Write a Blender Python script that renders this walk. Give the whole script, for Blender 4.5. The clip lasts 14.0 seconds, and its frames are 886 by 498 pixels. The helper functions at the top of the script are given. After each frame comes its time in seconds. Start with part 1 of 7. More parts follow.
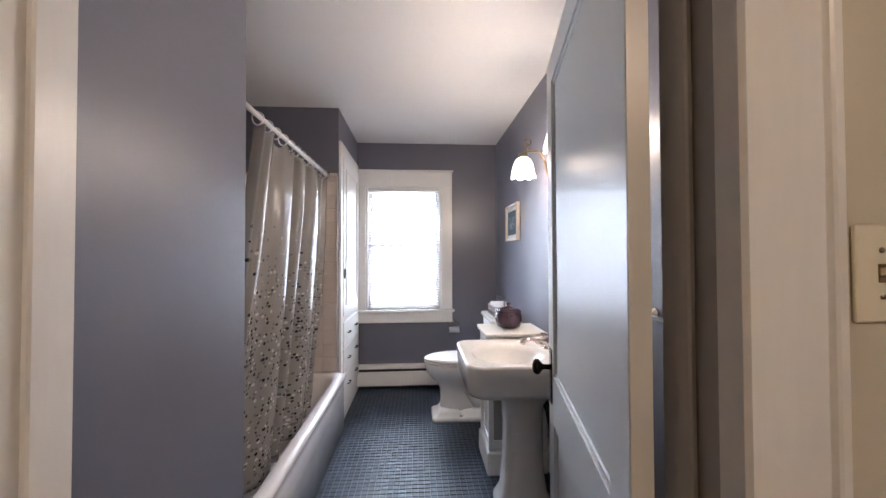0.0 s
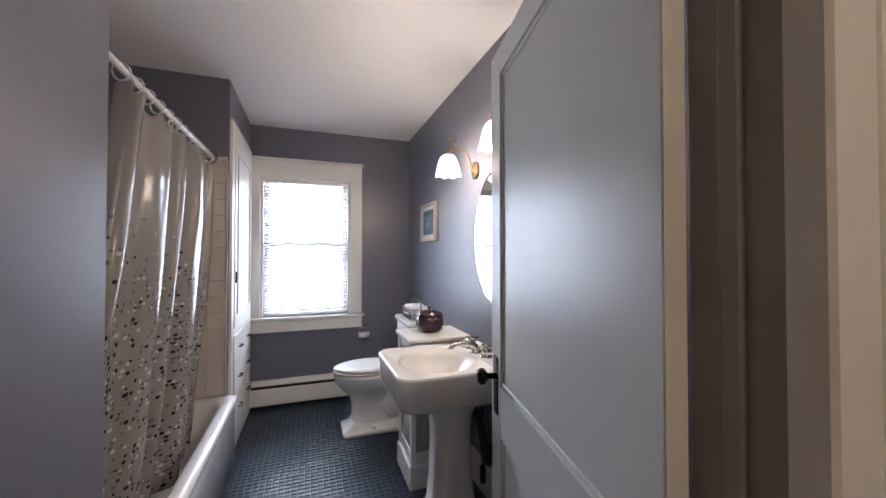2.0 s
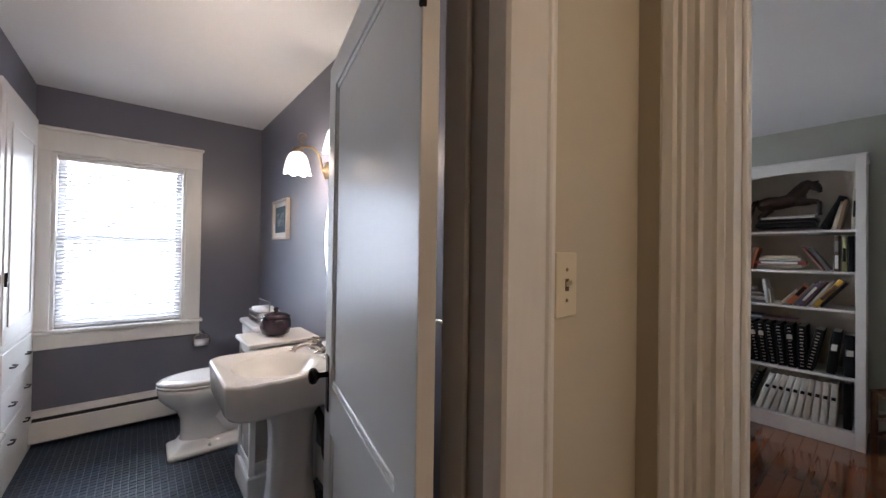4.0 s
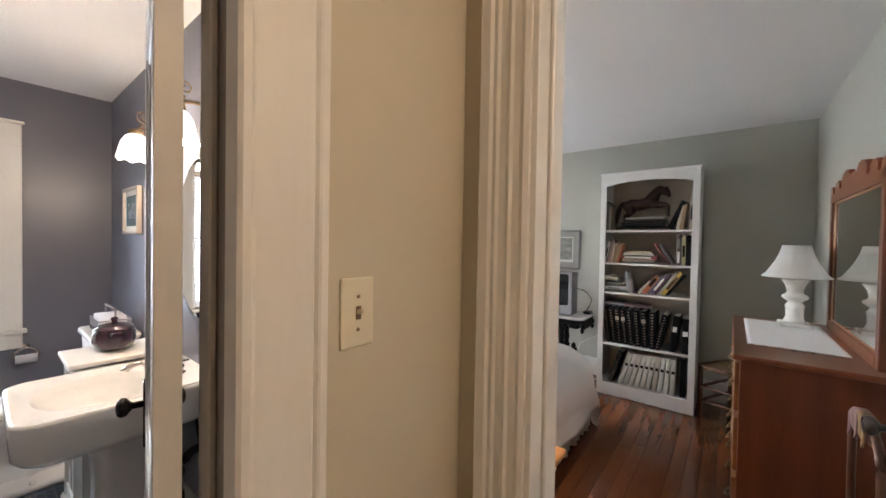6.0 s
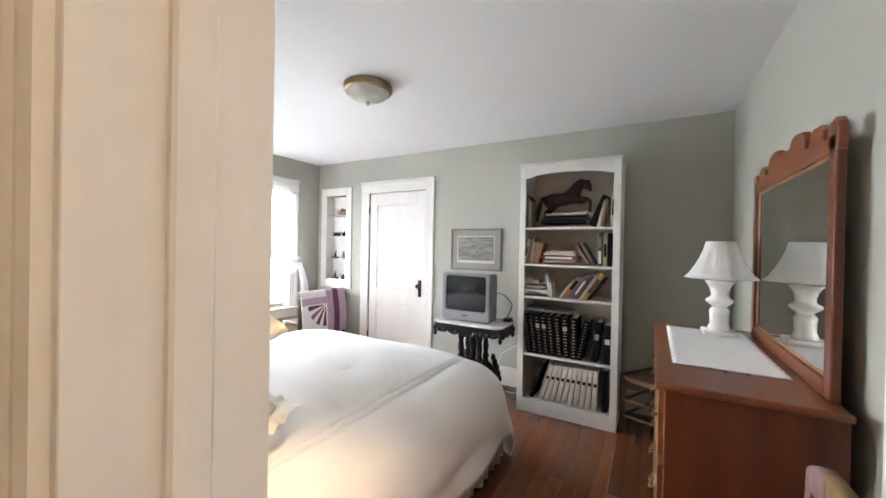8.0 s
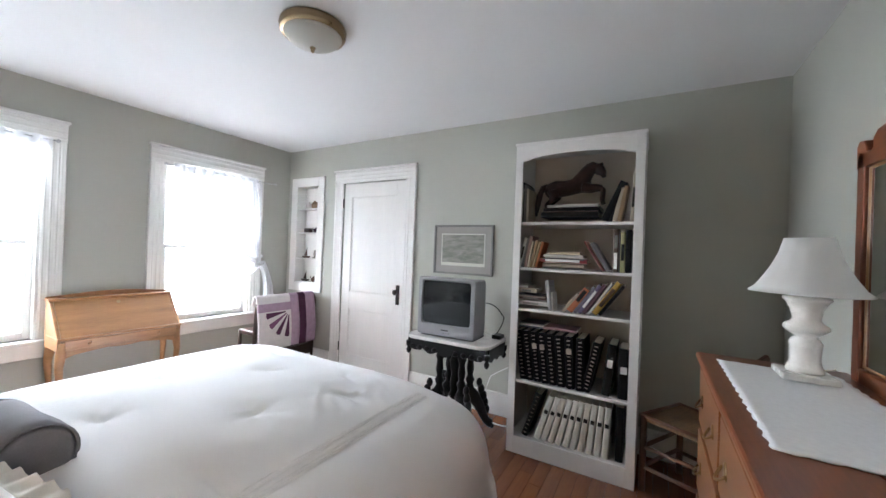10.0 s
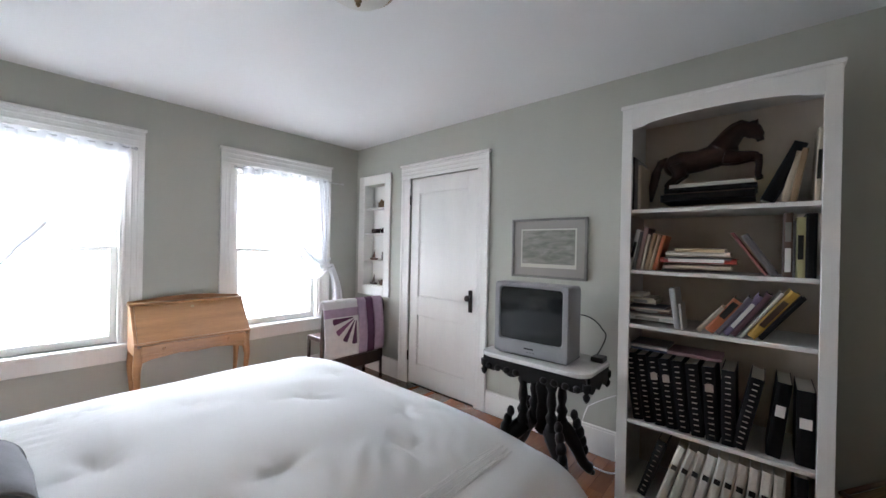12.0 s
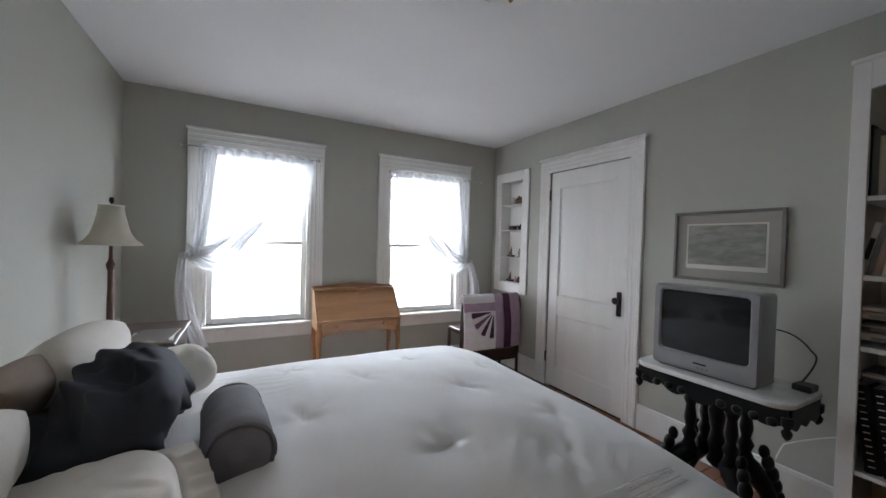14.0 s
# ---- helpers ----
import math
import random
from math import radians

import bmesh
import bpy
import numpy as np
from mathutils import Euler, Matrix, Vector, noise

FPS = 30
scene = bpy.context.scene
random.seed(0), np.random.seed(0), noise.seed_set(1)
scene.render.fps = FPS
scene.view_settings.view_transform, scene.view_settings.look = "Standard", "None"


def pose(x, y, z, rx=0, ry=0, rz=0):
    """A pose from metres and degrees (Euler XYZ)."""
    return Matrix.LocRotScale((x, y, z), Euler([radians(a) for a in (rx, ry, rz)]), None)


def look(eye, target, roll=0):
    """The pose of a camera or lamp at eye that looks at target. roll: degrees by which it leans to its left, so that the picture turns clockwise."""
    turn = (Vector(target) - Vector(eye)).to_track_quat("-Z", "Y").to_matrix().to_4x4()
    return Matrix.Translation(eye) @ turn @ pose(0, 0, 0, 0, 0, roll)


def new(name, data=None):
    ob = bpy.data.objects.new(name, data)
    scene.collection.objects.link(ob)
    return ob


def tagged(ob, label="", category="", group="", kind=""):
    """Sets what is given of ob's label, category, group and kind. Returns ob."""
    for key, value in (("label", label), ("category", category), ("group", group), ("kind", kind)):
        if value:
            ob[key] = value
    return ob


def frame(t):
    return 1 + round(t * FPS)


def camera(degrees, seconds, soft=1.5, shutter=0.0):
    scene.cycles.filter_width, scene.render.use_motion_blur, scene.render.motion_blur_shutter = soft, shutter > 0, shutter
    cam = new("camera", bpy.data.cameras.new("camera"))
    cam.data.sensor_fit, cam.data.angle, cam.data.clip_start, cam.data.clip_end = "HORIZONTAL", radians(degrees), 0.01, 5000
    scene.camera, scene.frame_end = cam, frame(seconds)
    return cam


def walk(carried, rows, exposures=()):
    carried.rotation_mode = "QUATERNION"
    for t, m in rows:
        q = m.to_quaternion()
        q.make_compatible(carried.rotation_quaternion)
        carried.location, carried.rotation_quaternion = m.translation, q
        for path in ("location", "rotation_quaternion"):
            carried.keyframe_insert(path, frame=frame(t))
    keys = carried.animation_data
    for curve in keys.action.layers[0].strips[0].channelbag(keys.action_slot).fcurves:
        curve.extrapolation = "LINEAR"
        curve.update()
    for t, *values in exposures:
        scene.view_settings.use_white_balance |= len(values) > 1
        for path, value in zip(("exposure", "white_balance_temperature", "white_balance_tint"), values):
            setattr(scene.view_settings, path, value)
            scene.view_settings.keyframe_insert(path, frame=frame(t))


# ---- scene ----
cam = camera(100.9, 14.0)
PATH = [
    (0, (1.509, 1.188, 1.309), (1.643, 3.183, 1.345), -0.2),
    (0.5, (1.465, 1.313, 1.295), (1.702, 3.298, 1.344), -0.1),
    (1, (1.414, 1.384, 1.293), (1.795, 3.346, 1.348), 0.1),
    (1.5, (1.388, 1.405, 1.304), (1.922, 3.332, 1.35), 0.1),
    (2, (1.383, 1.373, 1.319), (2.066, 3.253, 1.35), 0.0),
    (2.5, (1.391, 1.342, 1.333), (2.237, 3.154, 1.355), 0.4),
    (3, (1.399, 1.292, 1.341), (2.417, 3.014, 1.361), 0.6),
    (3.2, (1.425, 1.279, 1.335), (2.497, 2.967, 1.361), 0.6),
    (5.3, (1.51, 1.135, 1.399), (3.015, 2.452, 1.369), 1.1),
    (5.5, (1.57, 1.123, 1.41), (3.097, 2.415, 1.376), 1.0),
    (6, (1.683, 1.093, 1.415), (3.251, 2.334, 1.377), 1.0),
    (6.5, (1.84, 1.071, 1.405), (3.464, 2.241, 1.376), 1.1),
    (7, (1.991, 1.09, 1.391), (3.67, 2.177, 1.375), 1.2),
    (7.5, (2.168, 1.109, 1.404), (3.882, 2.139, 1.384), 0.8),
    (8, (2.354, 1.097, 1.377), (4.088, 2.094, 1.364), 1.1),
    (8.2, (2.439, 1.079, 1.361), (4.173, 2.074, 1.349), 1.5),
    (10.3, (3.133, 1.286, 1.332), (4.857, 2.299, 1.347), 2.4),
    (10.5, (3.219, 1.306, 1.327), (4.921, 2.356, 1.343), 2.5),
    (11, (3.329, 1.407, 1.328), (4.994, 2.514, 1.337), 2.3),
    (11.5, (3.378, 1.482, 1.338), (4.981, 2.678, 1.333), 1.8),
    (12, (3.407, 1.532, 1.334), (4.901, 2.862, 1.332), 1.2),
    (12.5, (3.41, 1.564, 1.333), (4.782, 3.019, 1.325), 0.9),
    (13, (3.394, 1.578, 1.336), (4.64, 3.143, 1.314), 1.0),
    (13.5, (3.359, 1.589, 1.323), (4.47, 3.252, 1.298), 1.6),
    (14, (3.343, 1.589, 1.323), (4.291, 3.35, 1.29), 1.7),
]
EXPOSURES = [(0.0, 0.1, 5900, 14), (1.5, -0.05, 5900, 14), (3.0, -0.4, 5900, 14), (5.5, 0.12, 6300, 12), (7.0, 0.62, 6500, 11), (8.2, 0.64, 6350, 11), (10.5, 0.14, 6050, 11), (12.0, -0.19, 6100, 12), (13.0, -0.60, 6150, 12), (14.0, -1.03, 6150, 12)]
walk(cam, [(t, look(eye, target, roll)) for t, eye, target, roll in PATH], EXPOSURES)

# ---------- world and large lights ----------
world = bpy.data.worlds.new("world")
scene.world = world
world.use_nodes = True
wn = world.node_tree.nodes
sky = wn.new("ShaderNodeTexSky")
sky.sky_type = "NISHITA"
sky.sun_disc = False
sky.sun_elevation = radians(38)
sky.sun_rotation = radians(200)
world.node_tree.links.new(sky.outputs[0], wn["Background"].inputs[0])
wn["Background"].inputs[1].default_value = 0.12

sun_data = bpy.data.lights.new("sun", "SUN")
sun_data.energy, sun_data.angle, sun_data.color = 1.2, radians(12), (1.0, 0.96, 0.9)
sun = new("sun", sun_data)
sun.matrix_world = look((3, -8, 12), (3, 3, 0))


def window_light(name, x, y, z, w, h, power, color, tilt=0.38):
    """Skylight that comes in through a window, facing south."""
    d = bpy.data.lights.new(name, "AREA")
    d.shape, d.size, d.size_y, d.energy, d.color = "RECTANGLE", w, h, power, color
    ob = new(name, d)
    ob.matrix_world = look((x, y, z), (x, y - 1, z - tilt))
    return ob


def bulb(name, p, power, color, size=0.03):
    d = bpy.data.lights.new(name, "POINT")
    d.energy, d.color, d.shadow_soft_size = power, color, size
    ob = new(name, d)
    ob.location = p
    return ob


DAY = (0.90, 0.95, 1.0)
WARM = (1.0, 0.70, 0.42)
window_light("daylight_bath", 1.36, 5.62, 1.45, 1.30, 2.00, 178, (0.82, 0.90, 1.0))
window_light("daylight_bed_a", 3.45, 5.90, 1.90, 1.50, 1.90, 430, DAY, 0.55)
window_light("daylight_bed_b", 5.10, 5.90, 1.90, 1.50, 1.90, 430, DAY, 0.55)
bulb("sconce_bulb_a", (2.165, 3.43, 1.865), 17, (1.0, 0.78, 0.58))
bulb("sconce_bulb_b", (2.165, 2.83, 1.865), 17, (1.0, 0.78, 0.58))
bulb("bedside_bulb", (2.72, 1.83, 1.33), 27, WARM)
# unseen lamp, added for the warm light that falls on the hall walls
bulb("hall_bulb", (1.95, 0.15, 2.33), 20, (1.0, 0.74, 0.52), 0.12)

# ---------- materials ----------


def mat(name, color, rough=0.5, metal=0.0, vary=0.06, scale=6.0, bump=0.05, fine=120.0, stretch=(1, 1, 1), spread=0.0, coat=0.0, tint=None, seat=0.6):
    """Painted or solid surface with variation at two scales and a fine relief."""
    m = bpy.data.materials.new(name)
    m.use_nodes = True
    nt = m.node_tree
    N, L = nt.nodes, nt.links
    p = N["Principled BSDF"]
    p.inputs["Metallic"].default_value = metal
    p.inputs["Coat Weight"].default_value = coat
    p.inputs["Coat Roughness"].default_value = 0.12
    tc = N.new("ShaderNodeTexCoord")
    mp = N.new("ShaderNodeMapping")
    mp.inputs["Scale"].default_value = stretch
    L.new(tc.outputs["Object"], mp.inputs["Vector"])
    n1, n2 = N.new("ShaderNodeTexNoise"), N.new("ShaderNodeTexNoise")
    n1.inputs["Scale"].default_value, n1.inputs["Detail"].default_value = scale, 5
    n2.inputs["Scale"].default_value, n2.inputs["Detail"].default_value = fine, 3
    L.new(mp.outputs[0], n1.inputs["Vector"])
    L.new(mp.outputs[0], n2.inputs["Vector"])
    add = N.new("ShaderNodeMath")
    add.operation = "MULTIPLY_ADD"
    L.new(n2.outputs["Fac"], add.inputs[0])
    add.inputs[1].default_value = 0.45
    L.new(n1.outputs["Fac"], add.inputs[2])
    ramp = N.new("ShaderNodeValToRGB")
    c2 = tint or tuple(c * (1 - vary * 2) for c in color)
    c1 = tuple(min(1, c * (1 + vary)) for c in color)
    ramp.color_ramp.elements[0].position, ramp.color_ramp.elements[1].position = 0.42, 1.02
    ramp.color_ramp.elements[0].color = (*c2, 1)
    ramp.color_ramp.elements[1].color = (*c1, 1)
    L.new(add.outputs[0], ramp.inputs[0])
    out = ramp.outputs[0]
    if spread:
        oi = N.new("ShaderNodeObjectInfo")
        hsv = N.new("ShaderNodeHueSaturation")
        mr = N.new("ShaderNodeMapRange")
        mr.inputs["To Min"].default_value, mr.inputs["To Max"].default_value = 1 - spread, 1 + spread
        L.new(oi.outputs["Random"], mr.inputs[0])
        L.new(mr.outputs[0], hsv.inputs["Value"])
        L.new(out, hsv.inputs["Color"])
        out = hsv.outputs[0]
    L.new(out, p.inputs["Base Color"])
    rr = N.new("ShaderNodeMapRange")
    rr.inputs["To Min"].default_value, rr.inputs["To Max"].default_value = max(0.02, rough - 0.07), min(1, rough + 0.1)
    L.new(n1.outputs["Fac"], rr.inputs[0])
    L.new(rr.outputs[0], p.inputs["Roughness"])
    if bump:
        b = N.new("ShaderNodeBump")
        b.inputs["Strength"].default_value, b.inputs["Distance"].default_value = bump, 0.004
        L.new(add.outputs[0], b.inputs["Height"])
        L.new(b.outputs[0], p.inputs["Normal"])
    return m


M = {}
M["wall_grey"] = mat("grey_wall_paint", (0.142, 0.145, 0.182), 0.35, bump=0.12, fine=160, vary=0.012, scale=1.6)
M["wall_sage"] = mat("sage_wall_paint", (0.425, 0.423, 0.370), 0.6, bump=0.10, fine=160, vary=0.012, scale=1.6)
M["wall_hall"] = mat("cream_wall_paint", (0.57, 0.52, 0.41), 0.5, bump=0.10, fine=160, vary=0.012, scale=1.6)
M["ceiling"] = mat("ceiling_paint", (0.78, 0.78, 0.78), 0.8, bump=0.12, fine=90, vary=0.012, scale=1.6)
M["trim"] = mat("white_trim_paint", (0.78, 0.765, 0.73), 0.32, vary=0.03, bump=0.05, fine=70, stretch=(1, 1, 0.15))
M["door"] = mat("white_door_paint", (0.72, 0.735, 0.72), 0.31, vary=0.012, bump=0.05, fine=60, stretch=(1, 1, 0.12))
M["jamb"] = mat("jamb_grey", (0.36, 0.335, 0.31), 0.24, vary=0.03, bump=0.05, stretch=(1, 1, 0.15))
M["porcelain"] = mat("white_porcelain", (0.80, 0.79, 0.77), 0.10, vary=0.02, bump=0.0)
M["enamel"] = mat("tub_enamel", (0.78, 0.75, 0.74), 0.14, vary=0.03, bump=0.01)
M["blue_tile"] = mat("blue_floor_tile", (0.023, 0.037, 0.062), 0.48, vary=0.25, scale=3, bump=0.03, spread=0.3)
M["grout"] = mat("grey_grout", (0.105, 0.13, 0.165), 0.8, vary=0.15, bump=0.3)
M["wall_grout"] = mat("beige_grout", (0.50, 0.44, 0.40), 0.8, vary=0.1, bump=0.2)
M["wall_tile"] = mat("beige_wall_tile", (0.62, 0.545, 0.49), 0.18, vary=0.04, bump=0.02, spread=0.05)
M["chrome"] = mat("nickel", (0.62, 0.58, 0.53), 0.16, 1.0, vary=0.03, bump=0.0)
M["brass"] = mat("antique_brass", (0.36, 0.265, 0.16), 0.28, 1.0, vary=0.1, bump=0.02)
M["bronze"] = mat("dark_bronze", (0.035, 0.026, 0.022), 0.25, 0.6, vary=0.2, bump=0.02)
M["iron"] = mat("dark_pipe", (0.02, 0.02, 0.022), 0.35, 0.7, bump=0.02)
M["heater"] = mat("heater_enamel", (0.74, 0.72, 0.69), 0.35, vary=0.03)
# near-black stands for the shade inside the heater's slot and the overflow hole
M["dark"] = mat("slot_shade", (0.02, 0.02, 0.02), 0.7)
M["oak"] = mat("red_oak_floor", (0.20, 0.070, 0.029), 0.13, vary=0.2, scale=4, fine=40, bump=0.05, stretch=(0.18, 3.0, 3.0), spread=0.16, coat=0.5)
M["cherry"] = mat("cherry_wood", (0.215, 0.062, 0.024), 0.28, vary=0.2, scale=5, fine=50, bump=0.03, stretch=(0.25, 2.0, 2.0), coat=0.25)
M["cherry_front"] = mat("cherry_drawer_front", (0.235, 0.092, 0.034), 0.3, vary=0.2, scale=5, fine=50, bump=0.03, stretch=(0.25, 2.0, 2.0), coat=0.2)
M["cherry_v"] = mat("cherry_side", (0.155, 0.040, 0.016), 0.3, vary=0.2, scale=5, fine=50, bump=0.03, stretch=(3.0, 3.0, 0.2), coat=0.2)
M["honey"] = mat("honey_oak", (0.36, 0.18, 0.075), 0.35, vary=0.16, scale=5, fine=60, bump=0.04, stretch=(0.3, 3, 3), coat=0.15)
M["dark_wood"] = mat("dark_wood", (0.040, 0.018, 0.012), 0.3, vary=0.25, bump=0.04, stretch=(2, 2, 0.4), coat=0.2)
M["walnut"] = mat("walnut_wood", (0.115, 0.045, 0.022), 0.32, vary=0.25, bump=0.04, stretch=(2, 2, 0.4), coat=0.15)
M["ebony"] = mat("ebonised_wood", (0.008, 0.007, 0.007), 0.42, vary=0.3, bump=0.05)
M["marble"] = mat("white_marble", (0.74, 0.73, 0.71), 0.16, vary=0.10, scale=9, bump=0.0)
M["shelf"] = mat("white_shelf_paint", (0.76, 0.745, 0.72), 0.36, vary=0.03, bump=0.05)
M["shelf_back"] = mat("cream_shelf_back", (0.68, 0.60, 0.52), 0.6, vary=0.03)
M["silver"] = mat("silver_plastic", (0.28, 0.277, 0.285), 0.35, 0.25, vary=0.04, bump=0.03, fine=400)
M["grey_plastic"] = mat("grey_plastic", (0.12, 0.12, 0.125), 0.45, vary=0.05)
M["screen"] = mat("dark_screen_glass", (0.012, 0.014, 0.015), 0.07, vary=0.02, bump=0.0)
M["black"] = mat("black_plastic", (0.012, 0.012, 0.013), 0.35, bump=0.03)
M["linen"] = mat("white_bedspread", (0.86, 0.86, 0.86), 0.9, vary=0.025, scale=3, bump=0.35, fine=260)
M["cream_cloth"] = mat("cream_cloth", (0.76, 0.72, 0.66), 0.9, vary=0.05, scale=4, bump=0.35, fine=300)
M["lace"] = mat("lace_stitching", (0.86, 0.86, 0.855), 0.95, vary=0.03, scale=60, bump=0.3, fine=420)
M["slate_cloth"] = mat("slate_cloth", (0.034, 0.038, 0.052), 0.85, vary=0.18, scale=8, bump=0.5, fine=320)
M["grey_cloth"] = mat("grey_velvet", (0.21, 0.205, 0.225), 0.85, vary=0.15, scale=9, bump=0.4, fine=380)
M["taupe"] = mat("taupe_cloth", (0.30, 0.24, 0.20), 0.9, vary=0.1, bump=0.4, fine=300)
M["purple"] = mat("purple_cotton", (0.215, 0.090, 0.180), 0.9, vary=0.12, scale=20, bump=0.4, fine=300)
M["plum"] = mat("plum_cotton", (0.095, 0.030, 0.075), 0.9, vary=0.12, scale=20, bump=0.4, fine=300)
M["lilac"] = mat("lilac_cotton", (0.42, 0.30, 0.39), 0.9, vary=0.1, scale=20, bump=0.4, fine=300)
M["quilt_white"] = mat("white_cotton", (0.72, 0.69, 0.68), 0.9, vary=0.05, scale=20, bump=0.4, fine=300)
M["pink_cloth"] = mat("pink_upholstery", (0.20, 0.12, 0.115), 0.9, vary=0.1, bump=0.4)
M["straw"] = mat("straw_cotton", (0.20, 0.12, 0.05), 0.9, vary=0.1, bump=0.4, fine=300)
M["rush"] = mat("woven_rush", (0.21, 0.125, 0.06), 0.75, vary=0.3, scale=40, bump=0.6, stretch=(0.3, 4, 1))
M["alabaster"] = mat("alabaster", (0.80, 0.77, 0.72), 0.25, vary=0.06, scale=14, bump=0.01)
M["ivory"] = mat("ivory_plastic", (0.72, 0.66, 0.50), 0.35, vary=0.02, bump=0.0)
M["purple_glaze"] = mat("dark_purple_glaze", (0.050, 0.026, 0.042), 0.16, vary=0.25, scale=14, bump=0.02, coat=0.4)
M["basket"] = mat("white_wire_basket", (0.30, 0.28, 0.30), 0.5)
M["terry"] = mat("white_terry", (0.74, 0.74, 0.78), 0.95, vary=0.05, bump=0.6, fine=240)
M["paper"] = mat("page_paper", (0.66, 0.61, 0.52), 0.9, vary=0.08, fine=300, bump=0.2)
M["horse"] = mat("brown_leather", (0.030, 0.013, 0.010), 0.36, vary=0.3, scale=14, bump=0.1)
M["tube_white"] = mat("white_rod", (0.78, 0.77, 0.76), 0.3)
M["mount"] = mat("grey_mat_board", (0.31, 0.29, 0.26), 0.85, vary=0.03)
M["mount_in"] = mat("ivory_mat_board", (0.62, 0.60, 0.53), 0.85, vary=0.03)
M["mount_green"] = mat("green_mat_board", (0.060, 0.10, 0.115), 0.8, vary=0.05)
M["pewter"] = mat("pewter_frame", (0.22, 0.21, 0.20), 0.35, 0.7, vary=0.1)
M["gilt"] = mat("champagne_frame", (0.55, 0.48, 0.40), 0.35, 0.5, vary=0.08)
M["steel"] = mat("brushed_steel", (0.55, 0.55, 0.55), 0.3, 1.0)

for dull in ("ebony", "horse"):
    M[dull].node_tree.nodes["Principled BSDF"].inputs["Specular IOR Level"].default_value = 0.25


def seascape(name, dark, light):
    m = mat(name, light, 0.6, vary=0.1)
    N, L = m.node_tree.nodes, m.node_tree.links
    p = N["Principled BSDF"]
    tc, mp, w, nz, r = (N.new("ShaderNode" + k) for k in ("TexCoord", "Mapping", "TexNoise", "TexNoise", "ValToRGB"))
    mp.inputs["Scale"].default_value = (4, 4, 15)
    L.new(tc.outputs["Object"], mp.inputs[0])
    L.new(mp.outputs[0], w.inputs["Vector"])
    w.inputs["Scale"].default_value, w.inputs["Detail"].default_value, w.inputs["Distortion"].default_value = 2.2, 8, 0.6
    r.color_ramp.elements[0].position, r.color_ramp.elements[1].position = 0.35, 0.68
    r.color_ramp.elements[0].color, r.color_ramp.elements[1].color = (*dark, 1), (*light, 1)
    L.new(w.outputs["Fac"], r.inputs[0])
    L.new(r.outputs[0], p.inputs["Base Color"])
    return m


M["sea"] = seascape("seascape_print", (0.15, 0.15, 0.125), (0.31, 0.30, 0.26))
M["hills"] = seascape("hill_print", (0.02, 0.045, 0.055), (0.20, 0.24, 0.26))


def glass(name, rough=0.0):
    m = bpy.data.materials.new(name)
    m.use_nodes = True
    p = m.node_tree.nodes["Principled BSDF"]
    p.inputs["Base Color"].default_value = (0.97, 0.985, 0.98, 1)
    p.inputs["Transmission Weight"].default_value = 1
    p.inputs["Roughness"].default_value = rough
    p.inputs["IOR"].default_value = 1.45
    return m


M["glass"] = glass("window_glass")


def mirror_mat():
    m = bpy.data.materials.new("mirror_silver")
    m.use_nodes = True
    p = m.node_tree.nodes["Principled BSDF"]
    p.inputs["Base Color"].default_value = (0.86, 0.88, 0.87, 1)
    p.inputs["Metallic"].default_value, p.inputs["Roughness"].default_value = 1, 0.012
    return m


M["mirror"] = mirror_mat()


def translucent(name, color, see=0.35, trans=0.5, rough=0.8):
    """Thin cloth: part diffuse, part light passing through, part open weave."""
    m = bpy.data.materials.new(name)
    m.use_nodes = True
    N, L = m.node_tree.nodes, m.node_tree.links
    N.remove(N["Principled BSDF"])
    d, t, o, a, b = (N.new("ShaderNode" + k) for k in ("BsdfDiffuse", "BsdfTranslucent", "BsdfTransparent", "MixShader", "MixShader"))
    for n in (d, t):
        n.inputs["Color"].default_value = (*color, 1)
    a.inputs[0].default_value, b.inputs[0].default_value = trans, see
    L.new(d.outputs[0], a.inputs[1])
    L.new(t.outputs[0], a.inputs[2])
    L.new(a.outputs[0], b.inputs[1])
    L.new(o.outputs[0], b.inputs[2])
    L.new(b.outputs[0], N["Material Output"].inputs[0])
    return m


M["sheer"] = translucent("sheer_voile", (0.74, 0.74, 0.76), 0.10, 0.45)
M["sheer_fold"] = translucent("gathered_voile", (0.82, 0.82, 0.83), 0.05, 0.22)
M["shade_cloth"] = translucent("lamp_shade_cloth", (0.82, 0.78, 0.70), 0.0, 0.45)
M["shade_white"] = translucent("white_lamp_shade", (0.84, 0.83, 0.80), 0.0, 0.3)
M["blind"] = translucent("blind_slat", (0.80, 0.80, 0.82), 0.0, 0.18)
M["frost"] = translucent("frosted_shade", (0.85, 0.84, 0.80), 0.0, 0.5)


def glowing(name, color, strength):
    m = bpy.data.materials.new(name)
    m.use_nodes = True
    p = m.node_tree.nodes["Principled BSDF"]
    p.inputs["Base Color"].default_value = (0.9, 0.88, 0.84, 1)
    p.inputs["Roughness"].default_value = 0.35
    p.inputs["Emission Color"].default_value = (*color, 1)
    p.inputs["Emission Strength"].default_value = strength
    return m


M["lit_glass"] = glowing("lit_glass_shade", (1.0, 0.90, 0.78), 3.0)


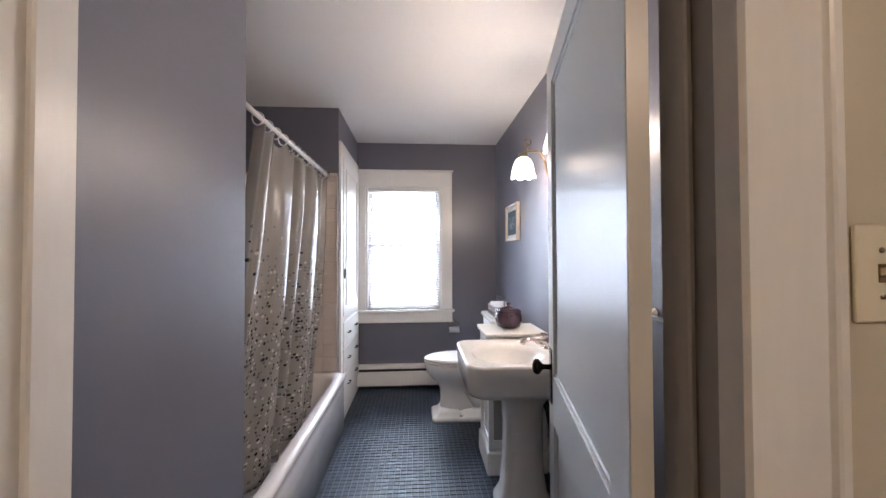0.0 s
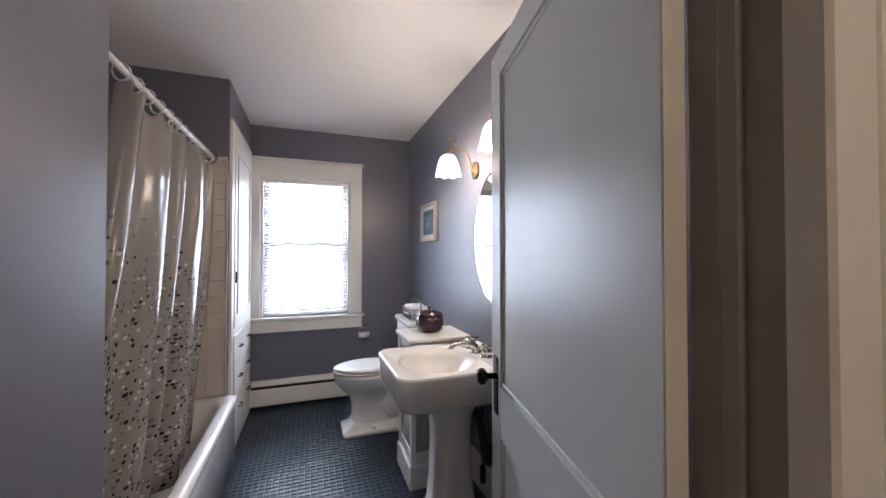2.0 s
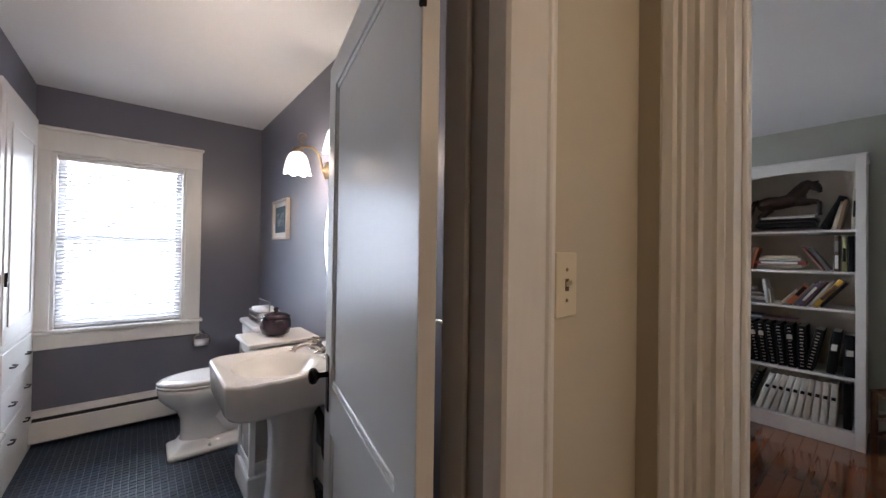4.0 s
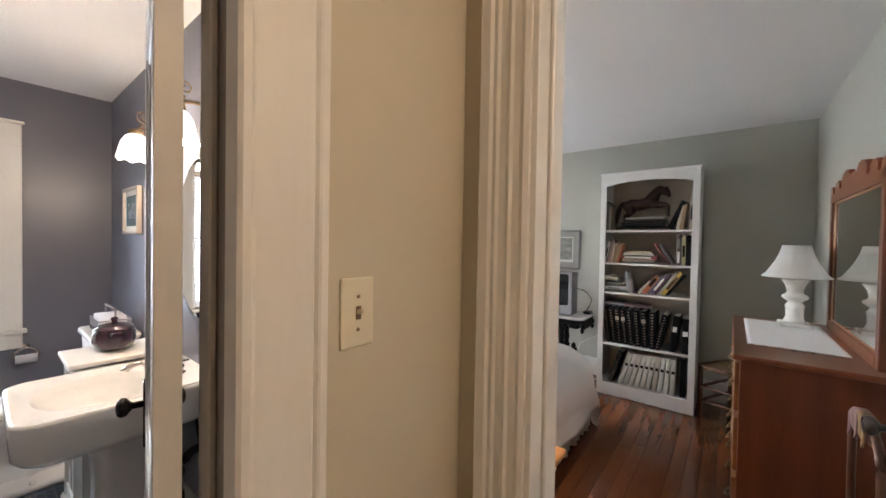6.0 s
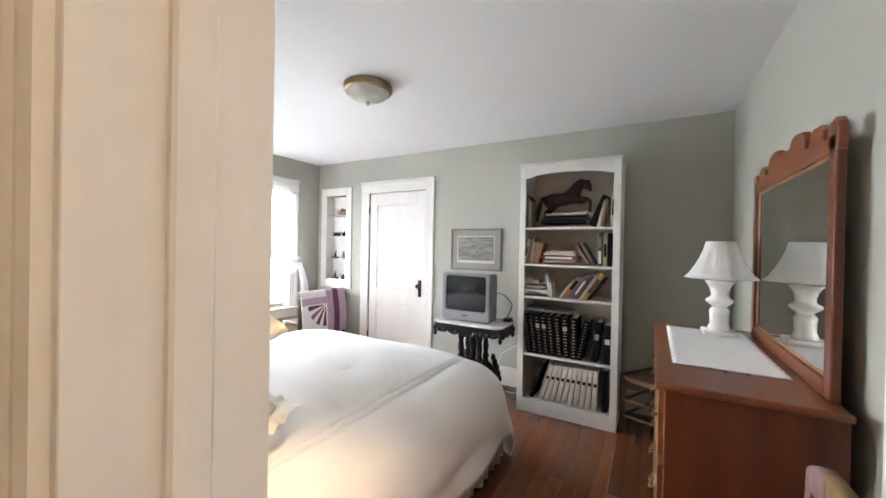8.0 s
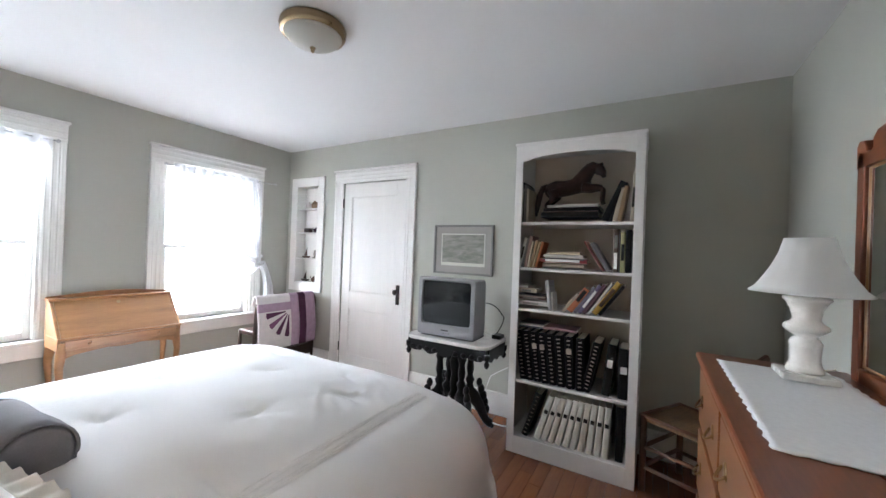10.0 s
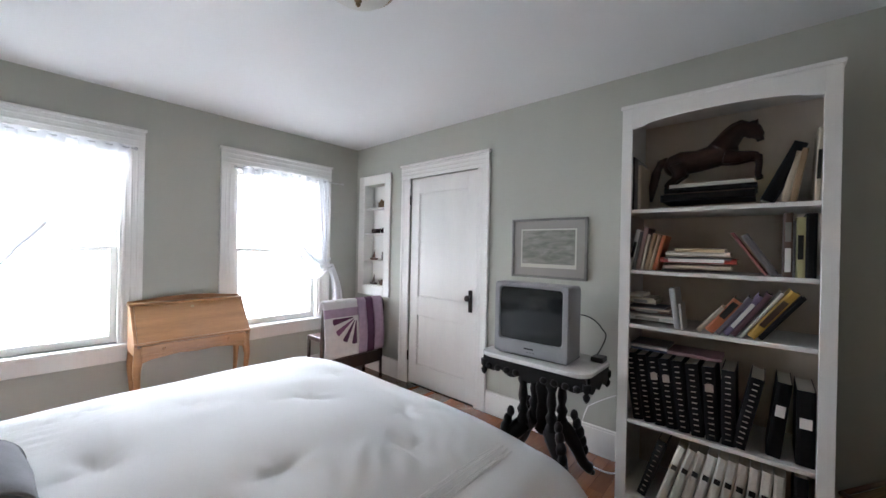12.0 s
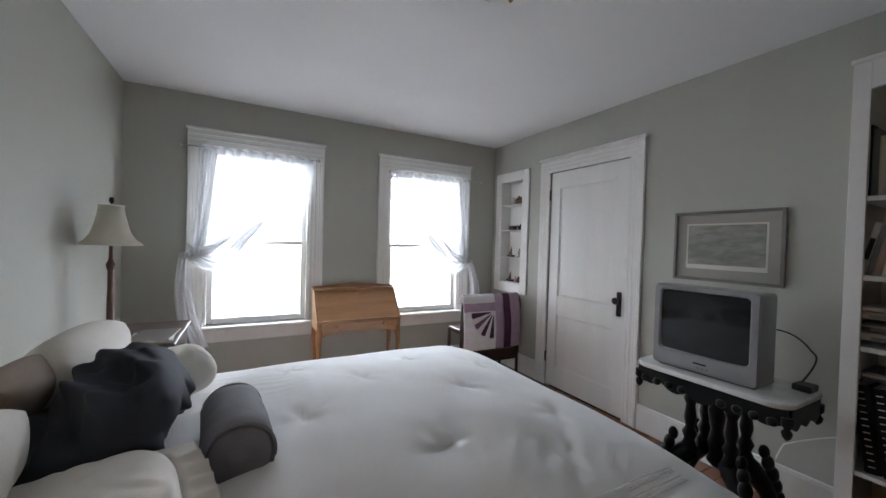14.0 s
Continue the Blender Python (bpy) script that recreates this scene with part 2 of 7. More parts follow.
def vinyl():
    """Clear-grey vinyl with a print of pebbles that thickens downwards."""
    m = bpy.data.materials.new("pebble_vinyl")
    m.use_nodes = True
    N, L = m.node_tree.nodes, m.node_tree.links
    p = N["Principled BSDF"]
    uv = N.new("ShaderNodeUVMap")
    vor, noi = N.new("ShaderNodeTexVoronoi"), N.new("ShaderNodeTexVoronoi")
    vor.inputs["Scale"].default_value = 50
    vor.inputs["Randomness"].default_value = 0.85
    L.new(uv.outputs[0], vor.inputs["Vector"])
    sep, sxy = N.new("ShaderNodeSeparateColor"), N.new("ShaderNodeSeparateXYZ")
    L.new(vor.outputs["Color"], sep.inputs[0])
    L.new(uv.outputs[0], sxy.inputs[0])
    dens = N.new("ShaderNodeMapRange")
    dens.inputs["From Min"].default_value, dens.inputs["From Max"].default_value = 0.72, 1.30
    dens.inputs["To Min"].default_value, dens.inputs["To Max"].default_value = 1.0, 0.0
    L.new(sxy.outputs[1], dens.inputs[0])
    has = N.new("ShaderNodeMath")
    has.operation = "LESS_THAN"
    L.new(sep.outputs[0], has.inputs[0])
    L.new(dens.outputs[0], has.inputs[1])
    inside = N.new("ShaderNodeMath")
    inside.operation = "LESS_THAN"
    L.new(vor.outputs["Distance"], inside.inputs[0])
    inside.inputs[1].default_value = 0.42
    dot = N.new("ShaderNodeMath")
    dot.operation = "MULTIPLY"
    L.new(has.outputs[0], dot.inputs[0])
    L.new(inside.outputs[0], dot.inputs[1])
    shade = N.new("ShaderNodeValToRGB")
    shade.color_ramp.interpolation = "CONSTANT"
    e = shade.color_ramp.elements
    e[0].color, e[1].color = (0.03, 0.03, 0.04, 1), (0.20, 0.19, 0.19, 1)
    e[1].position = 0.28
    k = e.new(0.55)
    k.color = (0.36, 0.34, 0.32, 1)
    k = e.new(0.8)
    k.color = (0.66, 0.64, 0.62, 1)
    L.new(sep.outputs[1], shade.inputs[0])
    mix = N.new("ShaderNodeMix")
    mix.data_type = "RGBA"
    mix.inputs[6].default_value = (0.47, 0.445, 0.415, 1)
    L.new(dot.outputs[0], mix.inputs[0])
    L.new(shade.outputs[0], mix.inputs[7])
    L.new(mix.outputs[2], p.inputs["Base Color"])
    p.inputs["Roughness"].default_value = 0.20
    p.inputs["Coat Weight"].default_value, p.inputs["Coat Roughness"].default_value = 1.0, 0.05
    t, mx = N.new("ShaderNodeBsdfTranslucent"), N.new("ShaderNodeMixShader")
    L.new(mix.outputs[2], t.inputs["Color"])
    mx.inputs[0].default_value = 0.34
    L.new(p.outputs[0], mx.inputs[1])
    L.new(t.outputs[0], mx.inputs[2])
    # the clear film between the pebbles lets some of the alcove show
    clear, film = N.new("ShaderNodeBsdfTransparent"), N.new("ShaderNodeMixShader")
    see = N.new("ShaderNodeMapRange")
    see.inputs["To Min"].default_value, see.inputs["To Max"].default_value = 0.26, 0.0
    L.new(dot.outputs[0], see.inputs[0])
    L.new(see.outputs[0], film.inputs[0])
    L.new(mx.outputs[0], film.inputs[1])
    L.new(clear.outputs[0], film.inputs[2])
    L.new(film.outputs[0], N["Material Output"].inputs[0])
    return m


M["vinyl"] = vinyl()

# ---------- mesh helpers ----------


def box(bm, lo, hi, bevel=0.0, seg=1):
    r = bmesh.ops.create_cube(bm, size=1)
    vs = r["verts"]
    for v in vs:
        v.co = Vector([lo[i] + (v.co[i] + 0.5) * (hi[i] - lo[i]) for i in range(3)])
    if bevel:
        es = list({e for v in vs for e in v.link_edges})
        bmesh.ops.bevel(bm, geom=es, offset=bevel, segments=seg, affect="EDGES", profile=0.5)
    return vs


def lathe(bm, prof, n=24, at=(0, 0, 0), axis="z", cap=True):
    """Turns a profile of (radius, height) about an axis."""
    rings = []
    for r, h in prof:
        ring = []
        for i in range(n):
            a = 2 * math.pi * i / n
            c, s = r * math.cos(a), r * math.sin(a)
            p = {"z": (c, s, h), "x": (h, c, s), "y": (s, h, c)}[axis]
            ring.append(bm.verts.new(Vector(p) + Vector(at)))
        rings.append(ring)
    for a, b in zip(rings, rings[1:]):
        for i in range(n):
            f = bm.faces.new((a[i], a[(i + 1) % n], b[(i + 1) % n], b[i]))
            f.smooth = True
    if cap:
        bm.faces.new(rings[0][::-1])
        bm.faces.new(rings[-1])
    return rings


def tube(bm, pts, r, n=10, closed=False, radii=None):
    """A round tube along points."""
    pts = [Vector(p) for p in pts]
    rings = []
    up = Vector((0, 0, 1))
    for i, p in enumerate(pts):
        a, b = pts[max(i - 1, 0)], pts[min(i + 1, len(pts) - 1)]
        if closed:
            a, b = pts[i - 1], pts[(i + 1) % len(pts)]
        d = (b - a).normalized()
        ref = up if abs(d.dot(up)) < 0.95 else Vector((1, 0, 0))
        u = d.cross(ref).normalized()
        w = u.cross(d)
        rr = radii[i] if radii else r
        rings.append([bm.verts.new(p + (u * math.cos(2 * math.pi * k / n) + w * math.sin(2 * math.pi * k / n)) * rr) for k in range(n)])
    pairs = list(zip(rings, rings[1:])) + ([(rings[-1], rings[0])] if closed else [])
    for a, b in pairs:
        for k in range(n):
            bm.faces.new((a[k], a[(k + 1) % n], b[(k + 1) % n], b[k])).smooth = True
    if not closed:
        bm.faces.new(rings[0])
        bm.faces.new(rings[-1][::-1])


def arc(p0, p1, p2, n=8):
    """Points of a quadratic curve."""
    p0, p1, p2 = Vector(p0), Vector(p1), Vector(p2)
    return [p0 * (1 - t) ** 2 + p1 * 2 * t * (1 - t) + p2 * t * t for t in (i / n for i in range(n + 1))]


def prism(bm, outline, axis, lo, hi, bevel=0.0):
    """An outline in the two other axes, drawn out along an axis from lo to hi."""
    order = {"x": lambda a, b, h: (h, a, b), "y": lambda a, b, h: (a, h, b), "z": lambda a, b, h: (a, b, h)}[axis]
    bot = [bm.verts.new(order(a, b, lo)) for a, b in outline]
    top = [bm.verts.new(order(a, b, hi)) for a, b in outline]
    n = len(outline)
    fs = [bm.faces.new(bot), bm.faces.new(top[::-1])]
    for i in range(n):
        fs.append(bm.faces.new((bot[i], bot[(i + 1) % n], top[(i + 1) % n], top[i])))
    bmesh.ops.recalc_face_normals(bm, faces=fs)
    if bevel:
        es = [e for f in fs[:2] for e in f.edges]
        bmesh.ops.bevel(bm, geom=es, offset=bevel, segments=1, affect="EDGES")
    return fs


def ellipsoid(bm, at, r, seg=16, ring=10, turn=None):
    vs = bmesh.ops.create_uvsphere(bm, u_segments=seg, v_segments=ring, radius=1)["verts"]
    m = Matrix.Translation(at) @ (turn or Matrix.Identity(4)) @ Matrix.Diagonal((*r, 1))
    bmesh.ops.transform(bm, matrix=m, verts=vs)
    for v in vs:
        for f in v.link_faces:
            f.smooth = True
    return vs


def rounded(w, d, r, n=5, cx=0.0, cy=0.0):
    """Outline of a rounded rectangle."""
    out = []
    for sx, sy, a0 in ((1, 1, 0), (-1, 1, 90), (-1, -1, 180), (1, -1, 270)):
        for i in range(n + 1):
            a = radians(a0 + 90 * i / n)
            out.append((cx + sx * (w / 2 - r) + r * math.cos(a), cy + sy * (d / 2 - r) + r * math.sin(a)))
    return out


def loft(bm, outlines, cap=True, smooth=True):
    """Joins outlines of equal length, each a list of 3D points."""
    rings = [[bm.verts.new(p) for p in o] for o in outlines]
    n = len(rings[0])
    for a, b in zip(rings, rings[1:]):
        for i in range(n):
            bm.faces.new((a[i], a[(i + 1) % n], b[(i + 1) % n], b[i])).smooth = smooth
    if cap:
        bm.faces.new(rings[0][::-1])
        bm.faces.new(rings[-1])


def mesh_of(name, bm, material):
    bmesh.ops.recalc_face_normals(bm, faces=bm.faces)
    me = bpy.data.meshes.new(name)
    bm.to_mesh(me)
    bm.free()
    me.materials.append(M[material] if isinstance(material, str) else material)
    return me


def part(name, bm, material, parent, label=""):
    ob = new(name, mesh_of(name, bm, material))
    ob.parent = parent
    if label:
        tagged(ob, label)
    return ob


def thing(name, at, label, category, group="", turn=0.0):
    ob = new(name)
    ob.empty_display_size = 0.05
    ob.matrix_world = pose(*at, 0, 0, turn)
    return tagged(ob, label, category, group)


def solid(name, bm, material, label, category, group="", kind="", at=None, turn=0.0):
    ob = new(name, mesh_of(name, bm, material))
    if at:
        ob.matrix_world = pose(*at, 0, 0, turn)
    return tagged(ob, label, category, group, kind)


def structure(name, boxes, material, label, category, bevel=0.0):
    bm = bmesh.new()
    for lo, hi in boxes:
        box(bm, lo, hi, bevel)
    return solid(name, bm, material, label, category, kind="structure")


def B(lo, hi, bevel=0.0, seg=1):
    bm = bmesh.new()
    box(bm, lo, hi, bevel, seg)
    return bm


def smooth(ob, levels=1):
    md = ob.modifiers.new("subdivision", "SUBSURF")
    md.levels = md.render_levels = levels
    for f in ob.data.polygons:
        f.use_smooth = True
    return ob


def thicken(ob, t):
    md = ob.modifiers.new("solidify", "SOLIDIFY")
    md.thickness = t
    md.offset = 0
    return ob


H = 2.5
FLOOR = -0.06

# ---------- bright overcast distance outside the windows ----------
M["overcast"] = glowing("overcast_distance", (0.90, 0.95, 1.0), 8.0)
solid("backdrop", B((-3.0, 8.6, -3.0), (10.0, 8.65, 6.5)), "overcast", "bright white overcast distance outside the windows", "backdrop", kind="structure")

# ---------- the large structure ----------
structure("floor_hall", [((-0.3, -0.35, -0.12), (2.54, 1.75, -0.001))], "oak", "dark stained wooden floor of the hall", "floor")
structure("floor_bath", [((0.15, 1.75, -0.12), (2.345, 5.07, -0.004))], "grout", "blue mosaic tile floor with pale grout", "floor")
structure("floor_bedroom", [((2.54, 0.43, -0.20), (6.02, 5.27, FLOOR - 0.012))], "walnut", "polished red-brown hardwood floor in narrow boards", "floor")
structure("ceiling_hall", [((-0.42, -0.47, H), (2.49, 1.69, H + 0.12))], "ceiling", "white painted hall ceiling", "ceiling")
structure("ceiling_bath", [((0.03, 1.69, H), (2.42, 5.49, H + 0.12))], "ceiling", "white painted bathroom ceiling", "ceiling")
structure("ceiling_bedroom", [((2.42, 1.69, H), (6.17, 5.49, H + 0.12)), ((2.49, 0.43, H), (6.17, 1.69, H + 0.12))], "ceiling", "white painted bedroom ceiling", "ceiling")

structure("wall_hall_north", [((-0.3, 1.63, 0), (1.005, 1.69, H)), ((1.909, 1.63, 0), (2.44, 1.69, H)), ((1.005, 1.63, 2.05), (1.909, 1.69, H))], "wall_hall", "cream painted hall wall beside the bathroom door", "wall")
structure("wall_hall_south", [((-0.3, -0.47, 0), (2.44, -0.35, H))], "wall_hall", "plain cream hall wall", "wall")
structure("wall_hall_west", [((-0.42, -0.47, 0), (-0.3, 1.69, H))], "wall_hall", "plain cream hall wall", "wall")
structure("wall_hall_east", [((2.44, -0.47, 0), (2.49, 0.655, H)), ((2.44, 1.447, 0), (2.49, 1.69, H)), ((2.44, 0.655, 2.05), (2.49, 1.447, H))], "wall_hall", "cream painted hall wall beside the bedroom door", "wall")

structure("wall_bath_south", [((0.03, 1.69, 0), (1.005, 1.75, H)), ((1.909, 1.69, 0), (2.345, 1.75, H)), ((1.005, 1.69, 2.05), (1.909, 1.75, H))], "wall_grey", "grey painted bathroom wall round the door", "wall")
structure("wall_bath_west", [((0.03, 1.75, 0), (0.15, 5.49, H))], "wall_grey", "grey painted bathroom wall behind the tub", "wall")
structure("wall_bath_wing", [((0.15, 1.75, 0), (0.945, 2.425, H))], "wall_grey", "grey painted wing wall at the tub's end", "wall", bevel=0.004)
structure("wall_bath_closet", [((0.15, 4.165, 0), (0.845, 5.07, H)), ((0.845, 4.165, 2.25), (0.87, 5.07, H)), ((0.845, 4.165, 0), (0.87, 4.19, 2.25))], "wall_grey", "grey painted wall of the built-in linen closet", "wall")
structure("wall_bath_north", [((0.15, 5.07, 0), (0.96, 5.49, H)), ((1.75, 5.07, 0), (2.345, 5.49, H)), ((0.96, 5.07, 0), (1.75, 5.49, 0.745)), ((0.96, 5.07, 2.035), (1.75, 5.49, H))], "wall_grey", "grey painted bathroom wall with a window", "wall")
structure("wall_bath_east", [((2.345, 1.69, 0), (2.42, 5.49, H))], "wall_grey", "grey painted bathroom wall behind the sink", "wall")

structure("wall_bedroom_west", [((2.42, 1.69, 0), (2.49, 5.27, H)), ((2.49, 0.43, 0), (2.585, 0.655, H)), ((2.49, 1.447, 0), (2.585, 1.76, H)), ((2.49, 0.655, 2.05), (2.585, 1.447, H))], "wall_sage", "sage green painted bedroom wall behind the bed", "wall")
structure("wall_bedroom_north", [((2.42, 5.27, 0), (3.03, 5.49, H)), ((3.87, 5.27, 0), (4.665, 5.49, H)), ((5.53, 5.27, 0), (6.17, 5.49, H)),
                                 ((3.03, 5.27, 0), (3.87, 5.49, 0.55)), ((4.665, 5.27, 0), (5.53, 5.49, 0.55)),
                                 ((3.03, 5.27, 2.06), (3.87, 5.49, H)), ((4.665, 5.27, 2.06), (5.53, 5.49, H))], "wall_sage", "sage green painted bedroom wall with two windows", "wall")
structure("wall_bedroom_east", [((6.02, 0.43, 0), (6.17, 3.455, H)), ((6.02, 4.32, 0), (6.17, 4.72, H)), ((6.02, 5.10, 0), (6.17, 5.27, H)),
                                ((6.02, 3.455, 2.055), (6.17, 4.32, H)), ((6.02, 4.72, 2.05), (6.17, 5.10, H)), ((6.02, 4.72, 0), (6.17, 5.10, 0.89)),
                                ((6.15, 4.72, 0.89), (6.17, 5.10, 2.05)), ((6.10, 3.455, 0), (6.17, 4.32, 2.055))], "wall_sage", "sage green painted bedroom wall with the closet door", "wall")
structure("wall_bedroom_south", [((2.54, 0.43, 0), (6.02, 0.555, H))], "wall_sage", "sage green painted bedroom wall behind the dresser", "wall")

# ---------- casings, doors, windows ----------
FLUTE = [(0, 0), (0, 0.013), (0.012, 0.017), (0.022, 0.014), (0.038, 0.014), (0.046, 0.018), (0.056, 0.014), (0.072, 0.014), (0.080, 0.018), (0.090, 0.016), (0.098, 0.021), (0.120, 0.022), (0.126, 0.017), (0.126, 0)]
FLAT = [(0, 0), (0, 0.036), (0.005, 0.042), (0.016, 0.042), (0.021, 0.034), (0.026, 0.032), (0.113, 0.032), (0.117, 0.028), (0.121, 0.034), (0.125, 0.036), (0.138, 0.034), (0.143, 0.027), (0.143, 0)]
PLAIN = [(0, 0), (0, 0.016), (0.004, 0.020), (0.112, 0.020), (0.116, 0.016), (0.116, 0)]


def casing(name, at, turn, w, h, prof, head, material="trim", label="", base=0.0):
    """Casing round an opening w wide up to h: two stiles, a head and its cap. The wall's face lies at y 0, the room at -y."""
    c = thing(name, at, label, "door casing" if base == 0 else "window casing")
    c["kind"] = "structure"
    c.matrix_world = pose(*at, 0, 0, turn)
    cw = prof[-1][0]
    for s in (-1, 1):
        bm = bmesh.new()
        prism(bm, [(s * (w / 2 + u), -t - 0.001) for u, t in prof], "z", base, h)
        part("stile", bm, material, c)
    bm = bmesh.new()
    box(bm, (-w / 2 - cw, -0.024, h), (w / 2 + cw, -0.001, h + head), 0.003)
    if prof is FLUTE:
        for k in (0.2, 0.5, 0.8):
            box(bm, (-w / 2 - cw, -0.030, h + head * k - 0.008), (w / 2 + cw, -0.020, h + head * k + 0.008), 0.003)
    part("head", bm, material, c)
    bm = bmesh.new()
    box(bm, (-w / 2 - cw - 0.012, -0.040, h + head), (w / 2 + cw + 0.012, -0.001, h + head + 0.022), 0.005)
    part("cap", bm, material, c)
    return c


def liner(name, at, turn, w, h, depth, material, label, base=0.0, stop=True):
    """The lining of an opening: two jambs and a head, with the stop that the door closes on."""
    c = thing(name, at, label, "jamb")
    c["kind"] = "structure"
    c.matrix_world = pose(*at, 0, 0, turn)
    for s in (-1, 1):
        bm = bmesh.new()
        a, b = sorted((s * (w / 2), s * (w / 2 - 0.014)))
        box(bm, (a, -0.004, base), (b, depth + 0.004, h), 0.001)
        if stop:
            a, b = sorted((s * (w / 2 - 0.014), s * (w / 2 - 0.026)))
            box(bm, (a, depth * 0.38, base), (b, depth * 0.62, h - 0.014), 0.003)
        # the right jamb takes the given colour, the left one the trim's
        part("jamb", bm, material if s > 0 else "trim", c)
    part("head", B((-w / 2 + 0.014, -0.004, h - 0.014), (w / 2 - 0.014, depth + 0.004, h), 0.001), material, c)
    return c


def panel_door(name, at, turn, w, h, t, label, knob_side, material="door", rails=(0.13, 0.86, 0.66, 0.15), stile=0.115, knobs=(1, -1), edge=""):
    """A door with a tall panel above a low one. x runs from the hinge to the free edge, the thickness along y.
    rails: top rail, bottom of upper panel, top of lower panel, bottom of lower panel."""
    d = thing(name, at, label, "door")
    d.matrix_world = pose(*at, 0, 0, turn)
    d["kind"] = "structure"
    top, up0, lo1, lo0 = rails
    frames = [((0, 0, 0.008), (stile, t, h)), ((w - stile, 0, 0.008), (w, t, h)), ((stile, 0, h - top), (w - stile, t, h)), ((stile, 0, lo1), (w - stile, t, up0)), ((stile, 0, 0.008), (w - stile, t, lo0))]
    for nm, (lo, hi) in zip(("stile", "stile", "rail", "rail", "rail"), frames):
        part(nm, B(lo, hi, 0.0015), material, d)
    if edge:
        part("edge", B((-0.002, 0.001, 0.008), (-0.0001, t - 0.001, h)), edge, d, "cream painted door edge")
    for z0, z1 in ((up0, h - top), (lo0, lo1)):
        bm = bmesh.new()
        box(bm, (stile - 0.004, t * 0.5 - 0.006, z0 - 0.004), (w - stile + 0.004, t * 0.5 + 0.006, z1 + 0.004))
        pn = part("panel", bm, material, d)
        for y0, s in ((0, 1), (t, -1)):
            bm = bmesh.new()
            m = 0.014
            for a, b in (((stile, z0), (w - stile, z0 + m)), ((stile, z1 - m), (w - stile, z1)), ((stile, z0 + m), (stile + m, z1 - m)), ((w - stile - m, z0 + m), (w - stile, z1 - m))):
                ya, yb = sorted((y0 + s * 0.006, t * 0.5 - s * 0.005))
                box(bm, (a[0], ya, a[1]), (b[0], yb, b[1]), 0.003)
            part("moulding", bm, material, d)
    for s in knobs:
        y0 = t if s > 0 else 0
        e = part("escutcheon", B((w - 0.082, min(y0, y0 + s * 0.005), 0.765), (w - 0.036, max(y0, y0 + s * 0.005), 0.965), 0.002), "bronze", d, "dark bronze plate")
        bm = bmesh.new()
        sgn = s
        prof = [(0.010, 0.0), (0.010, 0.030), (0.016, 0.036), (0.027, 0.044), (0.029, 0.056), (0.022, 0.066), (0.006, 0.070)]
        lathe(bm, [(r, y0 + sgn * q) for r, q in prof], 18, (w - 0.059, 0, 0.895), "y")
        part("knob", bm, "bronze", d, "dark bronze knob")
    for z in (0.22, h - 0.22):
        bm = bmesh.new()
        yk = t if knob_side > 0 else -0.012
        lathe(bm, [(0.007, z - 0.045), (0.007, z + 0.045), (0.004, z + 0.052)], 10, (-0.004, yk, 0))
        part("hinge", bm, "bronze", d, "dark hinge")
    return d


casing("casing_bath_door", (1.450, 1.63, 0), 0, 0.874, 2.05, FLAT, 0.13, label="cream painted casing round the bathroom door")
liner("jamb_bath_door", (1.457, 1.63, 0), 0, 0.904, 2.05, 0.112, "jamb", "jamb of the bathroom door, grey at right and head, white at left")
casing("casing_bath_inside", (1.460, 1.75, 0), 180, 0.95, 2.05, PLAIN, 0.13, label="white painted casing inside the bathroom door")
casing("casing_bedroom_door", (2.44, 1.051, 0), -90, 0.792, 2.05, FLUTE, 0.13, label="cream fluted casing round the bedroom door")
liner("jamb_bedroom_door", (2.44, 1.051, 0), -90, 0.792, 2.05, 0.145, "trim", "cream painted jamb of the bedroom door")
casing("casing_bedroom_inside", (2.585, 1.051, 0), 90, 0.792, 2.05, FLUTE, 0.13, label="cream fluted casing inside the bedroom door")
casing("casing_closet_door", (6.02, 3.8875, 0), -90, 0.865, 2.05, FLUTE, 0.125, label="white fluted casing round the closet door")

panel_door("door_bath", (1.869, 1.732, 0), 78.1, 0.858, 2.035, 0.035, "white painted two-panel door standing open into the bathroom", 1, rails=(0.095, 0.872, 0.70, 0.2), knobs=(1, -1), stile=0.105, edge="trim")
panel_door("door_bedroom", (2.612, 0.632, 0), 3.4, 0.765, 2.03, 0.035, "white painted two-panel door standing open into the bedroom", -1, rails=(0.13, 0.86, 0.66, 0.15), knobs=(1, -1))
panel_door("door_closet", (6.026, 4.312, 0), -90, 0.85, 2.045, 0.035, "white painted two-panel closet door, closed, with a dark knob", -1, "trim", rails=(0.155, 0.842, 0.655, 0.15), knobs=(-1,))


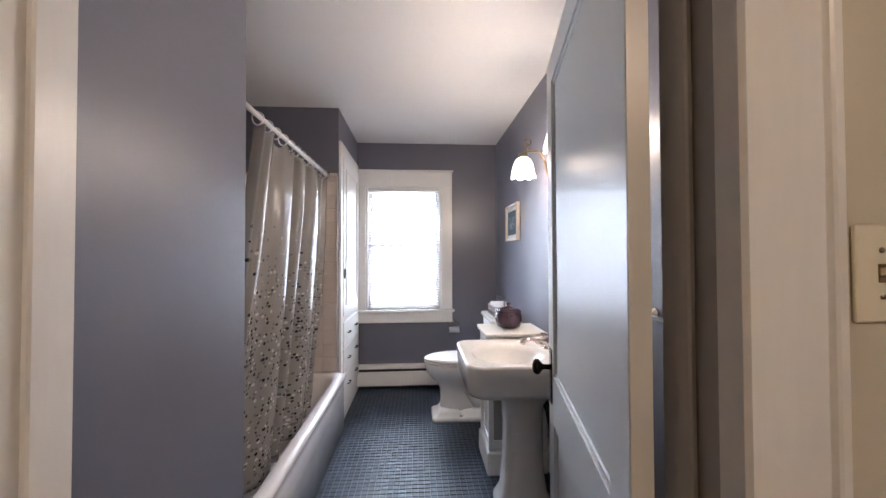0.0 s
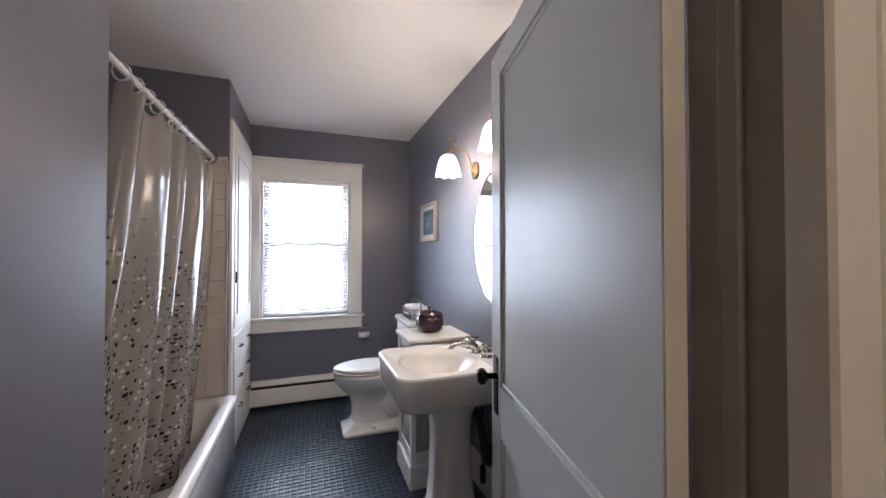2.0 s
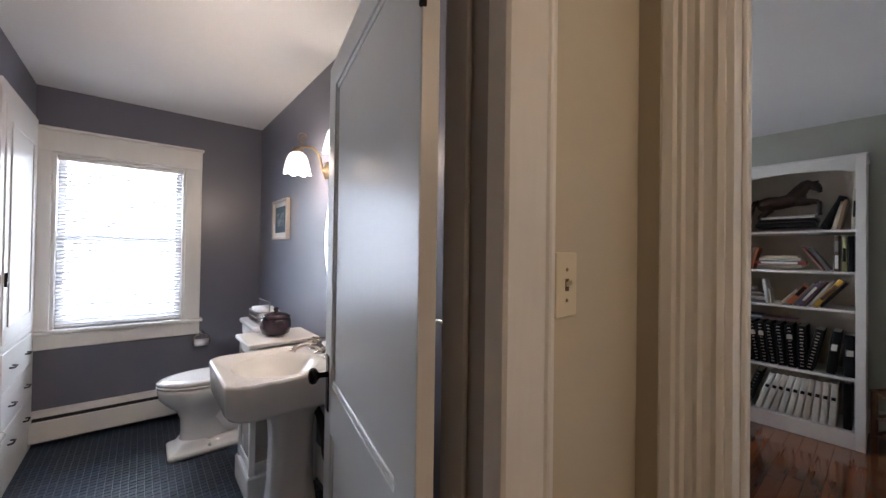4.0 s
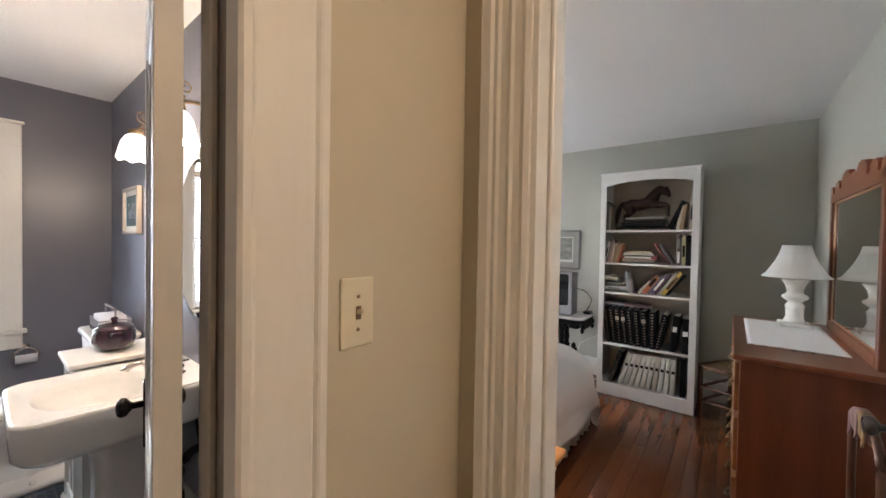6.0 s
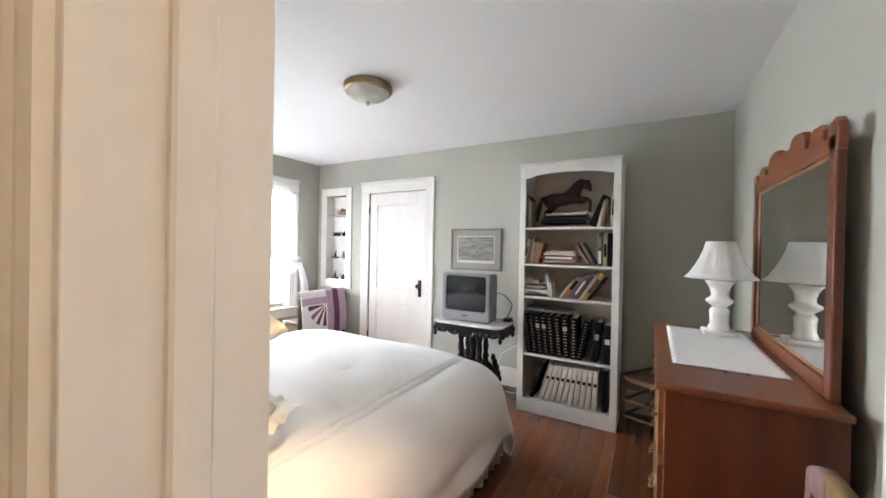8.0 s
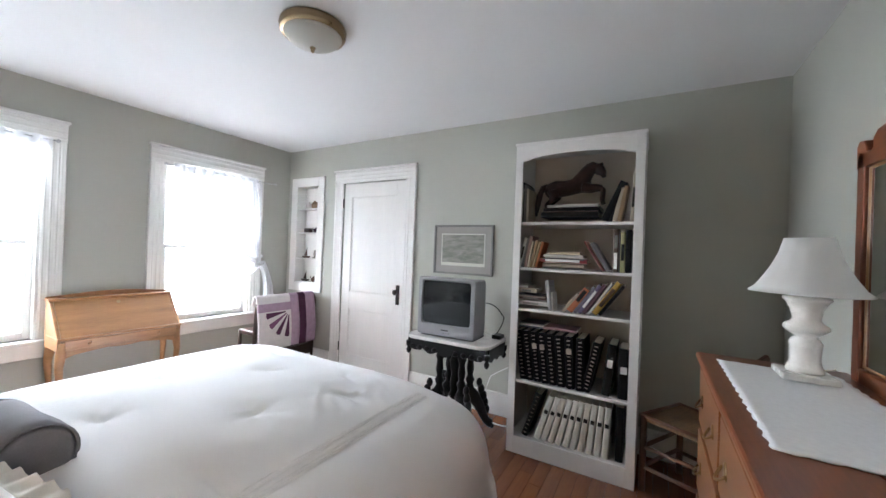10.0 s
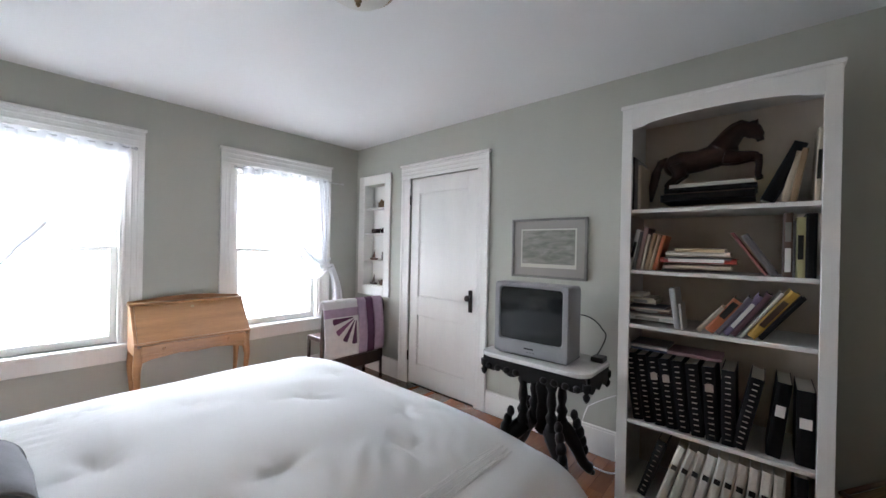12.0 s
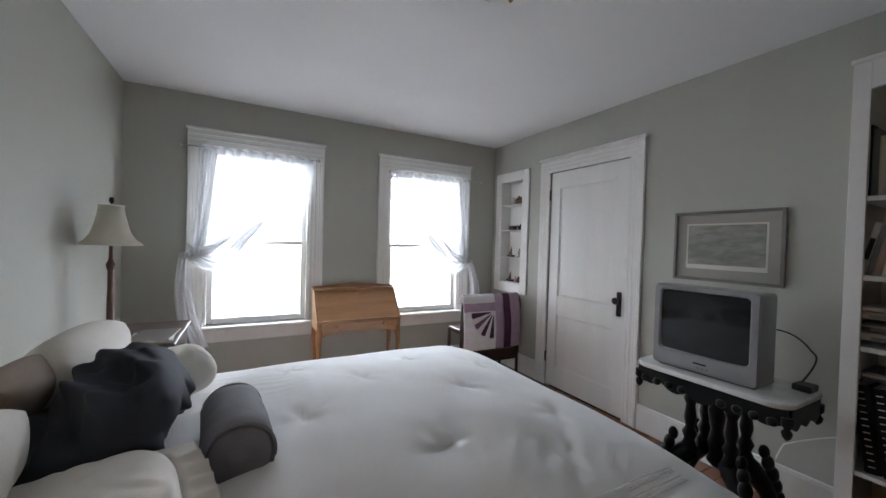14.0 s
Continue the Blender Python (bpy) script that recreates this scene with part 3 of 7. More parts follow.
def window_unit(name, at, w, z0, z1, prof, head, depth, label, rail_z, apron=0.11):
    """A double-hung window in a wall that faces -y: casing, stool, apron, lining, two sashes with a pane each."""
    c = casing(name, at, 0, w, z1, prof, head, label=label, base=z0)
    tagged(c, category="window")
    cw = prof[-1][0]
    part("sill", B((-w / 2 - cw - 0.02, -0.055, z0 - 0.028), (w / 2 + cw + 0.02, 0.05, z0), 0.006, 2), "trim", c)
    part("apron", B((-w / 2 - cw, -0.022, z0 - 0.028 - apron), (w / 2 + cw, -0.001, z0 - 0.028), 0.004), "trim", c)
    for s in (-1, 1):
        a, b = sorted((s * w / 2, s * (w / 2 - 0.018)))
        part("jamb", B((a, -0.001, z0), (b, depth, z1), 0.001), "trim", c)
    part("jamb_head", B((-w / 2 + 0.018, -0.001, z1 - 0.018), (w / 2 - 0.018, depth, z1), 0.001), "trim", c)
    wi = w / 2 - 0.018
    for nm, y0, a, b in (("upper_sash", 0.10, rail_z - 0.02, z1 - 0.018), ("lower_sash", 0.062, z0, rail_z + 0.02)):
        bm = bmesh.new()
        f = 0.042
        box(bm, (-wi, y0, a), (-wi + f, y0 + 0.034, b), 0.003)
        box(bm, (wi - f, y0, a), (wi, y0 + 0.034, b), 0.003)
        box(bm, (-wi + f, y0, b - f * 0.85), (wi - f, y0 + 0.034, b), 0.003)
        box(bm, (-wi + f, y0, a), (wi - f, y0 + 0.034, a + f * (1.3 if nm[0] == "l" else 0.85)), 0.003)
        s = part(nm, bm, "trim", c)
        p = part("pane", B((-wi + f - 0.006, y0 + 0.014, a + 0.02), (wi - f + 0.006, y0 + 0.018, b - 0.02)), "glass", s, "clear window glass")
        p.visible_shadow = False
    return c


window_unit("window_bath", (1.355, 5.07, 0), 0.79, 0.745, 2.035, PLAIN, 0.155, 0.2, "white painted double-hung bathroom window with a wide casing", 1.42)
window_unit("window_bedroom_a", (3.45, 5.27, 0), 0.84, 0.55, 2.06, FLUTE, 0.145, 0.2, "white painted double-hung bedroom window with fluted casing", 1.28)
window_unit("window_bedroom_b", (5.0975, 5.27, 0), 0.865, 0.55, 2.06, FLUTE, 0.145, 0.2, "white painted double-hung bedroom window with fluted casing", 1.28)


def baseboard(name, runs, material="trim", h=0.135):
    c = thing(name, (0, 0, 0), "white painted baseboard with a moulded top", "baseboard")
    c["kind"] = "structure"
    for (x0, y0, x1, y1) in runs:
        bm = bmesh.new()
        box(bm, (x0, y0, 0), (x1, y1, h - 0.02), 0.002)
        gx, gy = (0.005, 0) if abs(y1 - y0) > abs(x1 - x0) else (0, 0.005)
        box(bm, (x0 - gx * 0, y0 - gy * 0, h - 0.02), (x1, y1, h), 0.006)
        part("board", bm, material, c)


baseboard("baseboard", [(6.0, 0.575, 6.019, 3.325), (6.0, 4.45, 6.019, 5.25), (2.59, 0.556, 6.0, 0.574), (2.491, 1.78, 2.509, 5.25), (2.51, 5.251, 6.0, 5.269)])
baseboard("baseboard_bath", [(2.327, 1.76, 2.344, 4.97), (2.06, 1.751, 2.32, 1.768)])
baseboard("baseboard_hall", [(2.04, 1.612, 2.425, 1.629), (-0.29, 1.612, 0.83, 1.629)])

# ---------- bathroom ----------


def bathtub():
    c = thing("bathtub", (0.545, 3.295, FLOOR), "white enamelled built-in bathtub with a rolled rim", "bathtub")
    W, D = 0.79, 1.73

    def ring(w, d, r, z, cx=0.0):
        return [(x, y, z) for x, y in rounded(w, d, r, 6, cx)]
    bm = bmesh.new()
    loft(bm, [ring(W - 0.018, D, 0.02, 0.0, -0.009), ring(W - 0.022, D, 0.02, 0.40, -0.011), ring(W - 0.020, D, 0.02, 0.44, -0.010), ring(W - 0.01, D, 0.03, 0.462, -0.005), ring(W, D, 0.03, 0.482), ring(W - 0.008, D, 0.03, 0.50, -0.004), ring(W - 0.04, D - 0.03, 0.04, 0.51, -0.01),
              ring(W - 0.11, D - 0.12, 0.10, 0.505, -0.01), ring(W - 0.15, D - 0.16, 0.12, 0.48, -0.01), ring(W - 0.22, D - 0.26, 0.14, 0.25, -0.01), ring(W - 0.30, D - 0.40, 0.14, 0.12, -0.01)])
    bmesh.ops.transform(bm, matrix=Matrix.Diagonal((1, 1, 0.88, 1)), verts=bm.verts)
    part("shell", bm, "enamel", c)
    bm = bmesh.new()
    lathe(bm, [(0.026, 0.107), (0.026, 0.112), (0.010, 0.113)], 16, (0, 0.55, 0))
    part("drain", bm, "chrome", c, "nickel drain")
    return c


bathtub()

surround = thing("tile_surround", (0, 0, 0), "beige glazed wall tiles round the tub", "wall tile")
surround["kind"] = "structure"
bm = bmesh.new()
box(bm, (0.152, 4.150, 0.37), (0.866, 4.164, 1.95))
box(bm, (0.151, 2.44, 0.37), (0.162, 4.150, 1.95))
part("grout_bed", bm, "wall_grout", surround)

rod = thing("shower_curtain_rod", (0.775, 0, 1.955), "white shower curtain rod with clear rings", "curtain rod")
bm = bmesh.new()
lathe(bm, [(0.0125, 2.427), (0.0125, 4.148)], 14, axis="y")
part("rod", bm, "tube_white", rod)
for y in (2.430, 4.138):
    bm = bmesh.new()
    lathe(bm, [(0.034, y - 0.003), (0.034, y + 0.004), (0.02, y + 0.010)], 16, axis="y")
    part("flange", bm, "chrome", rod)
RING_Y = [2.91 + i * (4.07 - 2.91) / 11 for i in range(12)]
for y in RING_Y:
    bm = bmesh.new()
    tube(bm, [(0.026 * math.cos(a), y + 0.004 * math.sin(2 * a), -0.013 + 0.030 * math.sin(a)) for a in (2 * math.pi * k / 18 for k in range(18))], 0.0035, 8, True)
    part("ring", bm, "tube_white", rod, "clear plastic ring")


def shower_curtain():
    """Clear vinyl gathered on its rings: wide soft pleats above, drawn together towards its lower edge inside the tub."""
    nu, nv = 260, 60
    bm = bmesh.new()
    uvl = bm.loops.layers.uv.new("UVMap")
    y0, y1, zt, zb = 2.90, 4.10, 1.915, 0.20
    g = []
    for j in range(nv + 1):
        v = j / nv
        row = []
        for i in range(nu + 1):
            u = i / nu
            a = 2 * math.pi * (6.0 * u + 0.30 * math.sin(5.3 * u + 0.6) + 0.16 * math.sin(13 * u) + 0.10 * v * math.sin(9 * u + 2))
            depth = 0.030 + 0.010 * v + 0.014 * math.sin(9.7 * u + 2)
            c = math.tanh(1.8 * math.cos(a)) / math.tanh(1.8)
            fold = depth * c + 0.020 * math.sin(a * 0.47 + 1.3) * (0.25 + v) + 0.007 * math.sin(a * 1.9 + 5 * v) * v
            wide = 1 - 0.20 * max(0.0, v - 0.25) ** 1.2 * u
            y = y0 - 0.34 * v * (1 - u) + (y1 - y0) * u * wide + 0.016 * math.sin(a * 0.5 + 2 * v) * v
            sag = 0.030 * (0.5 - 0.5 * math.cos(2 * math.pi * 11 * u)) * (1 - v) ** 4
            x = 0.778 + fold - 0.075 * v ** 1.5 + 0.012 * noise.noise((u * 9, v * 3, 0))
            row.append((bm.verts.new((x, y, zt - sag + (zb - zt) * v)), u * 1.95, (1 - v) * 1.73))
        g.append(row)
    for j in range(nv):
        for i in range(nu):
            q = (g[j][i], g[j][i + 1], g[j + 1][i + 1], g[j + 1][i])
            f = bm.faces.new([p[0] for p in q])
            f.smooth = True
            for l, p in zip(f.loops, q):
                l[uvl].uv = p[1:]
    ob = solid("shower_curtain", bm, "vinyl", "clear grey vinyl shower curtain printed with pebbles", "shower curtain")
    thicken(ob, 0.0008)


shower_curtain()


def linen_closet():
    c = thing("linen_closet", (0.87, 4.63, 0), "white painted built-in closet, tall door above three drawers", "built-in cabinet")
    c.matrix_world = pose(0.87, 4.625, 0, 0, 0, 90)
    c["kind"] = "structure"
    w = 0.865
    for s in (-1, 1):
        a, b = sorted((s * w / 2, s * (w / 2 - 0.075)))
        part("stile", B((a, -0.016, 0), (b, 0.02, 2.245), 0.002), "trim", c)
    for a, b in ((2.14, 2.245), (0.76, 0.80), (0, 0.10)):
        part("rail", B((-w / 2 + 0.075, -0.016, a), (w / 2 - 0.075, 0.02, b), 0.002), "trim", c)
    d = part("door", B((-w / 2 + 0.079, -0.022, 0.804), (w / 2 - 0.079, 0.014, 2.136), 0.003), "trim", c)
    bm = bmesh.new()
    e, zb, zt = w / 2 - 0.16, 0.89, 2.05
    for lo, hi in (((-e, -0.030, zb), (e, -0.0222, zb + 0.02)), ((-e, -0.030, zt - 0.02), (e, -0.0222, zt)), ((-e, -0.030, zb + 0.02), (-e + 0.02, -0.0222, zt - 0.02)), ((e - 0.02, -0.030, zb + 0.02), (e, -0.0222, zt - 0.02))):
        box(bm, lo, hi, 0.003)
    part("moulding", bm, "trim", d)
    part("latch", B((-w / 2 + 0.085, -0.034, 1.12), (-w / 2 + 0.105, -0.0222, 1.20), 0.003), "bronze", d, "dark latch")
    for k, (a, b) in enumerate(((0.545, 0.752), (0.325, 0.537), (0.108, 0.317))):
        dr = part("drawer", B((-w / 2 + 0.080, -0.024, a), (w / 2 - 0.080, 0.012, b), 0.003), "trim", c)
        for s in (-1, 1):
            bm = bmesh.new()
            z = (a + b) / 2
            tube(bm, [(s * 0.18 - 0.035, -0.0245, z), (s * 0.18 - 0.03, -0.045, z), (s * 0.18 + 0.03, -0.045, z), (s * 0.18 + 0.035, -0.0245, z)], 0.005, 8)
            part("pull", bm, "bronze", dr, "dark drawer pull")


linen_closet()

heater = thing("baseboard_heater", (1.40, 5.030, 0), "white enamelled baseboard heater with a dark slot", "heater")
part("back", B((-0.52, -0.010, 0.025), (0.84, 0.038, 0.180), 0.002), "heater", heater)
bm = bmesh.new()
prism(bm, [(-0.066, 0.030), (-0.066, 0.122), (-0.060, 0.128), (-0.058, 0.122), (-0.058, 0.030)], "x", -0.52, 0.84)
part("front", bm, "heater", heater)
bm = bmesh.new()
prism(bm, [(-0.010, 0.180), (-0.040, 0.175), (-0.060, 0.156), (-0.056, 0.152), (-0.038, 0.169), (-0.010, 0.174)], "x", -0.52, 0.84)
part("hood", bm, "heater", heater)
# a solid black block puts the shade under the hood into colour
part("fins", B((-0.50, -0.052, 0.06), (0.82, -0.012, 0.150)), "dark", heater, "heating fins as one block, black for the slot's shade")
for x in (-0.53, 0.83):
    part("end_cap", B((x, -0.070, 0), (x + 0.02, 0, 0.184), 0.004), "heater", heater)


def blind(name, at, w, z0, z1, label):
    c = thing(name, at, label, "blind")
    part("head_rail", B((-w / 2, -0.02, z1 - 0.03), (w / 2, 0.02, z1), 0.003), "trim", c)
    part("bottom_rail", B((-w / 2, -0.016, z0), (w / 2, 0.016, z0 + 0.012), 0.003), "trim", c)
    bm = bmesh.new()
    for a, b in ((-0.013, 0.0), (0.0, 0.013)):
        box(bm, (-w / 2, a, -0.0004 - 0.002 * (abs(a + b) > 0.01)), (w / 2, b, 0.0004), 0)
    me = mesh_of("slat", bm, "blind")
    n = int((z1 - z0 - 0.06) / 0.027)
    for i in range(n):
        s = new("slat", me)
        s.parent = c
        s.matrix_basis = pose(0, 0, z0 + 0.03 + i * 0.027, 34 + 2 * math.sin(i * 1.7), 0, 0)
    for x in (-w / 2 + 0.12, w / 2 - 0.12):
        part("cord", B((x - 0.001, -0.0165, z0), (x + 0.001, -0.0145, z1 - 0.02)), "tube_white", c)


blind("window_blind", (1.355, 5.098, 0), 0.745, 0.752, 2.014, "white slatted blind let down over the window")


def toilet():
    c = thing("toilet", (1.56, 4.34, 0), "white porcelain two-piece toilet with the lid down", "toilet")
    # x runs from the bowl's front to the wall

    def egg(z, front, back, half, n=28, blunt=0.0):
        out = []
        for i in range(n):
            a = 2 * math.pi * i / n
            cx, sx = math.cos(a), math.sin(a)
            mid = (front + back) / 2
            L = (back - front) / 2
            x = mid - L * cx
            k = 1 - 0.12 * cx * (1 if cx > 0 else 0.2)
            out.append((x, half * k * sx, z))
        return out

    def blockring(z, x0, x1, half, n=28):
        pts = rounded(x1 - x0, half * 2, min(0.03, half * 0.5), 6, (x0 + x1) / 2)
        return [(x, y, z) for x, y in pts]
    bm = bmesh.new()
    loft(bm, [egg(0.03, 0.12, 0.47, 0.106), egg(0.07, 0.13, 0.45, 0.092), egg(0.12, 0.135, 0.44, 0.080), egg(0.19, 0.130, 0.43, 0.080), egg(0.235, 0.105, 0.45, 0.100), egg(0.275, 0.055, 0.48, 0.134), egg(0.32, 0.016, 0.51, 0.166), egg(0.375, 0.0, 0.53, 0.182), egg(0.395, 0.0, 0.53, 0.184), egg(0.40, 0.012, 0.52, 0.176)])
    part("bowl", bm, "porcelain", c)
    bm = bmesh.new()
    loft(bm, [blockring(0.0, 0.06, 0.60, 0.140), blockring(0.022, 0.06, 0.60, 0.140), blockring(0.030, 0.07, 0.59, 0.130), blockring(0.045, 0.11, 0.57, 0.104), blockring(0.07, 0.13, 0.56, 0.09)])
    part("base", bm, "porcelain", c)
    bm = bmesh.new()
    tube(bm, [(0.36, 0, 0.20)] + arc((0.42, 0, 0.14), (0.47, 0, 0.10), (0.52, 0, 0.20), 6) + arc((0.53, 0, 0.24), (0.56, 0, 0.34), (0.60, 0, 0.36), 5) + [(0.63, 0, 0.385)], 0.085, 16)
    part("trap", bm, "porcelain", c, "moulded porcelain trap")
    bm = bmesh.new()
    loft(bm, [egg(0.402, -0.004, 0.50, 0.184), egg(0.412, -0.008, 0.50, 0.188), egg(0.420, -0.004, 0.50, 0.184)])
    part("seat", bm, "porcelain", c)
    bm = bmesh.new()
    loft(bm, [egg(0.424, -0.004, 0.51, 0.184), egg(0.434, -0.006, 0.51, 0.187), egg(0.446, 0.008, 0.50, 0.178), egg(0.452, 0.06, 0.45, 0.14)])
    part("lid", bm, "porcelain", c)
    bm = bmesh.new()
    loft(bm, [blockring(0.38, 0.56, 0.755, 0.205), blockring(0.43, 0.555, 0.76, 0.215), blockring(0.75, 0.545, 0.765, 0.232)])
    t = part("tank", bm, "porcelain", c)
    bm = bmesh.new()
    loft(bm, [blockring(0.752, 0.540, 0.770, 0.238), blockring(0.765, 0.528, 0.775, 0.248), blockring(0.785, 0.528, 0.775, 0.248), blockring(0.793, 0.536, 0.770, 0.240)])
    part("tank_lid", bm, "porcelain", c)
    bm = bmesh.new()
    tube(bm, [(0.548, -0.165, 0.70), (0.525, -0.165, 0.70), (0.515, -0.15, 0.698), (0.513, -0.085, 0.692)], 0.007, 10)
    part("flush_lever", bm, "chrome", c, "nickel flush lever")
    for s in (-1, 1):
        bm = bmesh.new()
        ellipsoid(bm, (0.30, s * 0.118, 0.036), (0.014, 0.014, 0.012), 12, 8)
        part("bolt_cap", bm, "porcelain", c)


toilet()

holder = thing("toilet_roll_holder", (1.88, 5.066, 0.545), "nickel paper holder on the wall with a white roll", "paper holder")
bm = bmesh.new()
lathe(bm, [(0.022, 0.0), (0.022, -0.006), (0.010, -0.012), (0.009, -0.062)], 14, (0, 0, 0.070), "y")
tube(bm, [(0.062 * math.cos(a), -0.062, 0.070 * math.sin(a)) for a in (math.pi * k / 16 for k in range(17))] + [(0.060, -0.062, 0.0)], 0.006, 8)
part("arm", bm, "chrome", holder)
bm = bmesh.new()
lathe(bm, [(0.012, -0.052), (0.030, -0.052), (0.030, 0.052), (0.012, 0.052)], 24, (0, -0.062, -0.008), "x", cap=False)
part("paper_roll", bm, "terry", holder, "white paper roll")


def small_cabinet():
    c = thing("bathroom_cabinet", (2.115, 3.62, 0), "narrow white painted cabinet with a framed side and plinth", "cabinet")
    x0, x1, y0, y1 = -0.170, 0.205, -0.155, 0.155
    part("top", B((x0 - 0.02, y0 - 0.02, 0.795), (x1, y1 + 0.02, 0.820), 0.006, 2), "shelf", c)
    part("plinth", B((x0 - 0.012, y0 - 0.012, 0), (x1, y1 + 0.012, 0.085), 0.006), "shelf", c)
    for x in (x0, x1 - 0.03):
        for y in (y0, y1 - 0.03):
            part("post", B((x, y, 0.085), (x + 0.03, y + 0.03, 0.795), 0.002), "shelf", c)
    for z in (0.10, 0.42, 0.735):
        for y in (y0, y1 - 0.03):
            part("rail", B((x0 + 0.03, y + 0.004, z), (x1 - 0.03, y + 0.026, z + 0.05), 0.002), "shelf", c)
        part("rail", B((x0 + 0.004, y0 + 0.03, z), (x0 + 0.026, y1 - 0.03, z + 0.05), 0.002), "shelf", c)
    part("back_panel", B((x0 + 0.012, y0 + 0.03, 0.15), (x0 + 0.018, y1 - 0.03, 0.74)), "jamb", c, "grey recessed panel")
    part("side_panel", B((x0 + 0.03, y0 + 0.012, 0.15), (x1 - 0.03, y0 + 0.018, 0.74)), "jamb", c, "grey recessed panel")
    part("side_panel", B((x0 + 0.03, y1 - 0.018, 0.15), (x1 - 0.03, y1 - 0.012, 0.74)), "jamb", c, "grey recessed panel")


small_cabinet()


def pot():
    c = thing("lidded_pot", (2.12, 3.65, 0.820), "dark purple glazed pot with lid and side handles", "pot")
    bm = bmesh.new()
    lathe(bm, [(0.055, 0), (0.078, 0.012), (0.090, 0.05), (0.086, 0.09), (0.080, 0.106), (0.076, 0.106), (0.080, 0.08), (0.06, 0.02)], 28)
    part("body", bm, "purple_glaze", c)
    bm = bmesh.new()
    lathe(bm, [(0.084, 0.107), (0.085, 0.113), (0.065, 0.128), (0.02, 0.140), (0.010, 0.144), (0.012, 0.152), (0.018, 0.160), (0.010, 0.168)], 28)
    part("lid", bm, "purple_glaze", c)
    for s in (-1, 1):
        bm = bmesh.new()
        tube(bm, arc((-0.03, s * 0.083, 0.088), (0, s * 0.165, 0.112), (0.03, s * 0.083, 0.088), 10), 0.0085, 8)
        part("handle", bm, "purple_glaze", c)


pot()

basket = thing("towel_basket", (2.215, 4.32, 0.793), "white wire basket with rolled white cloths on the tank", "basket")
bm = bmesh.new()
for z in (0.004, 0.045, 0.085):
    tube(bm, [(x, y, z) for x, y in rounded(0.16, 0.30, 0.03, 4)], 0.004, 6, True)
for i in range(10):
    y = -0.13 + i * 0.029
    for x in (-0.08, 0.08):
        tube(bm, [(x, y, 0.0), (x, y, 0.085)], 0.003, 6)
part("frame", bm, "basket", basket)
bm = bmesh.new()
tube(bm, [(-0.0, -0.148, 0.085), (-0.0, -0.148, 0.155), (0.0, 0.148, 0.155), (0.0, 0.148, 0.085)], 0.006, 8)
part("handle", bm, "basket", basket)
for y, r in ((-0.085, 0.044), (0.0, 0.046), (0.086, 0.044)):
    bm = bmesh.new()
    lathe(bm, [(r * 0.5, -0.068), (r, -0.064), (r, 0.060), (r * 0.5, 0.066)], 18, (0, y, 0.052 + r * 0.3), "x")
    part("rolled_cloth", bm, "terry", basket, "rolled white cloth")


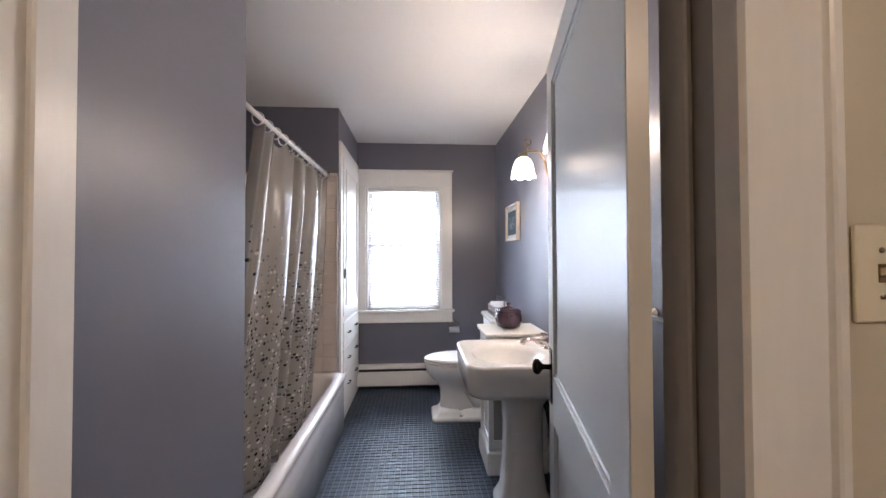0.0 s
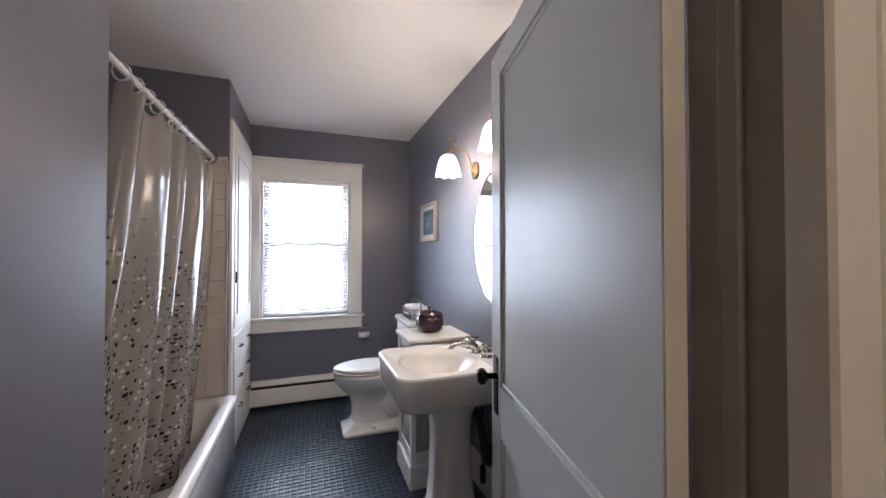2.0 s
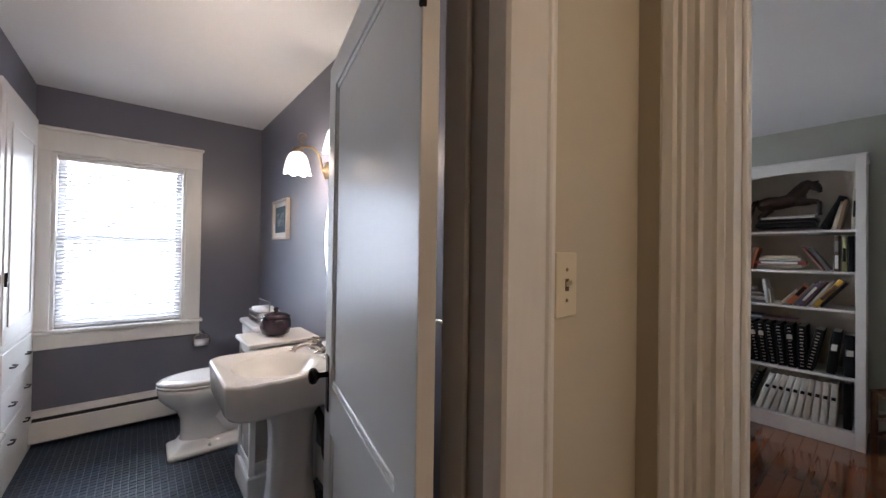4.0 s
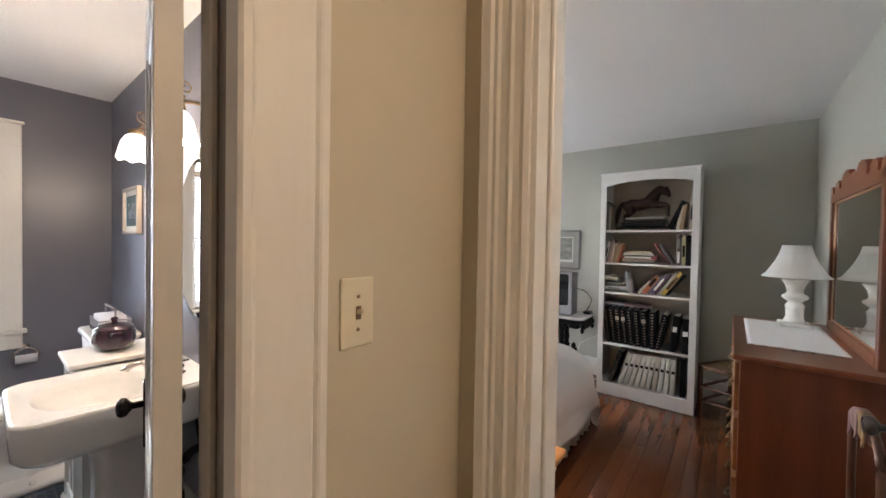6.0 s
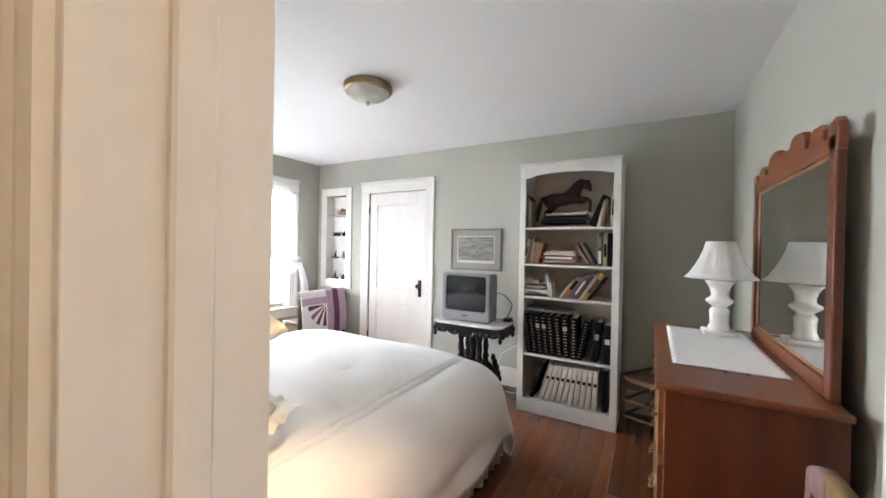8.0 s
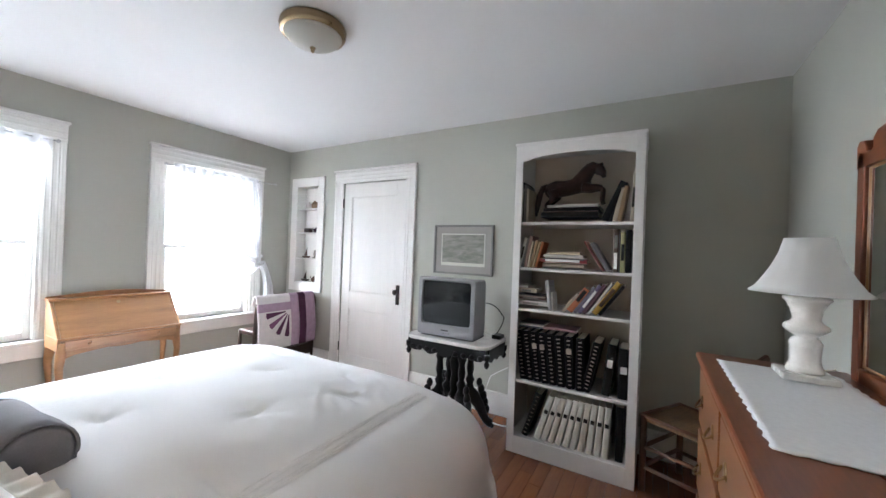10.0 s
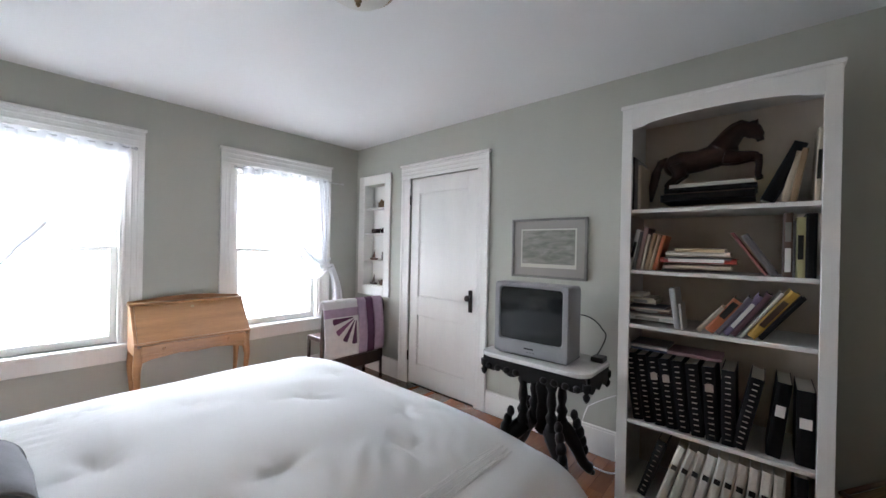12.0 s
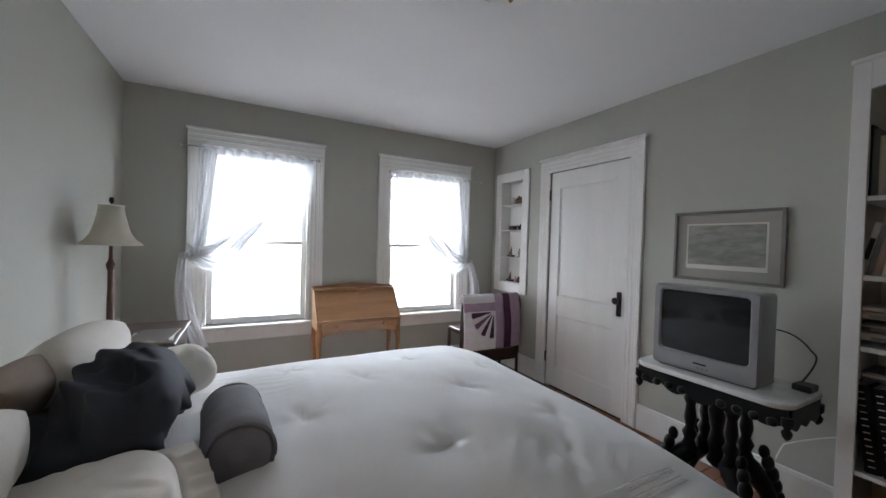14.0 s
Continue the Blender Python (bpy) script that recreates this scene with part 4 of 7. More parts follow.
def pedestal_sink():
    c = thing("pedestal_sink", (2.04, 3.13, 0.018), "white porcelain pedestal sink with a deep rounded apron", "sink")

    def ring(w, d, r, z, cx=0.0):
        return [(x + cx, y, z) for x, y in rounded(w, d, r, 7)]
    bm = bmesh.new()
    loft(bm, [ring(0.50, 0.42, 0.12, 0.605), ring(0.575, 0.505, 0.10, 0.618), ring(0.605, 0.54, 0.085, 0.645), ring(0.612, 0.550, 0.08, 0.72), ring(0.62, 0.56, 0.08, 0.765), ring(0.612, 0.552, 0.078, 0.778), ring(0.59, 0.53, 0.07, 0.778),
              ring(0.57, 0.51, 0.07, 0.771), [(x - 0.05, y, 0.769) for x, y in rounded(0.40, 0.42, 0.195, 7)], [(x - 0.052, y, 0.767) for x, y in rounded(0.385, 0.405, 0.19, 7)], [(x - 0.06, y, 0.74) for x, y in rounded(0.345, 0.37, 0.17, 7)], [(x - 0.06, y, 0.68) for x, y in rounded(0.27, 0.30, 0.13, 7)], [(x - 0.06, y, 0.645) for x, y in rounded(0.12, 0.14, 0.059, 7)]])
    part("basin", bm, "porcelain", c)
    part("deck", B((0.16, -0.255, 0.766), (0.302, 0.255, 0.782), 0.006, 2), "porcelain", c)
    bm = bmesh.new()
    prof = [(-0.018, 0.30, 0.26), (0.05, 0.30, 0.26), (0.065, 0.275, 0.24), (0.10, 0.235, 0.205), (0.2, 0.205, 0.185), (0.4, 0.195, 0.175), (0.5, 0.21, 0.19), (0.56, 0.27, 0.24), (0.60, 0.34, 0.30)]
    loft(bm, [[(x + 0.02, y, z) for x, y in rounded(w, d, min(w, d) * 0.36, 7)] for z, w, d in prof])
    part("pedestal", bm, "porcelain", c)
    bm = bmesh.new()
    FM = Matrix.Translation((0.178, 0.025, 0.782)) @ Matrix.Diagonal((1.2, 1.2, 0.8, 1)) @ Matrix.Translation((-0.225, 0, -0.782))
    lathe(bm, [(0.03, 0.782), (0.028, 0.79), (0.016, 0.80), (0.014, 0.815)], 18, (0.225, 0, 0))
    tube(bm, arc((0.225, 0, 0.795), (0.222, 0, 0.838), (0.175, 0, 0.846), 8) + arc((0.16, 0, 0.848), (0.115, 0, 0.852), (0.10, 0, 0.818), 6), 0.015, 12, radii=[0.019] * 5 + [0.017] * 4 + [0.014] * 7)
    bmesh.ops.transform(bm, matrix=FM, verts=bm.verts)
    part("spout", bm, "chrome", c, "polished nickel spout")
    for s in (-1, 1):
        bm = bmesh.new()
        lathe(bm, [(0.030, 0.782), (0.030, 0.788), (0.020, 0.796), (0.025, 0.812), (0.025, 0.824), (0.013, 0.838), (0.009, 0.85)], 18, (0.235, s * 0.085, 0))
        tube(bm, [(0.195, s * 0.085, 0.846), (0.275, s * 0.085, 0.846)], 0.006, 8)
        tube(bm, [(0.235, s * 0.085 - 0.04, 0.846), (0.235, s * 0.085 + 0.04, 0.846)], 0.006, 8)
        ellipsoid(bm, (0.235, s * 0.085, 0.854), (0.010, 0.010, 0.008), 10, 8)
        bmesh.ops.transform(bm, matrix=FM, verts=bm.verts)
        part("tap_handle", bm, "chrome", c, "polished nickel cross handle")
    bm = bmesh.new()
    lathe(bm, [(0.012, 0), (0.012, -0.006), (0.006, -0.007)], 12, (0.116, 0, 0.715), "x")
    part("overflow", bm, "dark", c, "overflow hole as a cap, black for its shade")
    bm = bmesh.new()
    tube(bm, [(0.10, -0.02, 0.60), (0.13, -0.10, 0.50), (0.14, -0.14, 0.40)] + arc((0.14, -0.14, 0.40), (0.14, -0.15, 0.27), (0.17, -0.15, 0.30), 6) + arc((0.18, -0.15, 0.34), (0.19, -0.15, 0.46), (0.30, -0.15, 0.44), 6), 0.019, 12)
    part("trap", bm, "iron", c, "dark metal trap pipe")
    for s in (-0.19, 0.15):
        bm = bmesh.new()
        tube(bm, [(0.28, s, 0.10), (0.27, s, 0.30), (0.25, s * 0.6, 0.62)], 0.007, 8)
        lathe(bm, [(0.02, 0.05), (0.02, 0.12), (0.012, 0.13)], 10, (0.28, s, 0))
        part("supply_pipe", bm, "iron", c, "dark supply pipe")
    return c


pedestal_sink()


def oval_mirror():
    c = thing("oval_mirror", (2.344, 3.13, 1.41), "oval wall mirror without a frame above the sink", "mirror")
    bm = bmesh.new()
    a, b, n = 0.30, 0.385, 56
    loft(bm, [[(x, r * a * math.cos(t), r * b * math.sin(t)) for t in (2 * math.pi * k / n for k in range(n))] for x, r in ((0, 0.99), (-0.008, 1.0), (-0.012, 0.95))], smooth=False)
    part("plate", bm, "mirror", c)
    return c


oval_mirror()


def sconce(y):
    c = thing("wall_sconce", (2.344, y, 1.85), "brass wall sconce with a lit white glass bell shade", "wall lamp", "sconces beside the mirror")
    bm = bmesh.new()
    lathe(bm, [(0.055, 0), (0.055, -0.006), (0.040, -0.014), (0.018, -0.022), (0.014, -0.034)], 24, (0, 0, -0.01), "x")
    part("backplate", bm, "brass", c)
    bm = bmesh.new()
    tube(bm, arc((-0.03, 0, -0.01), (-0.05, 0, 0.13), (-0.12, 0, 0.115), 10) + arc((-0.14, 0, 0.112), (-0.18, 0, 0.105), (-0.18, 0, 0.08), 5), 0.0075, 10)
    part("arm", bm, "brass", c)
    bm = bmesh.new()
    tube(bm, [(-0.15 - r * math.cos(a), 0, 0.165 + r * math.sin(a)) for r, a in ((0.034 - 0.028 * k / 22, -1.6 + 9.4 * k / 22) for k in range(23))], 0.004, 8)
    tube(bm, [(-0.15, 0, 0.131), (-0.165, 0, 0.112)], 0.004, 8)
    part("scroll", bm, "brass", c)
    bm = bmesh.new()
    lathe(bm, [(0.012, 0.100), (0.030, 0.095), (0.033, 0.075), (0.026, 0.066)], 20, (-0.18, 0, 0))
    part("cup", bm, "brass", c)
    bm = bmesh.new()
    n = 40
    rings = []
    for r, z, flare in ((0.026, 0.070, 0), (0.044, 0.058, 0), (0.059, 0.030, 0.02), (0.067, -0.005, 0.04), (0.074, -0.040, 0.05), (0.078, -0.052, 0.06)):
        rings.append([(-0.18 + r * (1 + flare * math.cos(8 * t)) * math.cos(t), r * (1 + flare * math.cos(8 * t)) * math.sin(t), z - flare * 0.10 * math.cos(8 * t)) for t in (2 * math.pi * k / n for k in range(n))])
    loft(bm, rings, cap=False)
    s = part("shade", bm, "lit_glass", c, "lit white glass bell")
    s.visible_shadow = False


sconce(3.43)
sconce(2.83)


def picture(name, at, turn, w, h, fr, depth, frame_mat, mounts, art, label, group=""):
    """Framed picture on a wall: the wall at y 0, the room at -y."""
    c = thing(name, at, label, "picture", group, turn)
    for lo, hi in (((-w / 2, -h / 2), (-w / 2 + fr, h / 2)), ((w / 2 - fr, -h / 2), (w / 2, h / 2)), ((-w / 2 + fr, h / 2 - fr), (w / 2 - fr, h / 2)), ((-w / 2 + fr, -h / 2), (w / 2 - fr, -h / 2 + fr))):
        part("frame", B((lo[0], -depth, lo[1]), (hi[0], -0.001, hi[1]), 0.003), frame_mat, c)
    y = -depth * 0.45
    for m, inset in mounts:
        part("mount", B((-w / 2 + fr + inset - 0.001, y, -h / 2 + fr + inset - 0.001), (w / 2 - fr - inset + 0.001, y + 0.004, h / 2 - fr - inset + 0.001)), m, c)
        y -= 0.0015
    i = art[1]
    part("print", B((-w / 2 + fr + i, y - 0.001, -h / 2 + fr + i * art[2]), (w / 2 - fr - i, y + 0.003, h / 2 - fr - i)), art[0], c)
    return c


bp = picture("framed_print", (2.344, 4.345, 1.592), -90, 0.40, 0.32, 0.022, 0.03, "gilt", (("mount_in", 0.0), ("mount_green", 0.035)), ("hills", 0.085, 1.0), "small framed print of dark hills in a pale frame")

# ---------- bedroom: bed ----------
BX0, BX1, BY0, BY1, BZ = 2.56, 4.855, 1.895, 4.09, 0.625
BED_R, BED_DROP, BED_CROWN = 0.30, 0.42, 0.060
TUFTS = [(3.54, 2.96), (3.90, 2.59), (4.21, 2.99), (4.16, 3.55), (3.83, 3.26), (4.27, 2.46), (4.46, 2.66), (3.20, 3.30), (3.55, 3.58), (3.30, 2.42), (4.50, 3.30), (3.62, 2.36)]


def bed_height(x, y):
    """Height of the plump bedspread above the floor, without its fine folds."""
    iy0, iy1, ix1 = BY0 + BED_R, BY1 - BED_R, BX1 - BED_R
    v = max(-1.0, min(1.0, 2 * (y - iy0) / (iy1 - iy0) - 1))
    e = max(0.0, min(1.0, (x - ix1 + 0.5) / 0.5))
    head = max(0.0, min(1.0, (x - 2.9) / 0.7))
    return BZ + 0.012 - 0.034 * v ** 4 + BED_CROWN * (1 - v * v) * (1 - e * e) * head - 0.02 * (1 - head)


def bed_folds(x, y):
    """Tufts with their radiating puckers, soft hollows and a few creases."""
    z = 0.0
    for k, (tx, ty) in enumerate(TUFTS):
        dx, dy = x - tx, y - ty
        d2 = dx * dx + dy * dy
        if d2 < 0.09:
            q = 0.5 + 2.1 * math.sin(tx * 37 + ty * 17)
            a, b = dx * math.cos(q) + dy * math.sin(q), dy * math.cos(q) - dx * math.sin(q)
            z -= 0.013 * math.exp(-a * a / 0.0062 - b * b / 0.00035) + 0.010 * math.exp(-d2 / 0.012)
            z += 0.004 * math.cos(5 * math.atan2(dy, dx) + k) * math.exp(-d2 / 0.010) * min(1, d2 / 0.001)
    z += noise.noise((x * 2.3, y * 2.6, 0)) * 0.012 + noise.noise((x * 7, y * 6, 3)) * 0.003
    # creases near the sewn bands and beside the pillows
    c = math.exp(-((x - 4.22) / 0.30) ** 2 - ((y - 2.42) / 0.14) ** 2)
    z += 0.005 * c * math.sin(62 * (x - 0.9 * y) + 5 * noise.noise((x * 6, y * 6, 1))) * (0.5 + noise.noise((x * 9, y * 5, 4)))
    c = math.exp(-((x - 3.42) / 0.20) ** 2 - ((y - 3.55) / 0.30) ** 2)
    z += 0.006 * c * math.sin(95 * y + 14 * x + 4 * noise.noise((x * 5, y * 5, 2)))
    return z


def bedspread():
    """A plump spread that lies on the mattress and folds over its foot and its two sides."""
    r, drop = BED_R, BED_DROP
    ix0, ix1, iy0, iy1 = BX0, BX1 - r, BY0 + r, BY1 - r
    step = 0.0165
    q = r * math.pi / 2
    ext = q + drop - r
    nx, ny = int((ix1 + ext - ix0) / step), int((iy1 - iy0 + 2 * ext) / step)
    bm = bmesh.new()
    g = []
    for i in range(nx + 1):
        row = []
        for j in range(ny + 1):
            x = ix0 + (ix1 + ext - ix0) * i / nx
            y = iy0 - ext + (iy1 - iy0 + 2 * ext) * j / ny
            qx, qy = min(x, ix1), min(max(y, iy0), iy1)
            dx, dy = x - qx, y - qy
            L = math.hypot(dx, dy)
            z = bed_height(qx, qy)
            ox = oy = 0.0
            if L > 1e-6:
                ux, uy = dx / L, dy / L
                if L < q:
                    a = L / r
                    out, down = r * math.sin(a), r * (1 - math.cos(a))
                else:
                    s = L - q
                    out, down = r + 0.20 * s + 0.012 * math.sin(x * 9 + y * 9) * min(1, s / 0.1), r + s * 0.97
                ox, oy, z = ux * out, uy * out, z - down
            flat = max(0.0, 1 - L / 0.35)
            z += bed_folds(x, y) * (0.25 + 0.75 * flat)
            if flat < 0.9:
                w = (1 - flat) * 0.010 * noise.noise((x * 6 + 3 * y, y * 6 - 2 * x, 8))
                ox, oy = ox * (1 + w * 2), oy * (1 + w * 2)
                z += w * 0.5
            row.append(bm.verts.new((qx + ox, qy + oy, z)))
        g.append(row)
    for i in range(nx):
        for j in range(ny):
            bm.faces.new((g[i][j], g[i + 1][j], g[i + 1][j + 1], g[i][j + 1])).smooth = True
    return bm


bed = thing("bed", (0, 0, 0), "double bed with a white tufted bedspread and a pleated skirt", "bed")
s = part("bedspread", bedspread(), "linen", bed, "white tufted cotton bedspread with lace bands")
thicken(s, 0.012)
part("mattress", B((BX0, BY0 + 0.12, 0.30), (BX1 - 0.14, BY1 - 0.12, 0.52), 0.06, 3), "cream_cloth", bed, "cream mattress")
part("bed_base", B((BX0, BY0 + 0.14, 0.14), (BX1 - 0.16, BY1 - 0.14, 0.30), 0.01), "cream_cloth", bed)
for x in (BX0 + 0.1, BX1 - 0.30):
    for y in (BY0 + 0.22, BY1 - 0.22):
        bm = bmesh.new()
        lathe(bm, [(0.022, 0), (0.03, 0.14)], 12, (x, y, 0))
        part("leg", bm, "dark_wood", bed)
# skirt: a pleated strip along the south side, the foot and the north side
SK = 0.075
path_pts = []
for k in range(200):
    path_pts.append((BX0 + (BX1 - SK - BX0) * k / 199, BY0 + SK))
for k in range(1, 170):
    path_pts.append((BX1 - SK, BY0 + SK + (BY1 - BY0 - 2 * SK) * k / 169))
for k in range(1, 200):
    path_pts.append((BX1 - SK - (BX1 - SK - BX0) * k / 199, BY1 - SK))
bm = bmesh.new()
cols = []
for k, (x, y) in enumerate(path_pts):
    w = 0.014 * math.sin(k * 0.75) + 0.008 * math.sin(k * 0.31 + 1)
    side = 0 if k < 200 else (1 if k < 369 else 2)
    nx_, ny_ = ((0, -1), (1, 0), (0, 1))[side]
    cols.append([bm.verts.new((x + nx_ * w * f, y + ny_ * w * f, z)) for z, f in ((0.34, 0.3), (0.22, 0.7), (0.12, 1.0), (0.012, 1.25))])
for a, b in zip(cols, cols[1:]):
    for i in range(3):
        bm.faces.new((a[i], b[i], b[i + 1], a[i + 1])).smooth = True
thicken(part("bed_skirt", bm, "cream_cloth", bed, "white pleated bed skirt"), 0.003)
# two openwork bands sewn along the side, each a row of short stitches between two cords
for y in (2.218, 2.256):
    bm = bmesh.new()
    n = 150
    for k in range(n):
        x = 3.05 + (4.56 - 3.05) * k / n
        z = bed_height(x, y) + bed_folds(x, y) + 0.0065
        box(bm, (x, y - 0.007, z - 0.001), (x + 0.005, y + 0.007, z + 0.0008))
    for dy in (-0.010, 0.010):
        tube(bm, [(x, y + dy, bed_height(x, y + dy) + bed_folds(x, y + dy) + 0.0058) for x in (3.05 + 1.51 * k / 70 for k in range(71))], 0.0022, 5)
    part("lace_band", bm, "lace", bed, "openwork lace band")


def cushion(name, at, size, turn, material, label, category="pillow", group="", crease=0.25, seed=0.0, tilt=(0, 0), soft=0.14, flange=0.0, gather=0.0):
    """A soft filled cushion with pinched corners."""
    w, d, h = size
    d0 = d
    n = 26 if crease < 1 and not gather else 48
    bm = bmesh.new()
    lays = []
    for sgn in (1, -1):
        g = []
        for i in range(n + 1):
            row = []
            for j in range(n + 1):
                u, v = 2 * i / n - 1, 2 * j / n - 1
                bulge = max(0.0, (1 - abs(u) ** 2.6) * (1 - abs(v) ** 2.6)) ** 0.5
                pin = 1 - 0.07 * (u * v) ** 2 * (1 if abs(u) + abs(v) > 1 else 1) + 0.05 * (abs(u * v)) ** 3
                edge = 1 - 0.06 * (1 - (u * v) ** 2) * max(abs(u), abs(v)) ** 6
                x, y = u * w / 2 * pin * edge * (1 - soft * v ** 4), v * d / 2 * pin * edge * (1 - soft * u ** 4)
                wr = noise.noise((u * 2.2 + seed, v * 2.2, sgn * 2 + seed)) * crease * 0.35 + noise.noise((u * 6 + seed, v * 5, seed)) * crease * 0.12
                if crease > 1:
                    wr += 0.5 * (0.35 - abs(noise.noise((u * 2.6 + seed, v * 1.8 + 0.7 * u, 4)))) - 0.25 * abs(noise.noise((u * 4.5, v * 3.2 + seed, 8)))
                if gather:
                    a = math.atan2(v, u)
                    wr += gather * max(abs(u), abs(v)) ** 2 * (math.sin(17 * a + 3 * noise.noise((u * 2, v * 2, seed))) * 0.6 + 0.5 * noise.noise((a * 5, seed, 2)))
                z = sgn * h / 2 * bulge * (1 + wr)
                row.append((x, y, z))
            g.append(row)
        lays.append(g)
    vs = {}
    for k, g in enumerate(lays):
        for i in range(n + 1):
            for j in range(n + 1):
                rim = i in (0, n) or j in (0, n)
                key = (0 if rim else k, i, j)
                if key not in vs:
                    vs[key] = bm.verts.new(g[i][j])

    def V(k, i, j):
        return vs[(0 if (i in (0, n) or j in (0, n)) else k, i, j)]
    for k in (0, 1):
        for i in range(n):
            for j in range(n):
                bm.faces.new((V(k, i, j), V(k, i + 1, j), V(k, i + 1, j + 1), V(k, i, j + 1))).smooth = True
    if flange:
        # a flat hem round the filling, with small waves along its edge
        rim = [(i, 0) for i in range(n)] + [(n, j) for j in range(n)] + [(n - i, n) for i in range(n)] + [(0, n - j) for j in range(n)]
        inner = [vs[(0, i, j)] for i, j in rim]
        rows = [inner]
        for f in (0.5, 1.0):
            ring = []
            for k, v in enumerate(inner):
                d = Vector((v.co.x / w, v.co.y / d0, 0))
                m = max(abs(d.x), abs(d.y))
                e = Vector((1 if abs(d.x) > 0.93 * m else 0, 1 if abs(d.y) > 0.93 * m else 0, 0))
                o = Vector((math.copysign(e.x, d.x), math.copysign(e.y, d.y), 0))
                ring.append(bm.verts.new(v.co + o * flange * f * (1 + 0.02 * math.sin(k * 2.4)) + Vector((0, 0, f * (0.010 * math.sin(k * 0.8 + seed) - 0.010)))))
            rows.append(ring)
        for ra, rb in zip(rows, rows[1:]):
            for k in range(len(ra)):
                q = (k + 1) % len(ra)
                bm.faces.new((ra[k], ra[q], rb[q], rb[k])).smooth = True
    ob = new(name, mesh_of(name, bm, material))
    ob.matrix_world = pose(*at, tilt[0], tilt[1], turn)
    tagged(ob, label, category, group)
    smooth(ob, 1)
    return ob


cushion("pillow", (2.75, 3.40, 0.775), (0.46, 0.72, 0.25), 0, "cream_cloth", "plump white pillow leaning at the head of the bed", "pillow", "pillows on the bed", seed=1, tilt=(0, -52))
cushion("pillow", (2.76, 2.40, 0.78), (0.52, 0.78, 0.27), 0, "cream_cloth", "wrinkled white pillow leaning at the head of the bed", "pillow", "pillows on the bed", seed=5, tilt=(0, -42), gather=0.22)
cushion("sham_pillow", (3.02, 2.50, 0.725), (0.46, 0.50, 0.19), 12, "cream_cloth", "white pillow with a hemmed flat border lying on the bedspread", "pillow", "pillows on the bed", seed=9, tilt=(0, -8), flange=0.065, gather=0.10)
cushion("round_pillow", (3.09, 3.50, 0.735), (0.28, 0.32, 0.20), 20, "cream_cloth", "small white pillow with a stitched seam", "pillow", "pillows on the bed", seed=3, tilt=(0, -12))
cushion("taupe_pillow", (2.72, 3.07, 0.79), (0.38, 0.42, 0.17), 0, "taupe", "taupe pillow behind the dark throw", "pillow", "pillows on the bed", seed=11, tilt=(0, -55))
cushion("slate_pillow", (2.99, 2.98, 0.775), (0.46, 0.58, 0.26), 8, "slate_cloth", "crumpled slate blue pillow leaning on the others", "pillow", "pillows on the bed", crease=1.6, seed=17, tilt=(0, -40), gather=0.25)

bolster = thing("bolster", (3.325, 2.900, 0.712), "grey velvet bolster with gathered ends on the bedspread", "bolster", turn=5)
bm = bmesh.new()
n = 30
rings = []
for y, r in ((-0.165, 0.086), (-0.155, 0.094), (-0.11, 0.096), (-0.04, 0.094), (0.04, 0.095), (0.11, 0.096), (0.155, 0.094), (0.165, 0.086)):
    rings.append([((r + 0.003 * math.sin(5 * a + y * 20)) * math.cos(a), y, (r + 0.003 * math.sin(4 * a + y * 30)) * math.sin(a)) for a in (2 * math.pi * k / n for k in range(n))])
loft(bm, rings, cap=False)
part("cover", bm, "grey_cloth", bolster)
for s in (-1, 1):
    bm = bmesh.new()
    lathe(bm, [(0.087, s * 0.164), (0.073, s * 0.173), (0.03, s * 0.167), (0.008, s * 0.162)], 30, axis="y")
    e = part("end_panel", bm, "grey_cloth", bolster)
    bm = bmesh.new()
    tube(bm, [(0.091 * math.cos(a), s * 0.164, 0.091 * math.sin(a)) for a in (2 * math.pi * k / 32 for k in range(32))], 0.005, 6, True)
    part("piping", bm, "grey_cloth", bolster)

# ---------- nightstands and lamps ----------


def nightstand(at, size, top_z, material, label):
    w, d = size
    c = thing("nightstand", (*at, 0), label, "nightstand", "nightstands beside the bed")
    part("top", B((-w / 2, -d / 2, top_z - 0.025), (w / 2, d / 2, top_z), 0.008, 2), material, c)
    part("apron", B((-w / 2 + 0.03, -d / 2 + 0.03, top_z - 0.17), (w / 2 - 0.03, d / 2 - 0.03, top_z - 0.025), 0.004), material, c)
    dr = part("drawer", B((w / 2 - 0.03, -d / 2 + 0.05, top_z - 0.155), (w / 2 - 0.018, d / 2 - 0.05, top_z - 0.04), 0.003), material, c)
    bm = bmesh.new()
    ellipsoid(bm, (w / 2 - 0.006, 0, top_z - 0.10), (0.014, 0.014, 0.014), 12, 8)
    part("knob", bm, "bronze", dr, "dark knob")
    for sx in (-1, 1):
        for sy in (-1, 1):
            bm = bmesh.new()
            x, y = sx * (w / 2 - 0.045), sy * (d / 2 - 0.045)
            lathe(bm, [(0.013, 0), (0.017, 0.02), (0.014, 0.05), (0.022, 0.2), (0.016, 0.26), (0.024, 0.30), (0.022, top_z - 0.17)], 14, (x, y, 0))
            part("leg", bm, material, c)
    part("shelf", B((-w / 2 + 0.04, -d / 2 + 0.04, 0.16), (w / 2 - 0.04, d / 2 - 0.04, 0.178), 0.003), material, c)
    return c


nightstand((2.755, 4.50), (0.48, 0.70), 0.70, "dark_wood", "dark wooden nightstand with a drawer under the window")
nightstand((2.83, 1.745), (0.42, 0.37), 0.65, "honey", "honey coloured wooden nightstand with turned legs")


